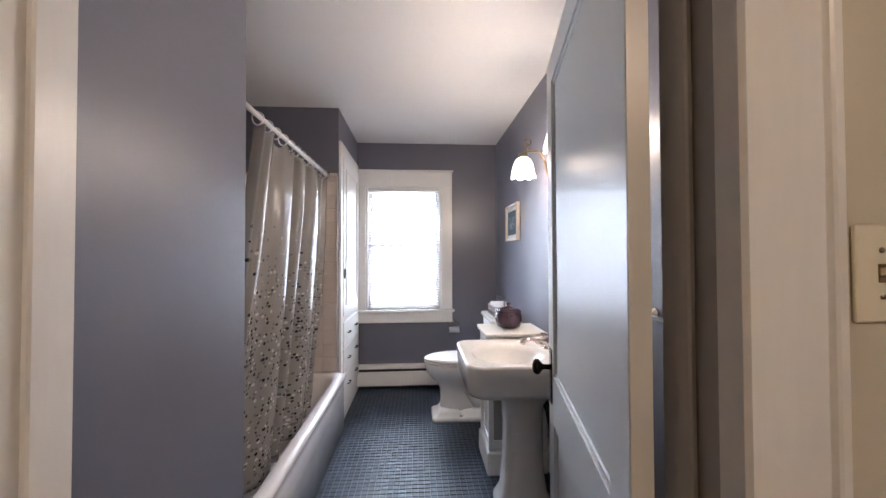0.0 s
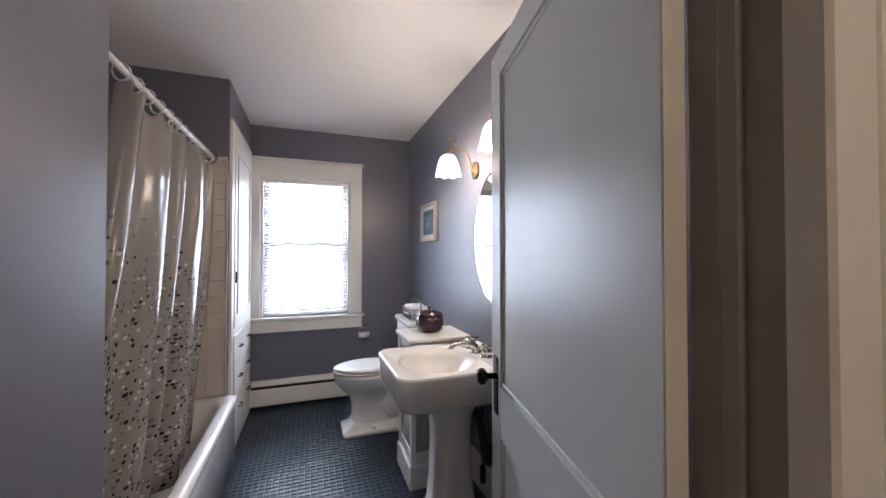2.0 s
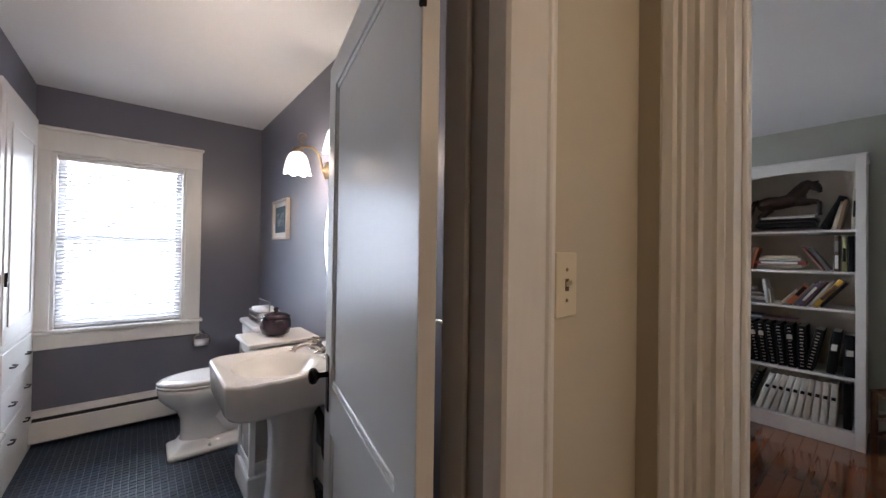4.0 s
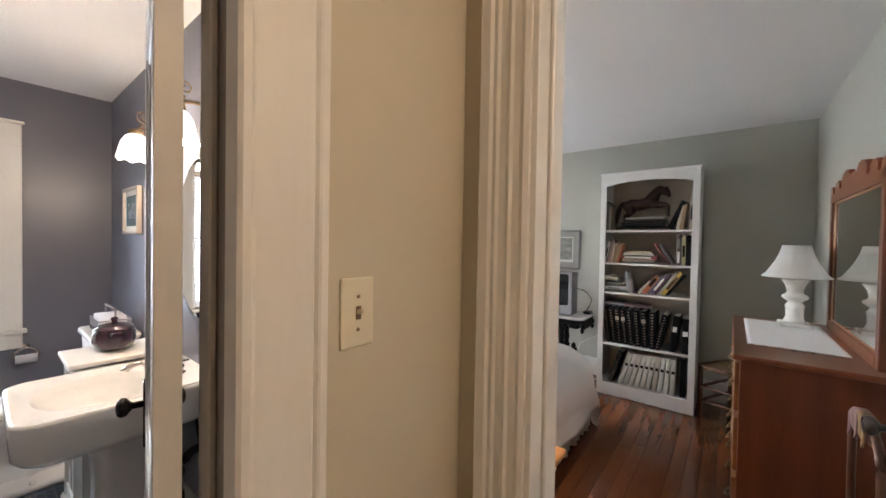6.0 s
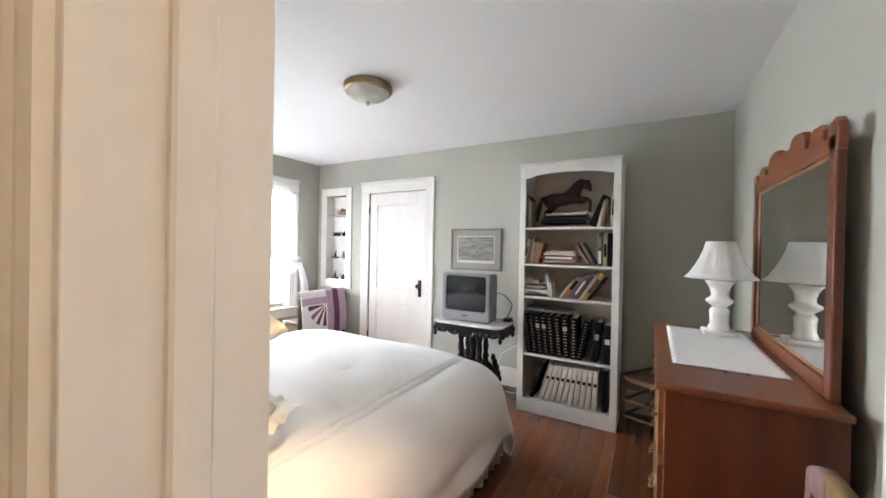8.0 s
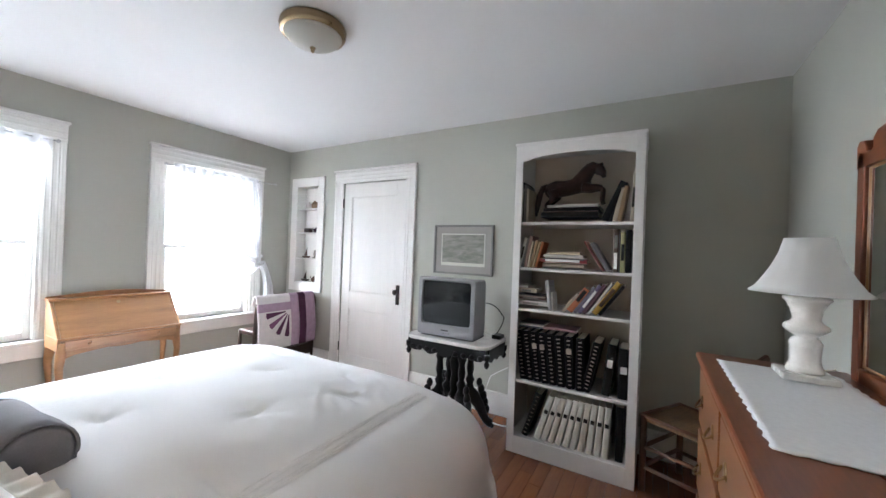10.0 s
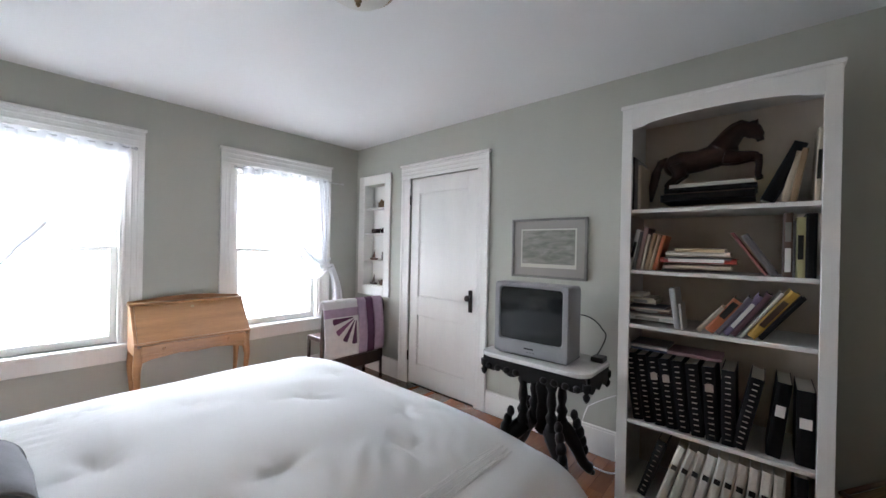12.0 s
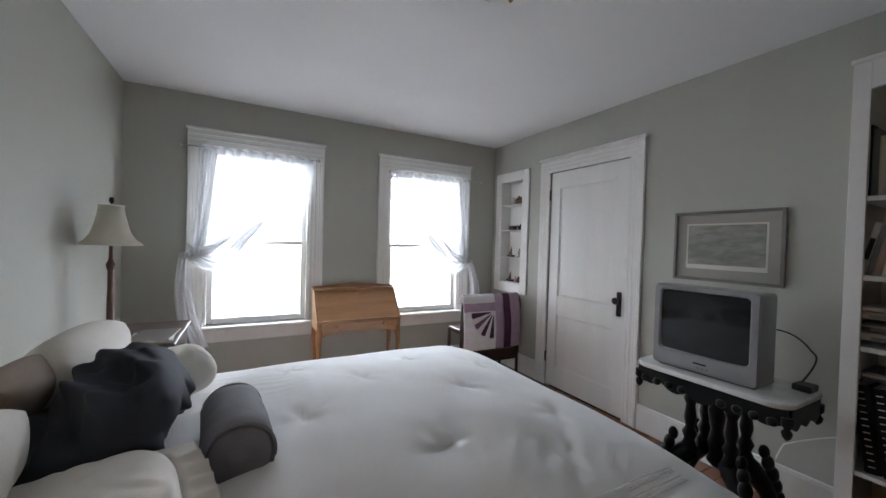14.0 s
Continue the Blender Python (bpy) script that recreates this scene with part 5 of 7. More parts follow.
def buffet_lamp(at, lit):
    c = thing("table_lamp", at, "slim brown table lamp with a lit cream bell shade" if lit else "slim brown table lamp with a cream bell shade, unlit", "table lamp", "lamps beside the bed")
    bm = bmesh.new()
    lathe(bm, [(0.07, 0), (0.07, 0.015), (0.05, 0.03), (0.022, 0.045), (0.016, 0.08), (0.017, 0.2), (0.014, 0.30), (0.014, 0.40), (0.020, 0.42), (0.022, 0.44), (0.010, 0.47), (0.008, 0.56)], 20)
    part("stem", bm, "walnut", c, "brown turned stem")
    bm = bmesh.new()
    zs = [(0.152, 0.555), (0.116, 0.585), (0.090, 0.625), (0.076, 0.68), (0.063, 0.735), (0.058, 0.785)]
    n = 24
    loft(bm, [[(r * (1 + 0.02 * math.cos(8 * a)) * math.cos(a), r * (1 + 0.02 * math.cos(8 * a)) * math.sin(a), z) for a in (2 * math.pi * k / n for k in range(n))] for r, z in zs], cap=False)
    sh = part("shade", bm, "shade_cloth", c, "cream bell shade")
    thicken(sh, 0.002)
    for r, z in ((0.145, 0.555), (0.058, 0.785)):
        bm = bmesh.new()
        tube(bm, [(r * math.cos(a), r * math.sin(a), z) for a in (2 * math.pi * k / 28 for k in range(28))], 0.004, 6, True)
        part("trim", bm, "cream_cloth", c)
    bm = bmesh.new()
    lathe(bm, [(0.004, 0.56), (0.004, 0.80), (0.012, 0.805), (0.012, 0.83), (0.005, 0.835)], 10)
    part("finial", bm, "bronze", c, "dark finial")
    return c


def magazine(at, size, turn, material, label):
    c = thing("magazine", at, label, "magazine", "magazines on the nightstand", turn)
    w, d, t = size
    part("pages", B((-w / 2, -d / 2, 0.001), (w / 2, d / 2, t - 0.001), 0.0005), "paper", c, "pale page block")
    bm = bmesh.new()
    box(bm, (-w / 2 - 0.001, -d / 2 - 0.001, t - 0.001), (w / 2 + 0.001, d / 2 + 0.001, t), 0.0003)
    box(bm, (-w / 2 - 0.001, -d / 2 - 0.001, 0.0), (w / 2 + 0.001, d / 2 + 0.001, 0.001), 0.0003)
    part("cover", bm, material, c)


magazine((2.86, 4.33, 0.7005), (0.21, 0.28, 0.012), 4, "quilt_white", "white magazine lying on the dark nightstand")
magazine((2.87, 4.34, 0.7130), (0.20, 0.27, 0.010), -5, "pewter", "grey magazine lying on a white one")

buffet_lamp((2.64, 4.42, 0.70), False)
buffet_lamp((2.72, 1.83, 0.65), True)

# ---------- curtains ----------


def sheer(name, x0, x1, z_top, tie, tail, y, label):
    """A sheer gathered on a rod and drawn to one side by a tie, with its tail hanging below."""
    c = thing(name, (0, y, 0), label, "curtain", "sheer curtains at the windows")
    right = tie[0] > (x0 + x1) / 2
    side = 1 if right else -1

    def sheet(nm, nu, nv, at, material):
        bm = bmesh.new()
        g = [[bm.verts.new(at(i / nu, j / nv)) for j in range(nv + 1)] for i in range(nu + 1)]
        for i in range(nu):
            for j in range(nv):
                bm.faces.new((g[i][j], g[i + 1][j], g[i + 1][j + 1], g[i][j + 1])).smooth = True
        return part(nm, bm, material, c)

    def drape(u, v):
        xs = x0 + (x1 - x0) * u
        far = 1 - u if right else u
        tx = tie[0] - side * 0.05 * (far - 0.5)
        tz = tie[1] + 0.05 * (far - 0.5)
        knee = 1.57 - 0.32 * far
        px = xs * (1 - v) ** 2 + 2 * v * (1 - v) * (xs * 0.98 + tie[0] * 0.02) + v * v * tx
        pz = z_top * (1 - v) ** 2 + 2 * v * (1 - v) * knee + v * v * tz
        py = 0.014 * math.sin(u * 46) * (1 - 0.4 * v) + 0.030 * v * v * math.sin(u * 27 + 1) + 0.010 * math.sin(u * 17 + 3 * v) - 0.03 * math.sin(math.pi * v)
        return (px, py, pz)
    sheet("drape", 90, 34, drape, "sheer")

    # the gathered lower edge, where many layers lie together: a band of pleats that fans out from the tie
    def swag(u, v):
        reach = 0.50 * v
        px = tie[0] - side * (reach + 0.03 * math.sin(u * 5))
        lower = tie[1] - 0.03 - 0.09 * math.sin(math.pi * min(1, v * 1.35)) + 0.36 * v ** 2.4
        wide = 0.16 * (1 - v) ** 0.8 + 0.012
        py = -0.045 + 0.018 * math.sin(u * 21 + 4 * v) * (1 - v)
        return (px, py, lower + wide * u)
    sheet("swag", 40, 30, swag, "sheer_fold")

    def pleat(u, v):
        px = tie[0] - side * (0.06 + 0.32 * v)
        pz = tie[1] + 0.02 + 0.10 * v + 0.22 * v ** 2 + (0.08 * (1 - v) ** 0.7 + 0.006) * u
        return (px, -0.060 + 0.014 * math.sin(u * 11 + 3 * v), pz)
    sheet("pleat", 16, 20, pleat, "sheer_fold")

    # the gathered edge that falls from the rod to the tie
    def edge(u, v):
        x_out = x1 if right else x0
        px = x_out - side * 0.13 * u * (1 - 0.45 * v) + (tie[0] - x_out) * v ** 3
        return (px, -0.035 + 0.016 * math.sin(u * 15 + 2 * v), z_top - 0.02 + (tie[1] - z_top) * v)
    sheet("gathered_edge", 24, 24, edge, "sheer_fold")

    def hang(u, v):
        w = 0.06 + 0.10 * v ** 0.7
        px = tie[0] + (tail[0] - tie[0]) * v + w * (u - 0.5) + side * 0.063 * math.sin(math.pi * v) + side * 0.05 * (1 - v) ** 2
        return (px, 0.016 * math.sin(u * 16) + 0.01 * math.sin(u * 7 + v * 4) - 0.02, tie[1] + 0.06 + (tail[1] - tie[1] - 0.04) * v + 0.02 * math.sin(u * 9) * v)
    sheet("tail", 30, 16, hang, "sheer_fold")
    bm = bmesh.new()
    tube(bm, [(tie[0] + 0.055 * math.cos(a), -0.030 + 0.040 * math.sin(a), tie[1] + 0.02 + 0.012 * math.cos(a)) for a in (2 * math.pi * k / 20 for k in range(20))], 0.009, 8, True)
    part("tie", bm, "sheer_fold", c)
    # gathered heading on the rod

    def heading(u, v):
        return (x0 + (x1 - x0) * u, -0.006 + 0.010 * math.sin(u * 60), z_top + 0.025 + 0.004 * math.sin(u * 37) * (1 - v) - 0.07 * v)
    sheet("heading", 120, 2, heading, "sheer_fold")


def curtain_rod(x0, x1, z, y):
    c = thing("curtain_rod", (0, y, z), "thin nickel curtain rod with ball ends", "curtain rod", "curtain rods at the windows")
    bm = bmesh.new()
    lathe(bm, [(0.005, x0), (0.005, x1)], 10, axis="x")
    part("rod", bm, "steel", c)
    for x in (x0, x1):
        bm = bmesh.new()
        ellipsoid(bm, (x, 0, 0), (0.014, 0.014, 0.014), 12, 8)
        part("ball_end", bm, "steel", c)
    for x in (x0 + 0.05, x1 - 0.05):
        bm = bmesh.new()
        tube(bm, [(x, 0, 0), (x, 5.243 - y, 0.0)], 0.004, 8)
        part("bracket", bm, "steel", c)


curtain_rod(2.866, 3.93, 2.055, 5.195)
curtain_rod(4.638, 5.765, 2.045, 5.195)
sheer("sheer_curtain", 2.99, 3.90, 2.05, (2.955, 1.13), (3.01, 0.36), 5.195, "white sheer curtain drawn aside with a tie, tail hanging below")
sheer("sheer_curtain", 4.70, 5.58, 2.04, (5.575, 1.08), (5.69, 0.50), 5.195, "white sheer curtain drawn aside with a tie, tail hanging below")

# ---------- secretary desk ----------


def secretary():
    c = thing("secretary_desk", (4.30, 5.225, 0), "honey oak slant-front secretary desk with one drawer and curved legs", "desk")
    w = 0.385
    side = [(0, 0.50), (0, 0.845), (-0.085, 0.845), (-0.285, 0.60), (-0.285, 0.50)]
    for s in (-1, 1):
        bm = bmesh.new()
        prism(bm, side, "x", s * w - 0.010, s * w + 0.010, 0.003)
        part("side_panel", bm, "honey", c)
    part("back_panel", B((-w + 0.01, -0.014, 0.50), (w - 0.01, -0.002, 0.845)), "honey", c)
    part("top", B((-w - 0.02, -0.105, 0.845), (w + 0.02, 0.0, 0.862), 0.005, 2), "honey", c)
    bm = bmesh.new()
    prism(bm, [(-0.40, 0.862), (0.40, 0.862), (0.40, 0.874), (0.30, 0.880), (0.16, 0.896), (0, 0.902), (-0.16, 0.896), (-0.30, 0.880), (-0.40, 0.874)], "y", -0.02, -0.004, 0.002)
    part("gallery", bm, "honey", c)
    bm = bmesh.new()
    a, b = Vector((0, -0.088, 0.843)), Vector((0, -0.288, 0.598))
    nrm = Vector((0, (a - b).z, -(a - b).y)).normalized() * -1
    outl = [a, b, b + nrm * -0.016, a + nrm * -0.016]
    prism(bm, [(p.y, p.z) for p in outl], "x", -w + 0.012, w - 0.012, 0.002)
    lid = part("writing_flap", bm, "honey", c)
    bm = bmesh.new()
    lathe(bm, [(0.013, 0), (0.013, 0.003)], 14, (0, 0, 0), "y")
    bmesh.ops.transform(bm, matrix=Matrix.Translation((0, -0.125, 0.815)) @ Matrix.Rotation(radians(-39), 4, "X"), verts=bm.verts)
    part("keyhole_plate", bm, "brass", lid, "small brass keyhole plate")
    part("ledge", B((-w - 0.012, -0.302, 0.578), (w + 0.012, -0.012, 0.597), 0.005, 2), "honey", c)
    dr = part("drawer", B((-w + 0.03, -0.296, 0.505), (w - 0.03, -0.02, 0.574), 0.003), "honey", c)
    for x in (-0.22, 0.22):
        bm = bmesh.new()
        ellipsoid(bm, (x, -0.306, 0.54), (0.012, 0.012, 0.012), 12, 8)
        part("knob", bm, "honey", dr)
    bm = bmesh.new()
    prism(bm, [(-w + 0.02, 0.505), (-w + 0.02, 0.44), (-w + 0.09, 0.465), (-0.12, 0.485), (0, 0.475), (0.12, 0.485), (w - 0.09, 0.465), (w - 0.02, 0.44), (w - 0.02, 0.505)], "y", -0.288, -0.272)
    part("apron", bm, "honey", c)
    for sx in (-1, 1):
        for y0, sy in ((-0.268, -1), (-0.03, 1)):
            bm = bmesh.new()
            x = sx * (w - 0.02)
            pts = [(x, y0, 0.56), (x + sx * 0.004, y0 + sy * 0.004, 0.46), (x + sx * 0.012, y0 + sy * 0.010, 0.38), (x, y0, 0.20), (x - sx * 0.002, y0, 0.08), (x + sx * 0.010, y0 + sy * 0.008, 0.012), (x + sx * 0.012, y0 + sy * 0.010, 0.0)]
            tube(bm, pts, 0.02, 10, radii=[0.028, 0.030, 0.024, 0.015, 0.013, 0.018, 0.018])
            part("leg", bm, "honey", c)


secretary()

# ---------- chair with a quilt ----------


def quilt_chair():
    c = thing("chair", (5.64, 4.90, 0), "dark wooden chair with a rounded top rail, in the corner", "chair")
    for x in (-0.36, 0.36):
        bm = bmesh.new()
        tube(bm, [(x, -0.17, 0), (x, -0.16, 0.40), (x, -0.18, 0.66)] + arc((x, -0.18, 0.66), (x, -0.18, 0.765), (x * 0.88, -0.175, 0.772), 6), 0.02, 10)
        part("back_post", bm, "dark_wood", c)
        bm = bmesh.new()
        tube(bm, [(x * 0.95, 0.12, 0), (x * 0.95, 0.12, 0.42)], 0.018, 10)
        part("leg", bm, "dark_wood", c)
    bm = bmesh.new()
    tube(bm, [(-0.32, -0.175, 0.755), (0.32, -0.175, 0.755)], 0.024, 10)
    part("top_rail", bm, "dark_wood", c)
    for z in (0.55, 0.24):
        bm = bmesh.new()
        tube(bm, [(-0.30, -0.17, z), (0.30, -0.17, z)], 0.014, 8)
        part("stretcher", bm, "dark_wood", c)
    part("back_panel", B((-0.345, -0.172, 0.12), (0.345, -0.150, 0.74), 0.004), "dark_wood", c)
    part("seat", B((-0.345, -0.15, 0.38), (0.345, 0.15, 0.43), 0.012, 2), "dark_wood", c)


quilt_chair()


def quilt():
    """A patchwork quilt folded over the chair's back: fan block beside plain stripes."""
    c = thing("quilt", (5.64, 4.90, 0), "white and purple patchwork fan quilt folded over the chair", "quilt")

    def strip(name, x0, x1, material, t0=0.0, t1=1.0, lift=0.0):
        bm = bmesh.new()
        n, mcol = 22, max(2, int((x1 - x0) / 0.02))
        g = []
        for i in range(mcol + 1):
            x = x0 + (x1 - x0) * i / mcol
            row = []
            for j in range(n + 1):
                v = t0 + (t1 - t0) * j / n
                s = v * 0.74
                if s < 0.12:
                    y, z = -0.175 + 0.030 + (0.10 - s) * 0.18, 0.70 + s * 0.66
                elif s < 0.12 + 0.03 * math.pi:
                    a = (s - 0.12) / 0.03
                    y, z = -0.175 + 0.032 * math.cos(a), 0.772 + 0.030 * math.sin(a)
                else:
                    d = s - 0.12 - 0.03 * math.pi
                    y, z = -0.207 - 0.055 * d - 0.03 * math.sin(d * 5), 0.772 - d
                w = 0.004 * noise.noise((x * 9, v * 6, 2))
                row.append(bm.verts.new((x, y - lift + w, z + (lift if 0.12 < s < 0.2 else 0))))
            g.append(row)
        for i in range(mcol):
            for j in range(n):
                bm.faces.new((g[i][j], g[i + 1][j], g[i + 1][j + 1], g[i][j + 1])).smooth = True
        ob = part(name, bm, material, c)
        thicken(ob, 0.010)
        return ob
    strip("patch", -0.385, 0.00, "quilt_white")
    strip("stripe", 0.00, 0.105, "lilac")
    strip("stripe", 0.105, 0.195, "plum")
    strip("stripe", 0.195, 0.325, "lilac")
    strip("band", -0.385, 0.00, "lilac", 0.36, 0.47, 0.004)
    # fan block of seven blades

    def front(x, d, lift):
        return (x, -0.207 - 0.055 * d - 0.03 * math.sin(d * 5) - lift, 0.772 - d)
    for k in range(7):
        a0, a1 = radians(180 + 90 * k / 7), radians(180 + 90 * (k + 1) / 7)
        bm = bmesh.new()
        cx, cd = -0.030, 0.145
        pts = []
        for r, a in ((0.04, a0), (0.265, a0), (0.272, (a0 + a1) / 2), (0.265, a1), (0.04, a1)):
            pts.append(front(cx + r * math.cos(a), cd - r * math.sin(a), 0.009))
        f = bm.faces.new([bm.verts.new(p) for p in pts])
        thicken(part("fan_blade", bm, ("plum", "quilt_white", "purple", "quilt_white", "plum", "quilt_white", "plum")[k], c), 0.005)


quilt()

# ---------- television and its table ----------


def parlour_table():
    c = thing("parlour_table", (5.54, 2.572, 0.027), "carved black Victorian table with a white marble top", "side table")
    bm = bmesh.new()
    prism(bm, rounded(0.42, 0.70, 0.085, 6), "z", 0.632, 0.658, 0.005)
    part("marble_top", bm, "marble", c, "white marble top")
    for sx in (-1, 1):
        bm = bmesh.new()
        n = 60
        out = [(-0.33, 0.631)]
        for k in range(n + 1):
            y = -0.33 + 0.66 * k / n
            out.append((y, 0.560 - 0.026 * abs(math.sin(k / n * math.pi * 5)) - 0.018 * math.cos(k / n * math.pi * 2 - math.pi) * 0.5))
        out.append((0.33, 0.631))
        x = sx * 0.165
        prism(bm, out[::-1], "x", x - 0.012, x + 0.012)
        part("apron", bm, "ebony", c)
    for sy in (-1, 1):
        bm = bmesh.new()
        out = [(-0.153, 0.631)] + [(-0.153 + 0.306 * k / 30, 0.558 - 0.026 * abs(math.sin(k / 30 * math.pi * 3))) for k in range(31)] + [(0.153, 0.631)]
        prism(bm, out[::-1], "y", sy * 0.33 - 0.012, sy * 0.33 + 0.012)
        part("apron", bm, "ebony", c)
    for sx in (-1, 1):
        for sy in (-1, 1):
            bm = bmesh.new()
            lathe(bm, [(0.004, 0.50), (0.016, 0.515), (0.020, 0.535), (0.010, 0.55), (0.022, 0.565), (0.022, 0.60)], 14, (sx * 0.165, sy * 0.33, 0))
            part("pendant", bm, "ebony", c)
            for k in range(4):
                bm = bmesh.new()
                ellipsoid(bm, (sx * 0.180, sy * (0.09 + 0.065 * k), 0.565), (0.018, 0.022, 0.020), 10, 8)
                part("boss", bm, "ebony", c)
    bm = bmesh.new()
    lathe(bm, [(0.02, 0.19), (0.045, 0.215), (0.030, 0.25), (0.040, 0.30), (0.028, 0.36), (0.045, 0.46), (0.03, 0.50), (0.06, 0.56), (0.06, 0.60)], 18)
    part("centre_post", bm, "ebony", c)
    bm = bmesh.new()
    box(bm, (-0.13, -0.15, 0.585), (0.13, 0.15, 0.631), 0.008)
    part("bearer", bm, "ebony", c)
    for sx in (-1, 1):
        for sy in (-1, 1):
            bm = bmesh.new()
            x, y = sx * 0.075, sy * 0.095
            lathe(bm, [(0.040, 0.585), (0.032, 0.56), (0.022, 0.54), (0.034, 0.50), (0.022, 0.47), (0.030, 0.40), (0.020, 0.35), (0.036, 0.32), (0.024, 0.29), (0.038, 0.26), (0.036, 0.20)], 14, (x, y, 0))
            part("spindle", bm, "ebony", c)
            bm = bmesh.new()
            leg = arc((x * 0.8, y * 0.8, 0.25), (sx * 0.10, sy * 0.15, 0.20), (sx * 0.125, sy * 0.19, 0.10), 6)[:-1] + arc((sx * 0.125, sy * 0.19, 0.10), (sx * 0.14, sy * 0.215, 0.035), (sx * 0.165, sy * 0.25, 0.03), 5)
            tube(bm, leg, 0.025, 10, radii=[0.044, 0.046, 0.048, 0.046, 0.042, 0.038, 0.035, 0.032, 0.030, 0.028, 0.030, 0.030])
            lg = part("leg", bm, "ebony", c)
            bm = bmesh.new()
            for k, (r, dz) in enumerate(((0.030, 0.30), (0.034, 0.255), (0.038, 0.21), (0.034, 0.165), (0.028, 0.12))):
                f = 0.6 + 0.5 * (0.26 - dz) / 0.15
                ellipsoid(bm, (sx * (0.085 + 0.065 * f), sy * (0.115 + 0.09 * f), dz), (r * 0.8, r * 0.8, r), 10, 8)
            part("carving", bm, "ebony", lg)
            bm = bmesh.new()
            lathe(bm, [(0.012, 0), (0.018, 0.006), (0.018, 0.018), (0.010, 0.024)], 12, (sx * 0.168, sy * 0.252, 0))
            part("castor", bm, "ebony", lg)


parlour_table()


def television():
    c = thing("television", (5.535, 2.600, 0.685), "silver tube television with a dark screen on the marble table", "television", turn=-88)
    # local: screen faces -y, width along x
    w, h = 0.240, 0.450
    bm = bmesh.new()
    sections = [(-0.135, 1.0, 0.012, h), (-0.05, 1.0, 0.012, h), (0.04, 0.985, 0.014, h - 0.006), (0.11, 0.90, 0.03, h - 0.03), (0.21, 0.66, 0.07, h - 0.10), (0.25, 0.56, 0.09, h - 0.14)]
    rings = []
    for y, k, z0, z1 in sections:
        rings.append([(x, y, z) for x, z in rounded(2 * w * k, z1 - z0, 0.018, 4, 0, (z0 + z1) / 2)])
    loft(bm, rings, smooth=False)
    part("body", bm, "silver", c)
    bm = bmesh.new()
    zc, sw, sh = 0.262, 0.198, 0.158
    outer = [(x, -0.137, z) for x, z in rounded(2 * w, h - 0.012, 0.018, 6, 0, (h + 0.012) / 2)]
    mid = [(x, -0.150, z) for x, z in rounded(2 * w - 0.012, h - 0.024, 0.016, 6, 0, (h + 0.012) / 2)]
    lip = [(x, -0.150, z) for x, z in rounded(2 * sw + 0.018, 2 * sh + 0.018, 0.022, 6, 0, zc)]
    inn = [(x, -0.136, z) for x, z in rounded(2 * sw, 2 * sh, 0.020, 6, 0, zc)]
    loft(bm, [outer, mid, lip, inn], cap=False, smooth=False)
    part("bezel", bm, "silver", c)
    bm = bmesh.new()
    g = []
    for i in range(21):
        row = []
        for j in range(17):
            u, v = i / 10 - 1, j / 8 - 1
            row.append(bm.verts.new((u * (sw + 0.002), -0.146 + 0.010 * (u * u + v * v) * 0.5, zc + v * (sh + 0.002))))
        g.append(row)
    for i in range(20):
        for j in range(16):
            bm.faces.new((g[i][j], g[i][j + 1], g[i + 1][j + 1], g[i + 1][j])).smooth = True
    part("screen", bm, "screen", c, "dark curved glass screen")
    part("foot", B((-w * 0.92, -0.12, 0.0), (w * 0.92, 0.10, 0.012), 0.003), "grey_plastic", c)
    part("badge", B((-0.03, -0.1515, 0.055), (0.03, -0.1495, 0.064)), "black", c, "dark badge bar")
    for k in range(3):
        part("button", B((-0.012 + k * 0.02, -0.153, 0.036), (0.0 + k * 0.02, -0.1495, 0.042), 0.001), "grey_plastic", c)
    part("control_flap", B((0.06, -0.1512, 0.030), (0.18, -0.1497, 0.068), 0.001), "silver", c)


television()
box_ = thing("cable_box", (5.655, 2.275, 0.685), "small black plastic box with a looped black cable on the table", "cable box")
part("case", B((-0.045, -0.035, 0), (0.045, 0.035, 0.03), 0.006, 2), "black", box_)
bm = bmesh.new()
tube(bm, arc((0.02, 0.02, 0.025), (0.09, -0.03, 0.14), (0.09, 0.0, 0.16), 8) + arc((0.09, 0.01, 0.17), (0.10, 0.08, 0.27), (0.06, 0.20, 0.24), 8), 0.004, 8)
part("cable", bm, "black", box_)
cord = bmesh.new()
tube(cord, arc((5.99, 2.20, 0.42), (5.95, 2.28, 0.40), (5.90, 2.42, 0.30), 6) + arc((5.90, 2.43, 0.28), (5.86, 2.50, 0.10), (5.84, 2.40, 0.006), 8) + arc((5.84, 2.38, 0.006), (5.80, 2.24, 0.006), (5.88, 2.22, 0.006), 6), 0.004, 8)
solid("power_cord", cord, "tube_white", "white power cord hanging down behind the table to the floor", "cord")

picture("framed_seascape", (6.019, 2.785, 1.352), -90, 0.605, 0.455, 0.018, 0.028, "pewter", (("mount", 0.0), ("mount_in", 0.062)), ("sea", 0.072, 1.25), "framed print of a grey sea in a pale mat")

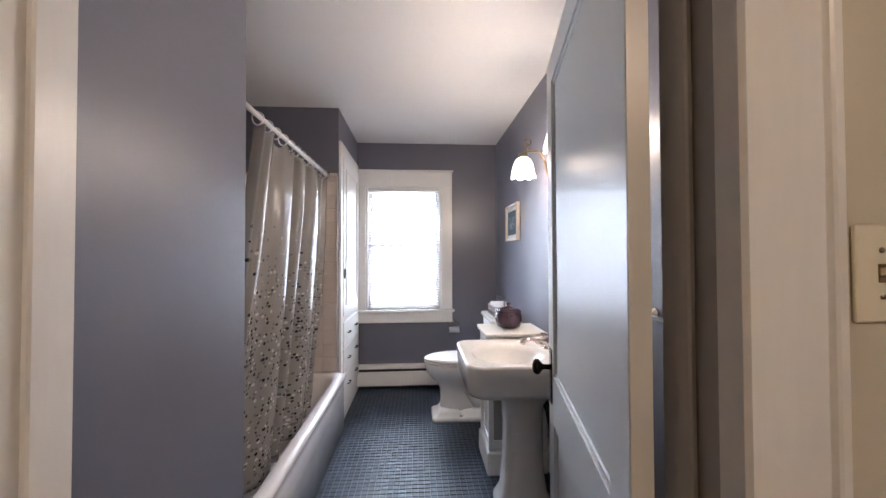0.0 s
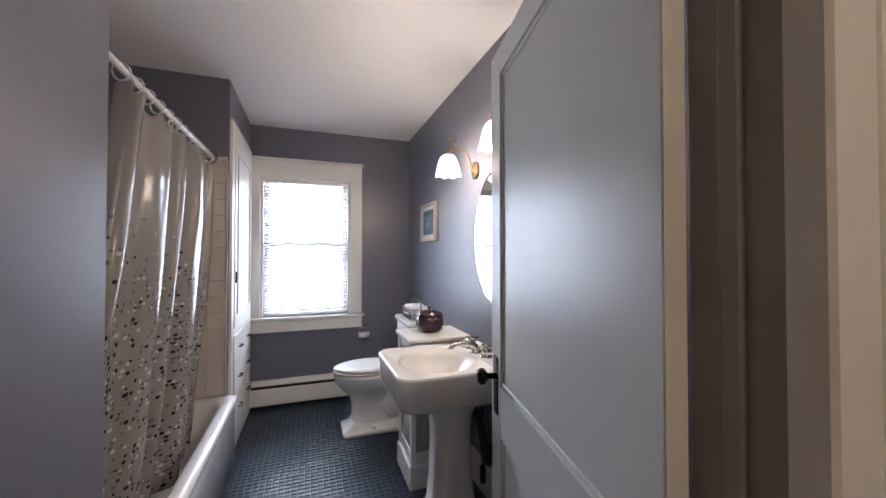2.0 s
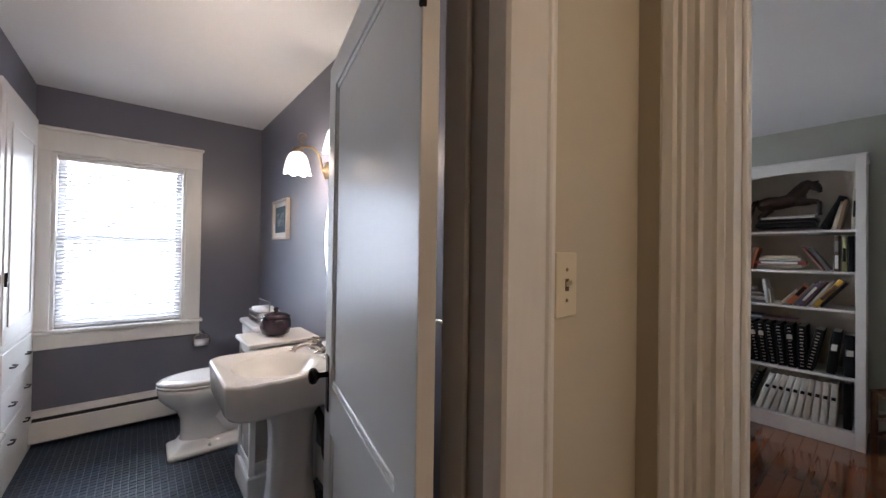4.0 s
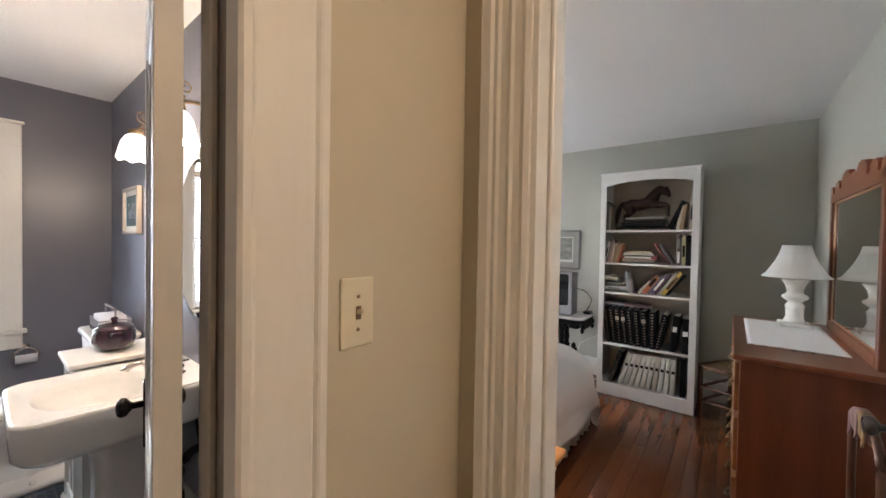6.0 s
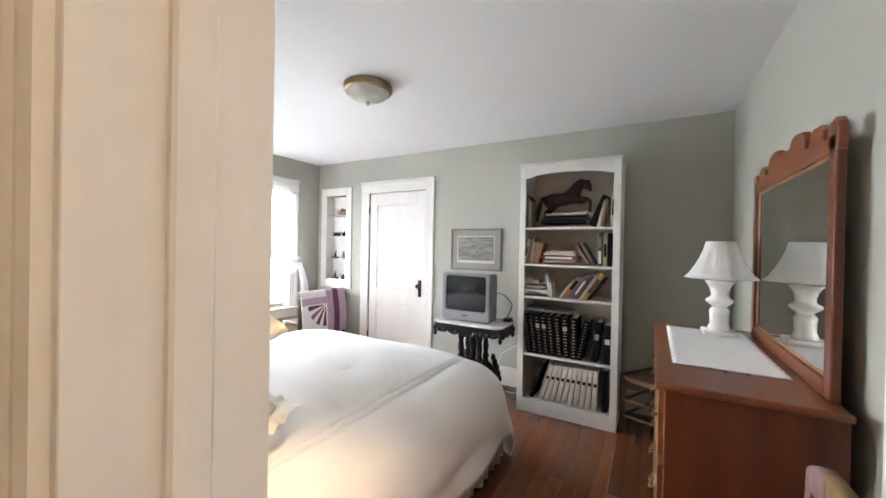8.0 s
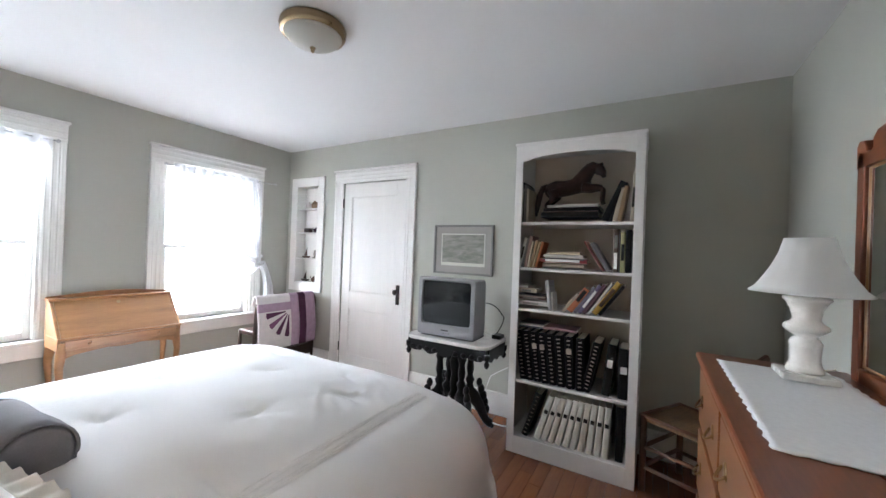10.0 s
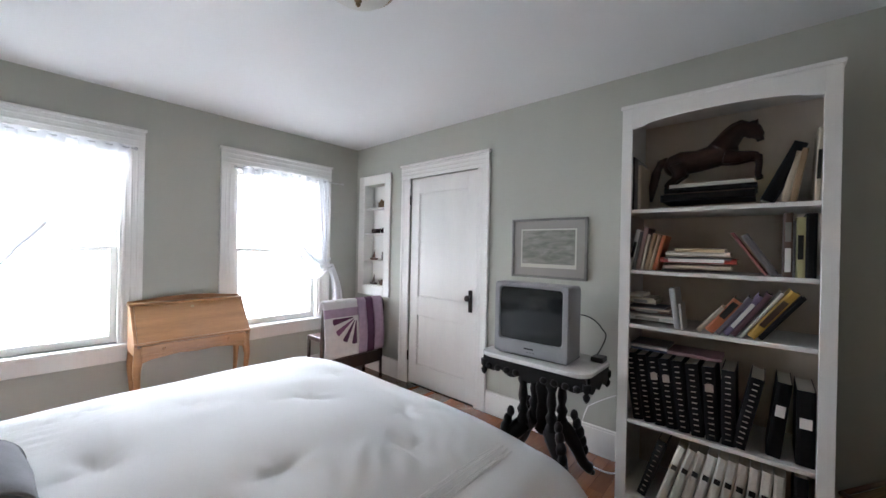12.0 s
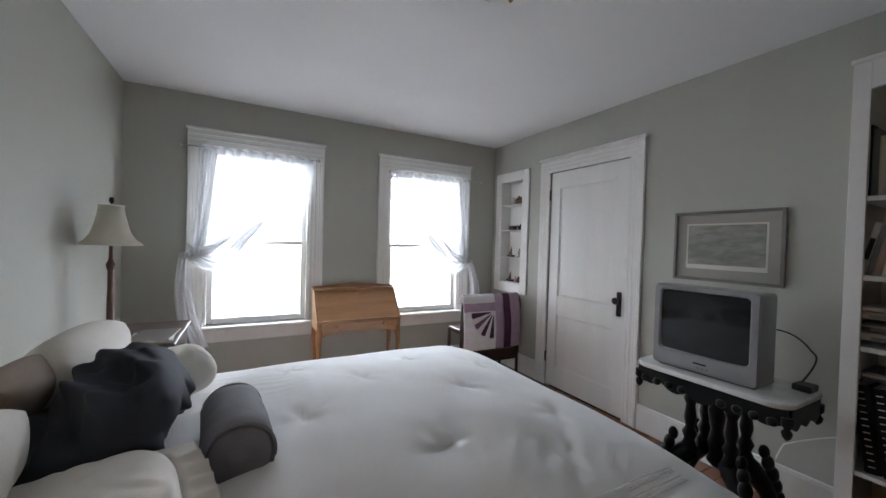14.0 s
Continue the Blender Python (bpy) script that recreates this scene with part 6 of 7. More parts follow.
# ---------- niche ----------
niche = thing("niche_shelf", (6.02, 4.91, 0), "white painted niche frame with three small shelves", "wall shelf")
niche.matrix_world = pose(6.02, 4.91, 0, 0, 0, -90)
niche["kind"] = "structure"
wn2, z0n, z1n = 0.19, 0.89, 2.05
for s in (-1, 1):
    a, b = sorted((s * wn2, s * (wn2 + 0.095)))
    part("stile", B((a, -0.022, z0n - 0.105), (b, -0.001, z1n + 0.105), 0.004), "trim", niche)
    a, b = sorted((s * wn2, s * (wn2 - 0.010)))
    part("lining", B((a, -0.020, z0n), (b, 0.128, z1n), 0.001), "trim", niche)
for a, b in ((z1n, z1n + 0.105), (z0n - 0.105, z0n)):
    part("rail", B((-wn2, -0.022, a), (wn2, -0.001, b), 0.004), "trim", niche)
part("back", B((-wn2 + 0.010, 0.116, z0n), (wn2 - 0.010, 0.128, z1n)), "trim", niche)
for z in (1.785, 1.495, 1.185, 0.900):
    part("shelf", B((-wn2 + 0.010, -0.010, z - 0.014), (wn2 - 0.010, 0.115, z), 0.002), "trim", niche)


def figurine(y, z, kind, material, label):
    bm = bmesh.new()
    if kind == "boat":
        loft(bm, [[(x * 1.0, yy, 0.0) for x, yy in rounded(0.03, 0.10, 0.014, 4)], [(x, yy, 0.022) for x, yy in rounded(0.045, 0.13, 0.02, 4)]], smooth=False)
        prism(bm, [(-0.02, 0.026), (0.035, 0.026), (-0.01, 0.11)], "x", -0.002, 0.002)
        tube(bm, [(0, -0.012, 0.02), (0, -0.012, 0.12)], 0.003, 6)
    elif kind == "cottage":
        box(bm, (-0.03, -0.05, 0), (0.03, 0.05, 0.05), 0.003)
        prism(bm, [(-0.036, 0.051), (0.036, 0.051), (0, 0.085)], "y", -0.055, 0.055)
        box(bm, (-0.008, 0.02, 0.06), (0.008, 0.036, 0.10), 0.001)
    elif kind == "jar":
        lathe(bm, [(0.02, 0), (0.034, 0.012), (0.036, 0.04), (0.02, 0.06), (0.026, 0.068), (0.012, 0.075), (0.014, 0.086), (0.004, 0.094)], 18)
    elif kind == "teapot":
        lathe(bm, [(0.02, 0), (0.034, 0.015), (0.034, 0.035), (0.016, 0.055), (0.008, 0.066)], 18)
        tube(bm, arc((0, 0.03, 0.03), (0, 0.07, 0.05), (0, 0.055, 0.06), 6), 0.005, 6)
        tube(bm, arc((0, -0.03, 0.045), (0, -0.075, 0.04), (0, -0.03, 0.012), 6), 0.004, 6)
    elif kind == "box":
        box(bm, (-0.03, -0.045, 0), (0.03, 0.045, 0.04), 0.004)
        box(bm, (-0.032, -0.047, 0.041), (0.032, 0.047, 0.052), 0.004)
    else:
        lathe(bm, [(0.03, 0), (0.032, 0.006), (0.012, 0.02), (0.018, 0.04), (0.020, 0.058), (0.008, 0.072)], 16)
        ellipsoid(bm, (0, 0, 0.084), (0.013, 0.013, 0.014), 12, 8)
    solid("figurine" if kind not in ("box", "jar", "teapot") else {"box": "trinket_box", "jar": "small_jar", "teapot": "toy_teapot"}[kind], bm, material, label, "ornament", "ornaments in the niche", at=(6.075, y, z))


figurine(4.965, 1.785, "jar", "alabaster", "small white lidded jar on a niche shelf")
figurine(4.84, 1.785, "cottage", "rush", "small straw coloured toy house on a niche shelf")
figurine(4.96, 1.495, "box", "dark_wood", "small dark trinket box on a niche shelf")
figurine(4.82, 1.495, "teapot", "purple_glaze", "tiny dark red teapot on a niche shelf")
figurine(4.985, 1.185, "boat", "walnut", "tiny brown model boat on a niche shelf")
figurine(4.83, 1.185, "statuette", "mount", "tiny grey statuette on a niche shelf")
figurine(4.985, 0.90, "boat", "dark_wood", "tiny dark model boat on a niche shelf")
figurine(4.83, 0.90, "teapot", "walnut", "tiny brown teapot on a niche shelf")

# ---------- dresser with mirror, runner and lamp ----------


def dresser():
    c = thing("dresser", (4.41, 0.84, 0), "cherry wood dresser with six drawers and brass pulls", "dresser")
    x0, x1, y0, y1 = -0.595, 0.595, -0.235, 0.225
    part("top", B((x0 - 0.018, y0 - 0.005, 0.905), (x1 + 0.018, y1 + 0.018, 0.930), 0.008, 2), "cherry", c)
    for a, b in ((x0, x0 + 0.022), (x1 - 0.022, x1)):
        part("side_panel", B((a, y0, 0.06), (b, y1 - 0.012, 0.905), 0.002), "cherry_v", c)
    part("back_panel", B((x0 + 0.022, y0, 0.08), (x1 - 0.022, y0 + 0.01, 0.905)), "cherry", c)
    bm = bmesh.new()
    for z in (0.06, 0.345, 0.625, 0.885):
        box(bm, (x0 + 0.022, y1 - 0.03, z), (x1 - 0.022, y1 - 0.010, z + 0.02), 0.001)
    for x in (x0 + 0.022, -0.012, x1 - 0.046):
        box(bm, (x, y1 - 0.031, 0.08), (x + 0.024, y1 - 0.011, 0.885), 0.001)
    part("face_frame", bm, "cherry", c)
    for k, (a, b) in enumerate(((0.652, 0.878), (0.372, 0.618), (0.087, 0.338))):
        for xa, xb in ((x0 + 0.05, -0.016), (0.016, x1 - 0.05)):
            dr = part("drawer", B((xa, y1 - 0.028, a), (xb, y1 + 0.006, b), 0.004, 2), "cherry_front", c)
            for t in (0.22, 0.78):
                bm = bmesh.new()
                x, z = xa + (xb - xa) * t, (a + b) / 2
                lathe(bm, [(0.026, y1 + 0.006), (0.024, y1 + 0.009), (0.008, y1 + 0.011)], 14, (x, 0, z), "y")
                tube(bm, arc((x - 0.032, y1 + 0.010, z), (x, y1 + 0.048, z - 0.05), (x + 0.032, y1 + 0.010, z), 10), 0.004, 8)
                part("pull", bm, "brass", dr, "aged brass bail pull")
    for x in (x0 + 0.03, x1 - 0.09):
        for y in (y0 + 0.02, y1 - 0.08):
            part("foot", B((x, y, 0), (x + 0.06, y + 0.06, 0.06), 0.008), "cherry", c)


dresser()


def dresser_mirror():
    c = thing("dresser_mirror", (4.40, 0.628, 0.93), "mirror in a scalloped cherry wood frame on the dresser", "mirror")
    w, h, f, t = 0.515, 0.815, 0.055, 0.026
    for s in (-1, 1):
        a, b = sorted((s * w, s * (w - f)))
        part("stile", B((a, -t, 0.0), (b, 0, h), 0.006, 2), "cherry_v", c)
    part("bottom_rail", B((-w + f, -t, 0.0), (w - f, 0, f), 0.006, 2), "cherry", c)
    bm = bmesh.new()
    crest = [(-w - 0.006, h - f), (-w - 0.006, h + 0.030), (-w + 0.012, h + 0.046), (-w + 0.045, h + 0.040), (-w + 0.060, h + 0.022), (-w + 0.068, h + 0.000), (-w + 0.088, h - 0.008), (-w + 0.106, h + 0.002), (-w + 0.108, h + 0.034), (-w + 0.135, h + 0.056), (-w + 0.19, h + 0.060), (-w + 0.222, h + 0.040), (-w + 0.226, h + 0.012), (-w + 0.246, h + 0.002), (-w + 0.268, h + 0.012), (-w + 0.270, h + 0.050), (-w + 0.30, h + 0.080), (-w + 0.37, h + 0.092), (-w + 0.42, h + 0.086), (-w + 0.44, h + 0.060), (-w + 0.47, h + 0.048), (-w + 0.50, h + 0.060)]
    out = crest + [(-x, z) for x, z in reversed(crest)]
    prism(bm, out, "y", -t, -0.001, 0.003)
    part("crest", bm, "cherry", c)
    bm = bmesh.new()
    m = 0.012
    for lo, hi in (((-w + f, f), (-w + f + m, h - f)), ((w - f - m, f), (w - f, h - f)), ((-w + f + m, f), (w - f - m, f + m)), ((-w + f + m, h - f - m), (w - f - m, h - f))):
        box(bm, (lo[0], -t * 0.6, lo[1]), (hi[0], -0.004, hi[1]), 0.004)
    part("inner_bead", bm, "honey", c, "lighter inner bead")
    part("glass", B((-w + f + 0.002, -0.012, f + 0.002), (w - f - 0.002, -0.008, h - f - 0.002)), "mirror", c, "silvered glass")
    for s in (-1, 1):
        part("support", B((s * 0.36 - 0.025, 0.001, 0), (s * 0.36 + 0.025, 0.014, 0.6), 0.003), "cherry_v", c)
    c.matrix_world = pose(4.40, 0.604, 0.93, 0, 0, 180)


dresser_mirror()

bm = bmesh.new()
nx, ny = 46, 18
g = []
for i in range(nx + 1):
    row = []
    for j in range(ny + 1):
        u, v = i / nx, j / ny
        ex = 0.004 * math.sin(v * 40) * (1 if i in (0, nx) else 0)
        ey = 0.004 * math.sin(u * 90) * (1 if j in (0, ny) else 0)
        row.append(bm.verts.new((4.075 + 0.82 * u + ex, 0.665 + 0.355 * v + ey, 0.9335 + 0.0012 * noise.noise((u * 8, v * 4, 1)))))
    g.append(row)
for i in range(nx):
    for j in range(ny):
        bm.faces.new((g[i][j], g[i + 1][j], g[i + 1][j + 1], g[i][j + 1])).smooth = True
ob = solid("dresser_runner", bm, "lace", "white woven runner with scalloped edges on the dresser", "runner")
thicken(ob, 0.003)


def alabaster_lamp():
    c = thing("table_lamp", (4.79, 0.785, 0.937), "carved white alabaster lamp with a white bell shade, unlit", "table lamp")
    part("base", B((-0.075, -0.075, 0), (0.075, 0.075, 0.022), 0.006, 2), "alabaster", c)
    bm = bmesh.new()
    lathe(bm, [(0.05, 0.022), (0.052, 0.03), (0.046, 0.045), (0.041, 0.06), (0.043, 0.11), (0.046, 0.125), (0.036, 0.14), (0.030, 0.148), (0.052, 0.165), (0.062, 0.175), (0.060, 0.188), (0.044, 0.197), (0.038, 0.21), (0.044, 0.245), (0.056, 0.268), (0.066, 0.278), (0.064, 0.285), (0.03, 0.29)], 28)
    part("body", bm, "alabaster", c)
    bm = bmesh.new()
    n = 48
    prof = [(0.160, 0.300), (0.140, 0.318), (0.120, 0.350), (0.096, 0.395), (0.076, 0.445), (0.064, 0.495)]
    loft(bm, [[(r * (1 + 0.018 * abs(math.sin(6 * a))) * math.cos(a), r * (1 + 0.018 * abs(math.sin(6 * a))) * math.sin(a), z + 0.006 * abs(math.sin(6 * a)) * (r > 0.18)) for a in (2 * math.pi * k / n for k in range(n))] for r, z in prof], cap=False)
    thicken(part("shade", bm, "shade_white", c, "white panelled bell shade"), 0.003)
    bm = bmesh.new()
    lathe(bm, [(0.006, 0.29), (0.006, 0.44), (0.016, 0.45), (0.016, 0.46), (0.004, 0.465)], 10)
    part("stem", bm, "brass", c)
    bm = bmesh.new()
    tube(bm, arc((0.07, -0.02, 0.006), (0.12, -0.02, 0.004), (0.14, -0.06, 0.004), 5) + arc((0.15, -0.08, 0.004), (0.16, -0.13, 0.004), (0.20, -0.14, 0.004), 5), 0.003, 6)
    part("cord", bm, "ivory", c)


alabaster_lamp()

# ---------- chairs ----------


def rush_chair():
    c = thing("rush_chair", (5.63, 1.02, FLOOR), "dark wooden side chair with a woven rush seat beside the bookcase", "chair", turn=-32)
    bm = bmesh.new()
    prism(bm, [(-0.20, 0.20), (0.20, 0.20), (0.175, -0.19), (-0.175, -0.19)], "z", 0.415, 0.445, 0.008)
    part("seat", bm, "rush", c, "woven rush seat")
    for s in (-1, 1):
        bm = bmesh.new()
        tube(bm, [(s * 0.195, 0.19, 0), (s * 0.195, 0.19, 0.20), (s * 0.195, 0.19, 0.45)], 0.019, 10)
        part("leg", bm, "walnut", c)
        bm = bmesh.new()
        tube(bm, [(s * 0.17, -0.19, 0), (s * 0.17, -0.18, 0.43), (s * 0.18, -0.21, 0.62), (s * 0.19, -0.255, 0.86)], 0.017, 10)
        part("back_post", bm, "walnut", c)
    for z, w in ((0.14, 0.012), (0.26, 0.012)):
        for a, b in (((-0.195, 0.19), (0.195, 0.19)), ((-0.195, 0.19), (-0.17, -0.19)), ((0.195, 0.19), (0.17, -0.19))):
            bm = bmesh.new()
            tube(bm, [(*a, z), (*b, z + 0.02)], w, 8)
            part("stretcher", bm, "walnut", c)
    bm = bmesh.new()
    for s in (-1, 1):
        tube(bm, [(s * 0.20, 0.205, 0.448), (s * 0.175, -0.18, 0.448)], 0.010, 8)
    tube(bm, [(-0.20, 0.205, 0.448), (0.20, 0.205, 0.448)], 0.010, 8)
    part("seat_rail", bm, "walnut", c)
    for z0, z1, y in ((0.80, 0.885, -0.247), (0.64, 0.69, -0.222)):
        bm = bmesh.new()
        out = [(-0.205, z0), (-0.215, z1 - 0.01), (-0.19, z1 + 0.008), (-0.10, z1 - 0.012), (0, z1 + 0.006), (0.10, z1 - 0.012), (0.19, z1 + 0.008), (0.215, z1 - 0.01), (0.205, z0), (0, z0 + 0.012)]
        prism(bm, out if z0 > 0.7 else [(a * 0.87, b) for a, b in out], "y", y - 0.010, y + 0.010, 0.003)
        part("back_slat", bm, "walnut", c)


rush_chair()


def hoop_chair():
    """A small bentwood chair whose hooped back shows, with two cloths hung over it."""
    c = thing("bentwood_chair", (3.475, 0.735, 0), "small dark bentwood chair with pink and straw cloths on its hoop", "chair")
    bm = bmesh.new()
    tube(bm, [(-0.16, 0, 0.44), (-0.168, 0, 0.66)] + arc((-0.168, 0, 0.72), (-0.165, 0, 0.848), (0, 0, 0.862), 12) + arc((0, 0, 0.862), (0.165, 0, 0.848), (0.168, 0, 0.72), 12)[1:] + [(0.168, 0, 0.66), (0.16, 0, 0.44)], 0.012, 10)
    part("back_hoop", bm, "walnut", c, "dark bent hoop")
    bm = bmesh.new()
    prism(bm, rounded(0.36, 0.26, 0.09, 6), "z", 0.42, 0.445, 0.006)
    part("seat", bm, "dark_wood", c)
    for sx in (-1, 1):
        for sy in (-1, 1):
            bm = bmesh.new()
            tube(bm, [(sx * 0.165, sy * 0.11, 0), (sx * 0.145, sy * 0.095, 0.43)], 0.014, 10)
            part("leg", bm, "walnut", c)

    def cloth(name, x0, x1, drop_a, drop_b, material, label, lift):
        bm = bmesh.new()
        g = []
        for i in range(17):
            u = i / 16
            x = x0 + (x1 - x0) * u
            top = 0.874 - 0.9 * max(0, abs(x) - 0.06) ** 1.55 * 2.0 + lift
            row = []
            for j in range(21):
                s = -1 + j / 10
                d = drop_a if s < 0 else drop_b
                hang = max(0.0, abs(s) - 0.12) * d * (1 + 0.25 * math.sin(u * 7 + (2 if s < 0 else 0)))
                y = 0.016 * (1 if s > 0 else -1) * min(1, abs(s) / 0.12) + 0.006 * math.sin(u * 13) * min(1, hang * 8)
                row.append(bm.verts.new((x, y, top - hang)))
            g.append(row)
        for i in range(16):
            for j in range(20):
                bm.faces.new((g[i][j], g[i + 1][j], g[i + 1][j + 1], g[i][j + 1])).smooth = True
        thicken(part(name, bm, material, c, label), 0.004)
    cloth("cloth", 0.02, 0.135, 0.10, 0.09, "pink_cloth", "pink folded cloth", 0.0)
    cloth("ribbon", -0.06, 0.03, 0.10, 0.09, "straw", "straw coloured scarf", 0.003)


hoop_chair()

# ---------- ceiling lamp, switch, hook ----------
cl = thing("ceiling_light", (4.32, 2.86, 2.5), "flush ceiling lamp with a frosted bowl and antique brass ring", "ceiling lamp")
bm = bmesh.new()
lathe(bm, [(0.08, -0.001), (0.165, -0.002), (0.17, -0.018), (0.162, -0.030), (0.168, -0.036), (0.160, -0.050), (0.145, -0.052)], 36, cap=False)
part("ring", bm, "brass", cl, "antique brass ring")
bm = bmesh.new()
lathe(bm, [(0.150, -0.048), (0.140, -0.065), (0.115, -0.085), (0.075, -0.102), (0.03, -0.111), (0.012, -0.112)], 36)
part("bowl", bm, "frost", cl, "frosted white glass bowl")
bm = bmesh.new()
lathe(bm, [(0.014, -0.111), (0.016, -0.117), (0.008, -0.123), (0.011, -0.131), (0.003, -0.141)], 14)
part("finial", bm, "brass", cl)

sw = thing("light_switch", (2.108, 1.63, 1.284), "ivory toggle light switch plate on the hall wall", "light switch")
bm = bmesh.new()
box(bm, (-0.037, -0.007, -0.064), (0.037, 0, 0.064), 0.004, 2)
part("plate", bm, "ivory", sw)
# no recess here: a brown strip on the plate paints the slot's shade
part("slot", B((-0.0055, -0.0085, -0.012), (0.0055, -0.0071, 0.012)), "rush", sw, "brown strip for the toggle slot's shade")
bm = bmesh.new()
prism(bm, [(-0.0072, -0.004), (-0.020, 0.004), (-0.021, 0.010), (-0.0072, 0.006)], "x", -0.0042, 0.0042)
part("toggle", bm, "ivory", sw)
for z in (-0.030, 0.030):
    bm = bmesh.new()
    lathe(bm, [(0.0038, -0.0071), (0.0034, -0.0088), (0.0005, -0.0092)], 12, (0, 0, z), "y")
    part("screw", bm, "brass", sw, "small screw")

bar = thing("towel_bar", (2.343, 1.98, 1.10), "nickel towel bar on the wall behind the door", "towel bar")
for y in (0, 0.45):
    bm = bmesh.new()
    lathe(bm, [(0.024, 0), (0.024, -0.008), (0.010, -0.016), (0.010, -0.055)], 14, (0, y, 0), "x")
    part("post", bm, "chrome", bar)
bm = bmesh.new()
lathe(bm, [(0.009, -0.02), (0.009, 0.47)], 12, (-0.055, 0, 0), "y")
part("rail", bm, "chrome", bar)

# hall ceiling lamp, behind the walker: an unseen fixture added to hold hall_bulb
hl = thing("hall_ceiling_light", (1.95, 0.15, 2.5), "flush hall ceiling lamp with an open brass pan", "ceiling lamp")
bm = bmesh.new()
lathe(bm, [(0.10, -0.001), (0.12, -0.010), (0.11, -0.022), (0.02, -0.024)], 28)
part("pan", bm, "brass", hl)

# ---------- bookcase and books ----------
CX, CD = 5.515, 0.42
CY0, CY1, CH = 1.322, 2.132, 2.118
bc = thing("bookcase", (CX, CY0, 0), "tall white painted bookcase with an arched top rail, full of books", "bookcase")
W = CY1 - CY0
for a, b in ((0, 0.022), (W - 0.022, W)):
    part("side_panel", B((0.018, a, 0), (CD, b, CH - 0.02), 0.001), "shelf", bc)
part("back_panel", B((CD - 0.012, 0.022, 0.06), (CD - 0.002, W - 0.022, CH - 0.02)), "shelf_back", bc, "cream back panel")
part("top_panel", B((-0.006, -0.008, CH - 0.02), (CD, W + 0.008, CH), 0.004), "shelf", bc)
for a, b in ((0, 0.052), (W - 0.052, W)):
    part("front_stile", B((0, a, 0.0), (0.018, b, CH - 0.02), 0.002), "shelf", bc)
bm = bmesh.new()
out = [(0.052, CH - 0.02), (0.052, 1.985)]
for k in range(25):
    u = k / 24
    y = 0.10 + (W - 0.20) * u
    out.append((y, 1.995 + 0.030 * math.sin(math.pi * u) ** 0.55))
out += [(W - 0.052, 1.985), (W - 0.052, CH - 0.02)]
prism(bm, out, "x", 0.0, 0.018)
part("arched_rail", bm, "shelf", bc)
part("plinth", B((0.0, 0.052, 0.0), (0.018, W - 0.052, 0.062), 0.002), "shelf", bc)
SHELVES = [0.062, 0.452, 0.957, 1.242, 1.562]
for z in SHELVES:
    part("shelf", B((0.014, 0.022, z - 0.020), (CD - 0.012, W - 0.022, z), 0.002), "shelf", bc)

BOOKMATS = {}


def cover(color, rough=0.5):
    key = (color, rough)
    if key not in BOOKMATS:
        BOOKMATS[key] = m = mat("book_cover", color, rough, vary=0.10, scale=12, bump=0.08, fine=220)
        if max(color) < 0.02:
            m.node_tree.nodes["Principled BSDF"].inputs["Specular IOR Level"].default_value = 0.15
    return BOOKMATS[key]


def book(at, t, h, d, color, label, lean=0.0, flat=False, bars=(), group="books in the bookcase", turn=0.0, rough=0.5, ribs=0, rib_mat="gilt"):
    """A book with its spine towards -x. t: thickness, h: height, d: depth. lean: degrees to the south about its foot."""
    c = new("book")
    c.empty_display_size = 0.03
    if flat:
        c.matrix_world = pose(*at, 0, 0, turn) @ Matrix.Rotation(radians(90), 4, "X") @ Matrix.Translation((0, 0, -h / 2))
    else:
        c.matrix_world = pose(*at, 0, 0, turn) @ Matrix.Rotation(radians(lean), 4, "X")
    tagged(c, label, "book", group)
    m = cover(color, rough)
    bm = bmesh.new()
    k = 0.0025
    prism(bm, [(0.004, 0), (0, t * 0.25), (0, t * 0.75), (0.004, t), (d, t), (d, t - k), (0.006, t - k), (0.006, k), (d, k), (d, 0)], "z", 0, h)
    part("cover", bm, m, c)
    part("page_block", B((0.006, k, 0.004), (d - 0.004, t - k, h - 0.004)), "paper", c, "cream page block")
    for z0, z1, bmname in bars:
        part("title_bar", B((-0.0012, t * 0.18, z0 * h), (0.003, t * 0.82, z1 * h)), bmname, c)
    for q in range(ribs):
        z = h * (0.08 + 0.84 * q / max(1, ribs - 1))
        part("spine_rib", B((-0.0015, t * 0.30, z - 0.0022), (0.004, t * 0.70, z + 0.0022)), rib_mat, c)
    return c


BX = CX + 0.030


def row_of(z, y, specs, group="books in the bookcase"):
    """Books standing side by side from y towards the south; a spec is t, h, d, colour, lean, bars, words."""
    for t, h, d, col, lean, bars, words in specs:
        lean = -lean
        L = radians(lean)
        foot = t / math.cos(L) + 0.001
        y -= foot if lean >= 0 else foot
        zz = z + (t * math.sin(-L) if lean < 0 else 0) + 0.0008
        book((BX, y, zz), t, h, d, col, words, lean, False, bars, group)
    return y


CREAM, TAN, RED, BRN = (0.48, 0.41, 0.31), (0.30, 0.20, 0.11), (0.26, 0.03, 0.03), (0.09, 0.05, 0.035)
BLK, GRY, WHT, YEL = (0.006, 0.006, 0.007), (0.13, 0.125, 0.13), (0.56, 0.54, 0.50), (0.46, 0.28, 0.04)
ORG, LAV, BLU, OLV = (0.42, 0.12, 0.04), (0.12, 0.09, 0.17), (0.05, 0.07, 0.12), (0.16, 0.15, 0.09)
b1 = ((0.25, 0.8, "trim"),)
b2 = ((0.3, 0.7, "ebony"),)

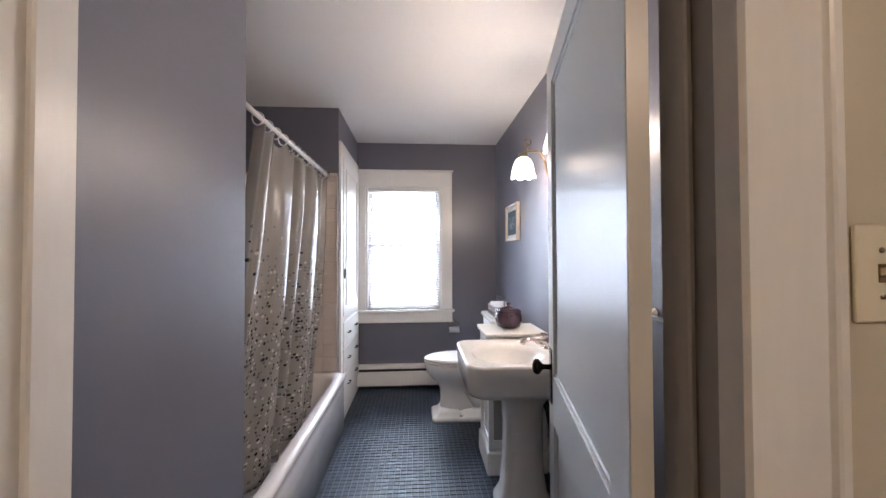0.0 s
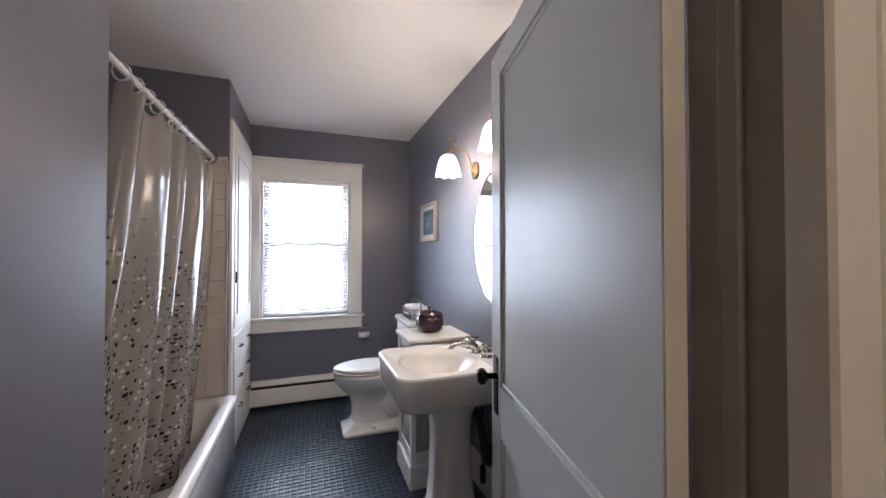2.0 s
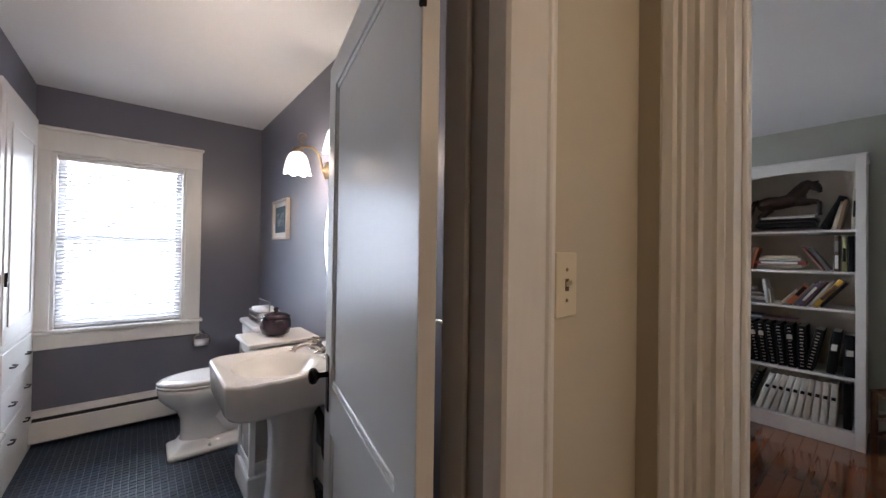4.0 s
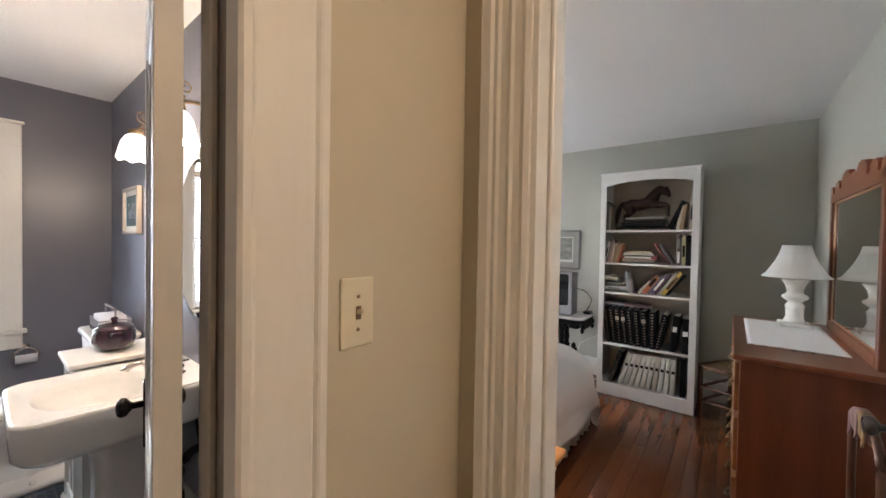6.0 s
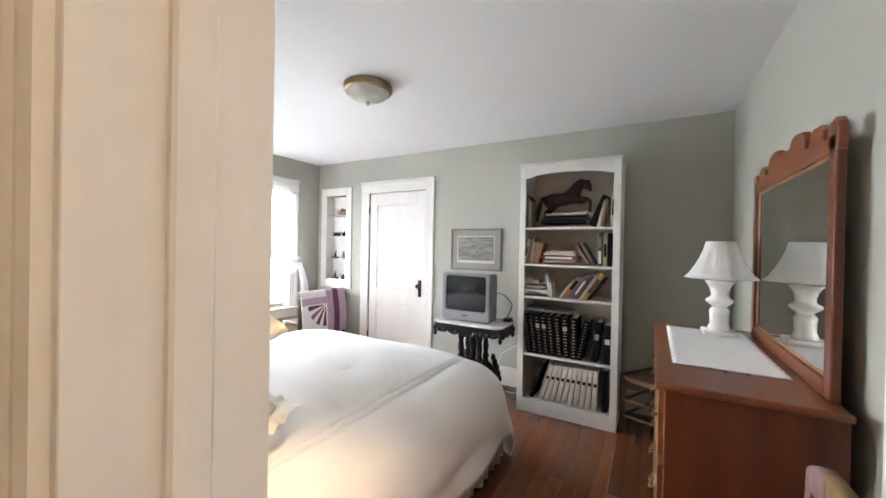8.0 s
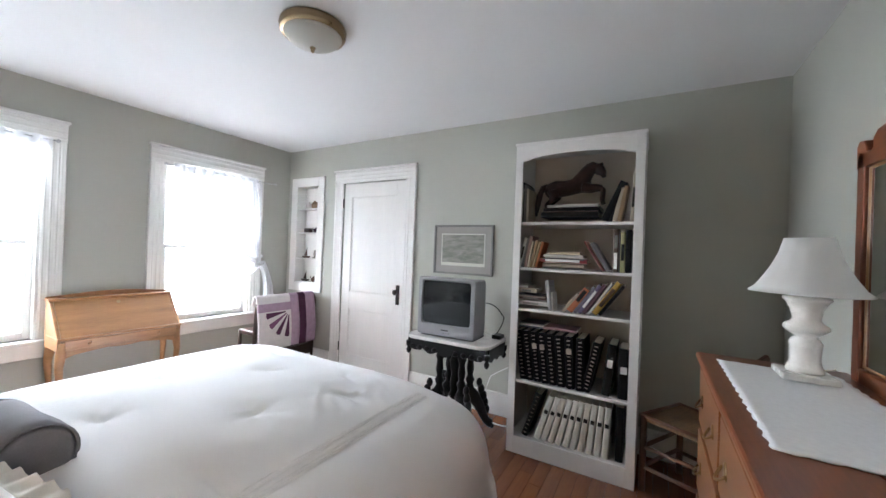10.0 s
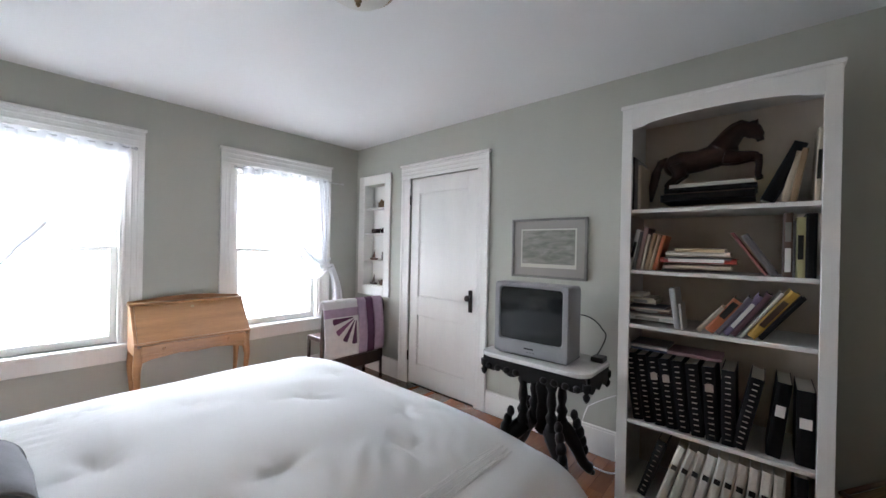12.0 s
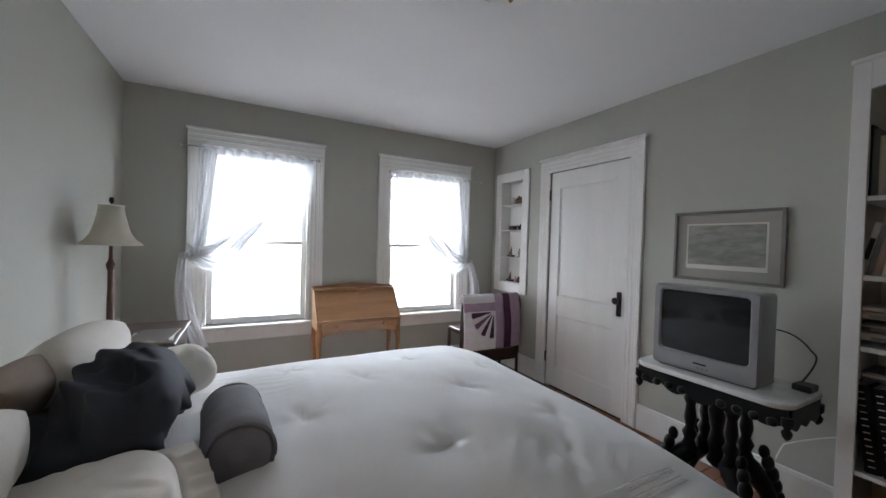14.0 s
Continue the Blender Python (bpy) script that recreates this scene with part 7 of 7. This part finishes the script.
# top shelf
row_of(1.562, CY1 - 0.024, [(0.030, 0.285, 0.21, BLK, 0, ((0.12, 0.85, "trim"),), "tall black book with pale spine lettering"), (0.018, 0.265, 0.20, GRY, 0, (), "slim grey book standing upright"), (0.016, 0.235, 0.19, CREAM, 0, (), "slim cream book standing upright")])
for k, (w, t, col, rr) in enumerate(((0.37, 0.034, BLK, 0.3), (0.36, 0.020, BRN, 0.5), (0.365, 0.024, BLK, 0.4), (0.33, 0.022, WHT, 0.5))):
    book((BX + 0.012 * k, 1.766 - 0.004 * k, 1.5628 + sum((0.034, 0.020, 0.024, 0.022)[:k]) + 0.034 * 0 + (t if True else 0)), t, w, 0.22, col, "dark binder lying flat on the top shelf" if k < 3 else "white ring binder lying flat on the stack", 0, True)
row_of(1.562, 1.574, [(0.046, 0.265, 0.20, BLK, -24, (), "black binder leaning on its neighbours")])
row_of(1.562, 1.500, [(0.026, 0.215, 0.17, CREAM, -11, (), "cream book leaning slightly"), (0.024, 0.225, 0.17, TAN, -9, (), "tan book leaning slightly")])
row_of(1.562, 1.398, [(0.020, 0.30, 0.19, CREAM, -2, b2, "tall cream book standing upright"), (0.018, 0.30, 0.19, WHT, 0, (), "tall white book standing upright")])
# second shelf
row_of(1.242, CY1 - 0.026, [(0.022, 0.215, 0.15, WHT, -12, b2, "white paperback leaning to one side"), (0.018, 0.205, 0.15, GRY, -11, (), "grey paperback leaning to one side"), (0.022, 0.225, 0.16, (0.28, 0.17, 0.15), -10, (), "dusty pink hardback leaning"), (0.014, 0.19, 0.14, CREAM, -10, (), "cream paperback leaning to one side"), (0.020, 0.195, 0.15, TAN, -12, (), "tan hardback leaning to one side"), (0.016, 0.185, 0.14, (0.34, 0.26, 0.16), -13, (), "sand coloured paperback leaning"), (0.018, 0.185, 0.14, ORG, -14, (), "rust orange paperback leaning")])
zz = 1.2428
for t, w, col, bars, words in ((0.018, 0.27, CREAM, (), "cream book lying flat on a shelf"), (0.026, 0.31, RED, ((0.12, 0.85, "trim"),), "red book lying flat with a pale title"), (0.014, 0.27, GRY, (), "grey book lying flat on others"), (0.020, 0.26, WHT, (), "white book lying flat on others"), (0.018, 0.20, (0.58, 0.48, 0.30), (), "straw coloured book lying flat")):
    book((BX + 0.01, 1.795 - 0.01 * (w < 0.25), zz + t), t, w, 0.19, col, words, 0, True, bars)
    zz += t + 0.0006
row_of(1.242, 1.548, [(0.012, 0.225, 0.16, (0.25, 0.08, 0.07), 33, (), "thin dark red book leaning over")])
row_of(1.242, 1.530, [(0.026, 0.205, 0.16, GRY, 31, (), "grey hardback leaning over")])
row_of(1.242, 1.487, [(0.030, 0.275, 0.19, BRN, 0, ((0.08, 0.45, "trim"), (0.55, 0.85, "pewter")), "dark brown book with pale spine lettering"), (0.008, 0.24, 0.17, GRY, 0, (), "slim grey book standing upright"), (0.028, 0.255, 0.18, (0.40, 0.38, 0.18), 0, b2, "pale olive book standing upright"), (0.034, 0.27, 0.2, BLK, 0, (), "black book standing upright")])
# third shelf
zz = 0.9578
for t, w, col, words in ((0.022, 0.22, (0.46, 0.48, 0.46), "pale green magazine stack"), (0.016, 0.22, WHT, "white magazines lying in a stack"), (0.022, 0.21, BRN, "brown book lying flat on others"), (0.012, 0.19, CREAM, "cream book lying flat on a shelf"), (0.010, 0.17, GRY, "grey booklet lying flat"), (0.024, 0.13, CREAM, "thick cream paperback lying flat"), (0.016, 0.12, (0.40, 0.33, 0.25), "sand coloured paperback lying flat"), (0.016, 0.07, WHT, "small white book lying flat")):
    book((BX + 0.01, CY1 - 0.030 - w / 2 - 0.008 * (w < 0.2), zz + t), t, w, 0.17, col, words, 0, True, (((0.2, 0.7, "pewter"),) if t > 0.02 else ()))
    zz += t + 0.0006
row_of(0.957, 1.880, [(0.026, 0.20, 0.15, (0.40, 0.41, 0.42), 8, (), "pale grey book leaning on the stack"), (0.012, 0.125, 0.12, WHT, 6, (), "small white booklet leaning on a shelf")])
row_of(0.957, 1.800, [(0.020, 0.155, 0.14, CREAM, -38, (), "cream paperback leaning over"), (0.040, 0.19, 0.15, ORG, -35, ((0.45, 0.92, "ebony"),), "orange and black paperback leaning over"), (0.022, 0.21, 0.16, (0.13, 0.11, 0.14), -34, (), "grey book leaning on its neighbours"), (0.024, 0.225, 0.16, LAV, -33, ((0.2, 0.8, "trim"),), "mauve book leaning on its neighbours"), (0.022, 0.235, 0.17, (0.09, 0.035, 0.05), -32, (), "plum brown book leaning over")])
row_of(0.957, 1.632, [(0.014, 0.25, 0.17, WHT, -33, (), "thin white book leaning over"), (0.034, 0.255, 0.17, YEL, -34, ((0.25, 0.8, "dark_wood"),), "yellow book leaning on its neighbours"), (0.020, 0.24, 0.17, BLK, -35, (), "black book leaning on its neighbours")])
# fourth shelf: black volumes with gilt ribs
row4 = CY1 - 0.068
lean4 = (-8, -8, -7.5, -7, -6.5, -5.5, -4, -1)
for k in range(8):
    t = 0.048 if k < 5 else 0.052
    row4 -= t + 0.003 + (0.003 if k > 4 else 0)
    book((BX, row4 - 0.004, 0.4528 + (t * math.sin(radians(-lean4[k])) if lean4[k] < 0 else 0)), t, 0.345, 0.23, BLK, "black bound encyclopedia volume with gilt ribs", lean4[k], False, ((0.66, 0.76, "gilt"),) if k in (2, 3, 6) else (), "black encyclopedia volumes", 0, 0.75, 12, "gilt")
book((BX, 1.598, 0.4528), 0.05, 0.335, 0.235, BLK, "black bound volume leaning to the side", 11, False, (), "black encyclopedia volumes", 0, 0.75, 12, "gilt")
book((BX + 0.02, 1.480, 0.4528), 0.05, 0.33, 0.235, BLK, "black album leaning beside the volumes", 6, False, ((0.55, 0.70, "trim"),), "black encyclopedia volumes", 0, 0.5)
book((BX + 0.02, 1.374, 0.4528), 0.06, 0.315, 0.235, BLK, "black album with a white label", 0, False, ((0.50, 0.64, "trim"),), "black encyclopedia volumes", 0, 0.5)
zz = 0.8065
for y, w, ts, cols in ((1.995, 0.17, (0.012, 0.012, 0.010), (BLU, WHT, GRY)), (1.80, 0.22, (0.016,), ((0.26, 0.15, 0.16),))):
    z5 = zz
    for t, col in zip(ts, cols):
        book((BX + 0.02, y, z5 + t), t, w, 0.19, col, "booklet lying flat on the black volumes", 0, True)
        z5 += t + 0.0006
# bottom shelf: cream volumes with black bands
book((BX, 1.995, 0.0628), 0.040, 0.325, 0.22, BLK, "black volume leaning at the end of the row", 17, False, (), "volumes on the bottom shelf", 0, 0.5, 10)
y6 = 1.962
for k in range(10):
    t = 0.0465
    ln = (17, 16, 14, 12.5, 11, 9, 7, 5.5, 4, 2.5)[k]
    y6 -= t * 1.04
    book((BX, y6 - 0.004, 0.0630), t - 0.009, 0.325, 0.22, ((0.60, 0.58, 0.52), (0.56, 0.54, 0.48), (0.52, 0.48, 0.41), (0.60, 0.58, 0.53))[k % 4], "cream bound volume with a black title band", ln, False, ((0.60, 0.68, "ebony"),), "volumes on the bottom shelf", 0, 0.6)
book((BX + 0.015, 1.392, 0.0628), 0.045, 0.34, 0.22, BLK, "black volume standing at the end of the shelf", 0, False, (), "volumes on the bottom shelf", 0, 0.5)


def horse():
    """A rearing horse, one solid figure."""
    bm = bmesh.new()
    # local: x out of the shelf, y towards the head, z up

    def limb(pts, radii, n=14):
        tube(bm, pts, 0.02, n, radii=radii)
    limb([(0, -0.170, 0.135), (0, -0.115, 0.143), (0, -0.04, 0.146), (0, 0.03, 0.162), (0, 0.085, 0.178)], [0.045, 0.062, 0.056, 0.058, 0.050])
    ellipsoid(bm, (0, -0.130, 0.135), (0.050, 0.066, 0.062), 16, 10)
    ellipsoid(bm, (0, 0.062, 0.172), (0.048, 0.060, 0.064), 16, 10)
    # arched neck, crest and head carried low
    limb([(0, 0.050, 0.185), (0, 0.082, 0.232), (0, 0.112, 0.268), (0, 0.142, 0.284), (0, 0.164, 0.276)], [0.060, 0.050, 0.040, 0.032, 0.026])
    limb([(0, 0.020, 0.222), (0, 0.055, 0.262), (0, 0.095, 0.297), (0, 0.135, 0.312)], [0.012, 0.014, 0.014, 0.012], 8)
    limb([(0, 0.150, 0.285), (0, 0.176, 0.262), (0, 0.193, 0.232), (0, 0.200, 0.208)], [0.034, 0.031, 0.024, 0.019])
    ellipsoid(bm, (0, 0.163, 0.252), (0.024, 0.024, 0.028), 12, 8)
    for s in (-1, 1):
        limb([(s * 0.016, 0.172, 0.290), (s * 0.018, 0.192, 0.306)], [0.011, 0.004], 8)
        # forelegs reach forward, then hang from the knee
        limb([(s * 0.026, 0.070, 0.150), (s * 0.028, 0.120, 0.138), (s * 0.028, 0.168, 0.140), (s * 0.028, 0.192, 0.134)], [0.040, 0.029, 0.021, 0.018], 10)
        limb([(s * 0.028, 0.192, 0.138), (s * 0.028, 0.196, 0.096), (s * 0.028, 0.192, 0.052), (s * 0.028, 0.200, 0.030)], [0.018, 0.013, 0.013, 0.017], 10)
        # hind legs: thigh, hock and hoof
        limb([(s * 0.028, -0.125, 0.125), (s * 0.032, -0.118, 0.082), (s * 0.032, -0.150, 0.046), (s * 0.032, -0.172, 0.024), (s * 0.032, -0.166, 0.003)], [0.050, 0.034, 0.020, 0.016, 0.018], 10)
    # tail falls in an arch behind the haunches
    limb([(0, -0.175, 0.170), (0, -0.208, 0.158), (0, -0.230, 0.105), (0, -0.244, 0.030), (0, -0.252, -0.050)], [0.018, 0.022, 0.024, 0.021, 0.008], 10)
    bmesh.ops.recalc_face_normals(bm, faces=bm.faces)
    me = bpy.data.meshes.new("horse_statue")
    bm.to_mesh(me)
    bm.free()
    me.materials.append(M["horse"])
    ob = new("horse_statue", me)
    rm = ob.modifiers.new("remesh", "REMESH")
    rm.mode, rm.voxel_size, rm.use_smooth_shade = "VOXEL", 0.0045, True
    sm = ob.modifiers.new("smooth", "SMOOTH")
    sm.iterations, sm.factor = 2, 0.5
    ob.matrix_world = pose(BX + 0.125, 1.768, 1.6635, 0, 0, 180)
    tagged(ob, "dark brown leather horse statue leaping over the binders", "statue")


horse()

# ---------- everything that stands reaches down to the floor ----------


def reach_floor(name, below):
    """Lets what stands in the rooms reach down to the floor: all that lies lower than a height grows towards it."""
    ground = FLOOR - (0.03 if name.startswith("wall_") else 0)
    for ob in [o for o in bpy.data.objects if o.name.split(".")[0] == name]:
        for o in [ob] + list(ob.children_recursive):
            if o.type != "MESH":
                continue
            lift = ob.location.z
            for v in o.data.vertices:
                z = v.co.z + lift
                if z < below:
                    v.co.z = below - (below - z) * (below - ground) / below - lift


for name, below in (("bed", 0.20), ("nightstand", 0.16), ("secretary_desk", 0.40), ("chair", 0.38), ("parlour_table", 0.36), ("dresser", 0.06), ("bentwood_chair", 0.40), ("bookcase", 0.060), ("baseboard", 0.11),
                    ("door_closet", 0.14), ("door_bedroom", 0.14), ("casing_closet_door", 0.2), ("casing_bedroom_inside", 0.2), ("jamb_bedroom_door", 0.2), ("wall_bedroom_west", 0.3), ("wall_bedroom_north", 0.3), ("wall_bedroom_east", 0.3), ("wall_bedroom_south", 0.3), ("power_cord", 0.3),
                    ("linen_closet", 0.10), ("baseboard_heater", 0.12), ("toilet", 0.25), ("bathroom_cabinet", 0.085), ("pedestal_sink", 0.30), ("baseboard_bath", 0.11), ("door_bath", 0.14), ("casing_bath_inside", 0.2), ("casing_bath_door", 0.2), ("jamb_bath_door", 0.2),
                    ("wall_bath_south", 0.3), ("wall_bath_west", 0.3), ("wall_bath_wing", 0.3), ("wall_bath_closet", 0.3), ("wall_bath_north", 0.3), ("wall_bath_east", 0.3),
                    ("baseboard_hall", 0.11), ("casing_bedroom_door", 0.2), ("wall_hall_north", 0.3), ("wall_hall_south", 0.3), ("wall_hall_west", 0.3), ("wall_hall_east", 0.3)):
    reach_floor(name, below)

# ---------- pieces of floors and walls ----------
floor_bath = bpy.data.objects["floor_bath"]
floor_bed = bpy.data.objects["floor_bedroom"]
floor_bath.location.z = bpy.data.objects["floor_hall"].location.z = FLOOR
rng = random.Random(7)

# bathroom mosaic: small square tiles with recessed grout
PITCH, TS = 0.0365, 0.0325
bm = bmesh.new()
box(bm, (-TS / 2, -TS / 2, -0.006), (TS / 2, TS / 2, 0.0), 0.0015)
tile_mesh = mesh_of("tile", bm, "blue_tile")
cells = []
nx, ny = int(1.48 / PITCH), int(3.26 / PITCH)
for i in range(nx + 1):
    for j in range(ny + 1):
        x, y = 0.848 + (i + 0.5) * PITCH, 1.765 + (j + 0.5) * PITCH
        if x < 2.325 and y < 5.04 and not (x < 0.955 and y < 2.43):
            cells.append((x, y))
near = [c for c in cells if 1.05 < c[0] < 1.60 and 2.55 < c[1] < 3.30]
near = near[:300]
near_set = set(near)
for x, y in near:
    t = new("tile", tile_mesh)
    t.parent = floor_bath
    t.location = (x, y, 0.0004 * rng.uniform(-1, 1))
verts, faces = [], []
h, b = TS / 2, TS / 2 - 0.0015
for x, y in cells:
    if (x, y) in near_set:
        continue
    z = 0.0004 * rng.uniform(-1, 1)
    k = len(verts)
    verts += [(x - h, y - h, -0.005), (x + h, y - h, -0.005), (x + h, y + h, -0.005), (x - h, y + h, -0.005), (x - h, y - h, z - 0.0015), (x + h, y - h, z - 0.0015), (x + h, y + h, z - 0.0015), (x - h, y + h, z - 0.0015), (x - b, y - b, z), (x + b, y - b, z), (x + b, y + b, z), (x - b, y + b, z)]
    for q in range(4):
        n = (q + 1) % 4
        faces += [(k + q, k + n, k + 4 + n, k + 4 + q), (k + 4 + q, k + 4 + n, k + 8 + n, k + 8 + q)]
    faces.append((k + 8, k + 9, k + 10, k + 11))
rest = mat("blue_floor_tile_field", (0.023, 0.037, 0.062), 0.48, vary=0.25, scale=3, bump=0.03)
geo = rest.node_tree.nodes.new("ShaderNodeNewGeometry")
hs = rest.node_tree.nodes.new("ShaderNodeHueSaturation")
mr = rest.node_tree.nodes.new("ShaderNodeMapRange")
mr.inputs["To Min"].default_value, mr.inputs["To Max"].default_value = 0.7, 1.3
pr = rest.node_tree.nodes["Principled BSDF"]
src = pr.inputs["Base Color"].links[0].from_socket
rest.node_tree.links.new(geo.outputs["Random Per Island"], mr.inputs[0])
rest.node_tree.links.new(mr.outputs[0], hs.inputs["Value"])
rest.node_tree.links.new(src, hs.inputs["Color"])
rest.node_tree.links.new(hs.outputs[0], pr.inputs["Base Color"])
me = bpy.data.meshes.new("tiles")
me.from_pydata(verts, [], faces)
me.materials.append(rest)
field = new("tile_field", me)
field.parent = floor_bath
tagged(field, kind="stuff")

# wall tiles round the tub
surround = bpy.data.objects["tile_surround"]
bm = bmesh.new()
box(bm, (-0.052, -0.004, -0.052), (0.052, 0.004, 0.052), 0.002)
wt = mesh_of("tile", bm, "wall_tile")
for i in range(7):
    for j in range(15):
        z = 0.40 + 0.0525 + j * 0.107
        if z > 1.92:
            continue
        t = new("tile", wt)
        t.parent = surround
        t.location = (0.805 - i * 0.107, 4.147, z)
bm = bmesh.new()
prism(bm, [(4.138, 1.945), (4.136, 1.962), (4.150, 1.972), (4.164, 1.972), (4.164, 1.945)], "x", 0.165, 0.862)
prism(bm, [(4.136, 0.40), (4.136, 1.945), (4.164, 1.945), (4.164, 0.40)], "x", 0.860, 0.867)
part("edge_trim", bm, "wall_tile", surround)

# bedroom floorboards, laid along x
BW = 0.083
row = 0
y = 0.56
while y < 5.26:
    w = min(BW, 5.268 - y)
    x = 2.585 if y < 1.75 else 2.495
    first = True
    while x < 6.015:
        L = rng.uniform(0.9, 2.1) if not first else rng.uniform(0.4, 1.8)
        first = False
        x1 = min(6.018, x + L)
        if 6.018 - x1 < 0.3:
            x1 = 6.018
        bm = bmesh.new()
        box(bm, (0, 0.0006, -0.012), (x1 - x - 0.0012, w - 0.0006, 0.0), 0.001)
        p = part("floorboard", bm, "oak", floor_bed)
        p.location = (x, y, FLOOR + rng.uniform(-0.0003, 0.0003))
        x = x1
    y += BW
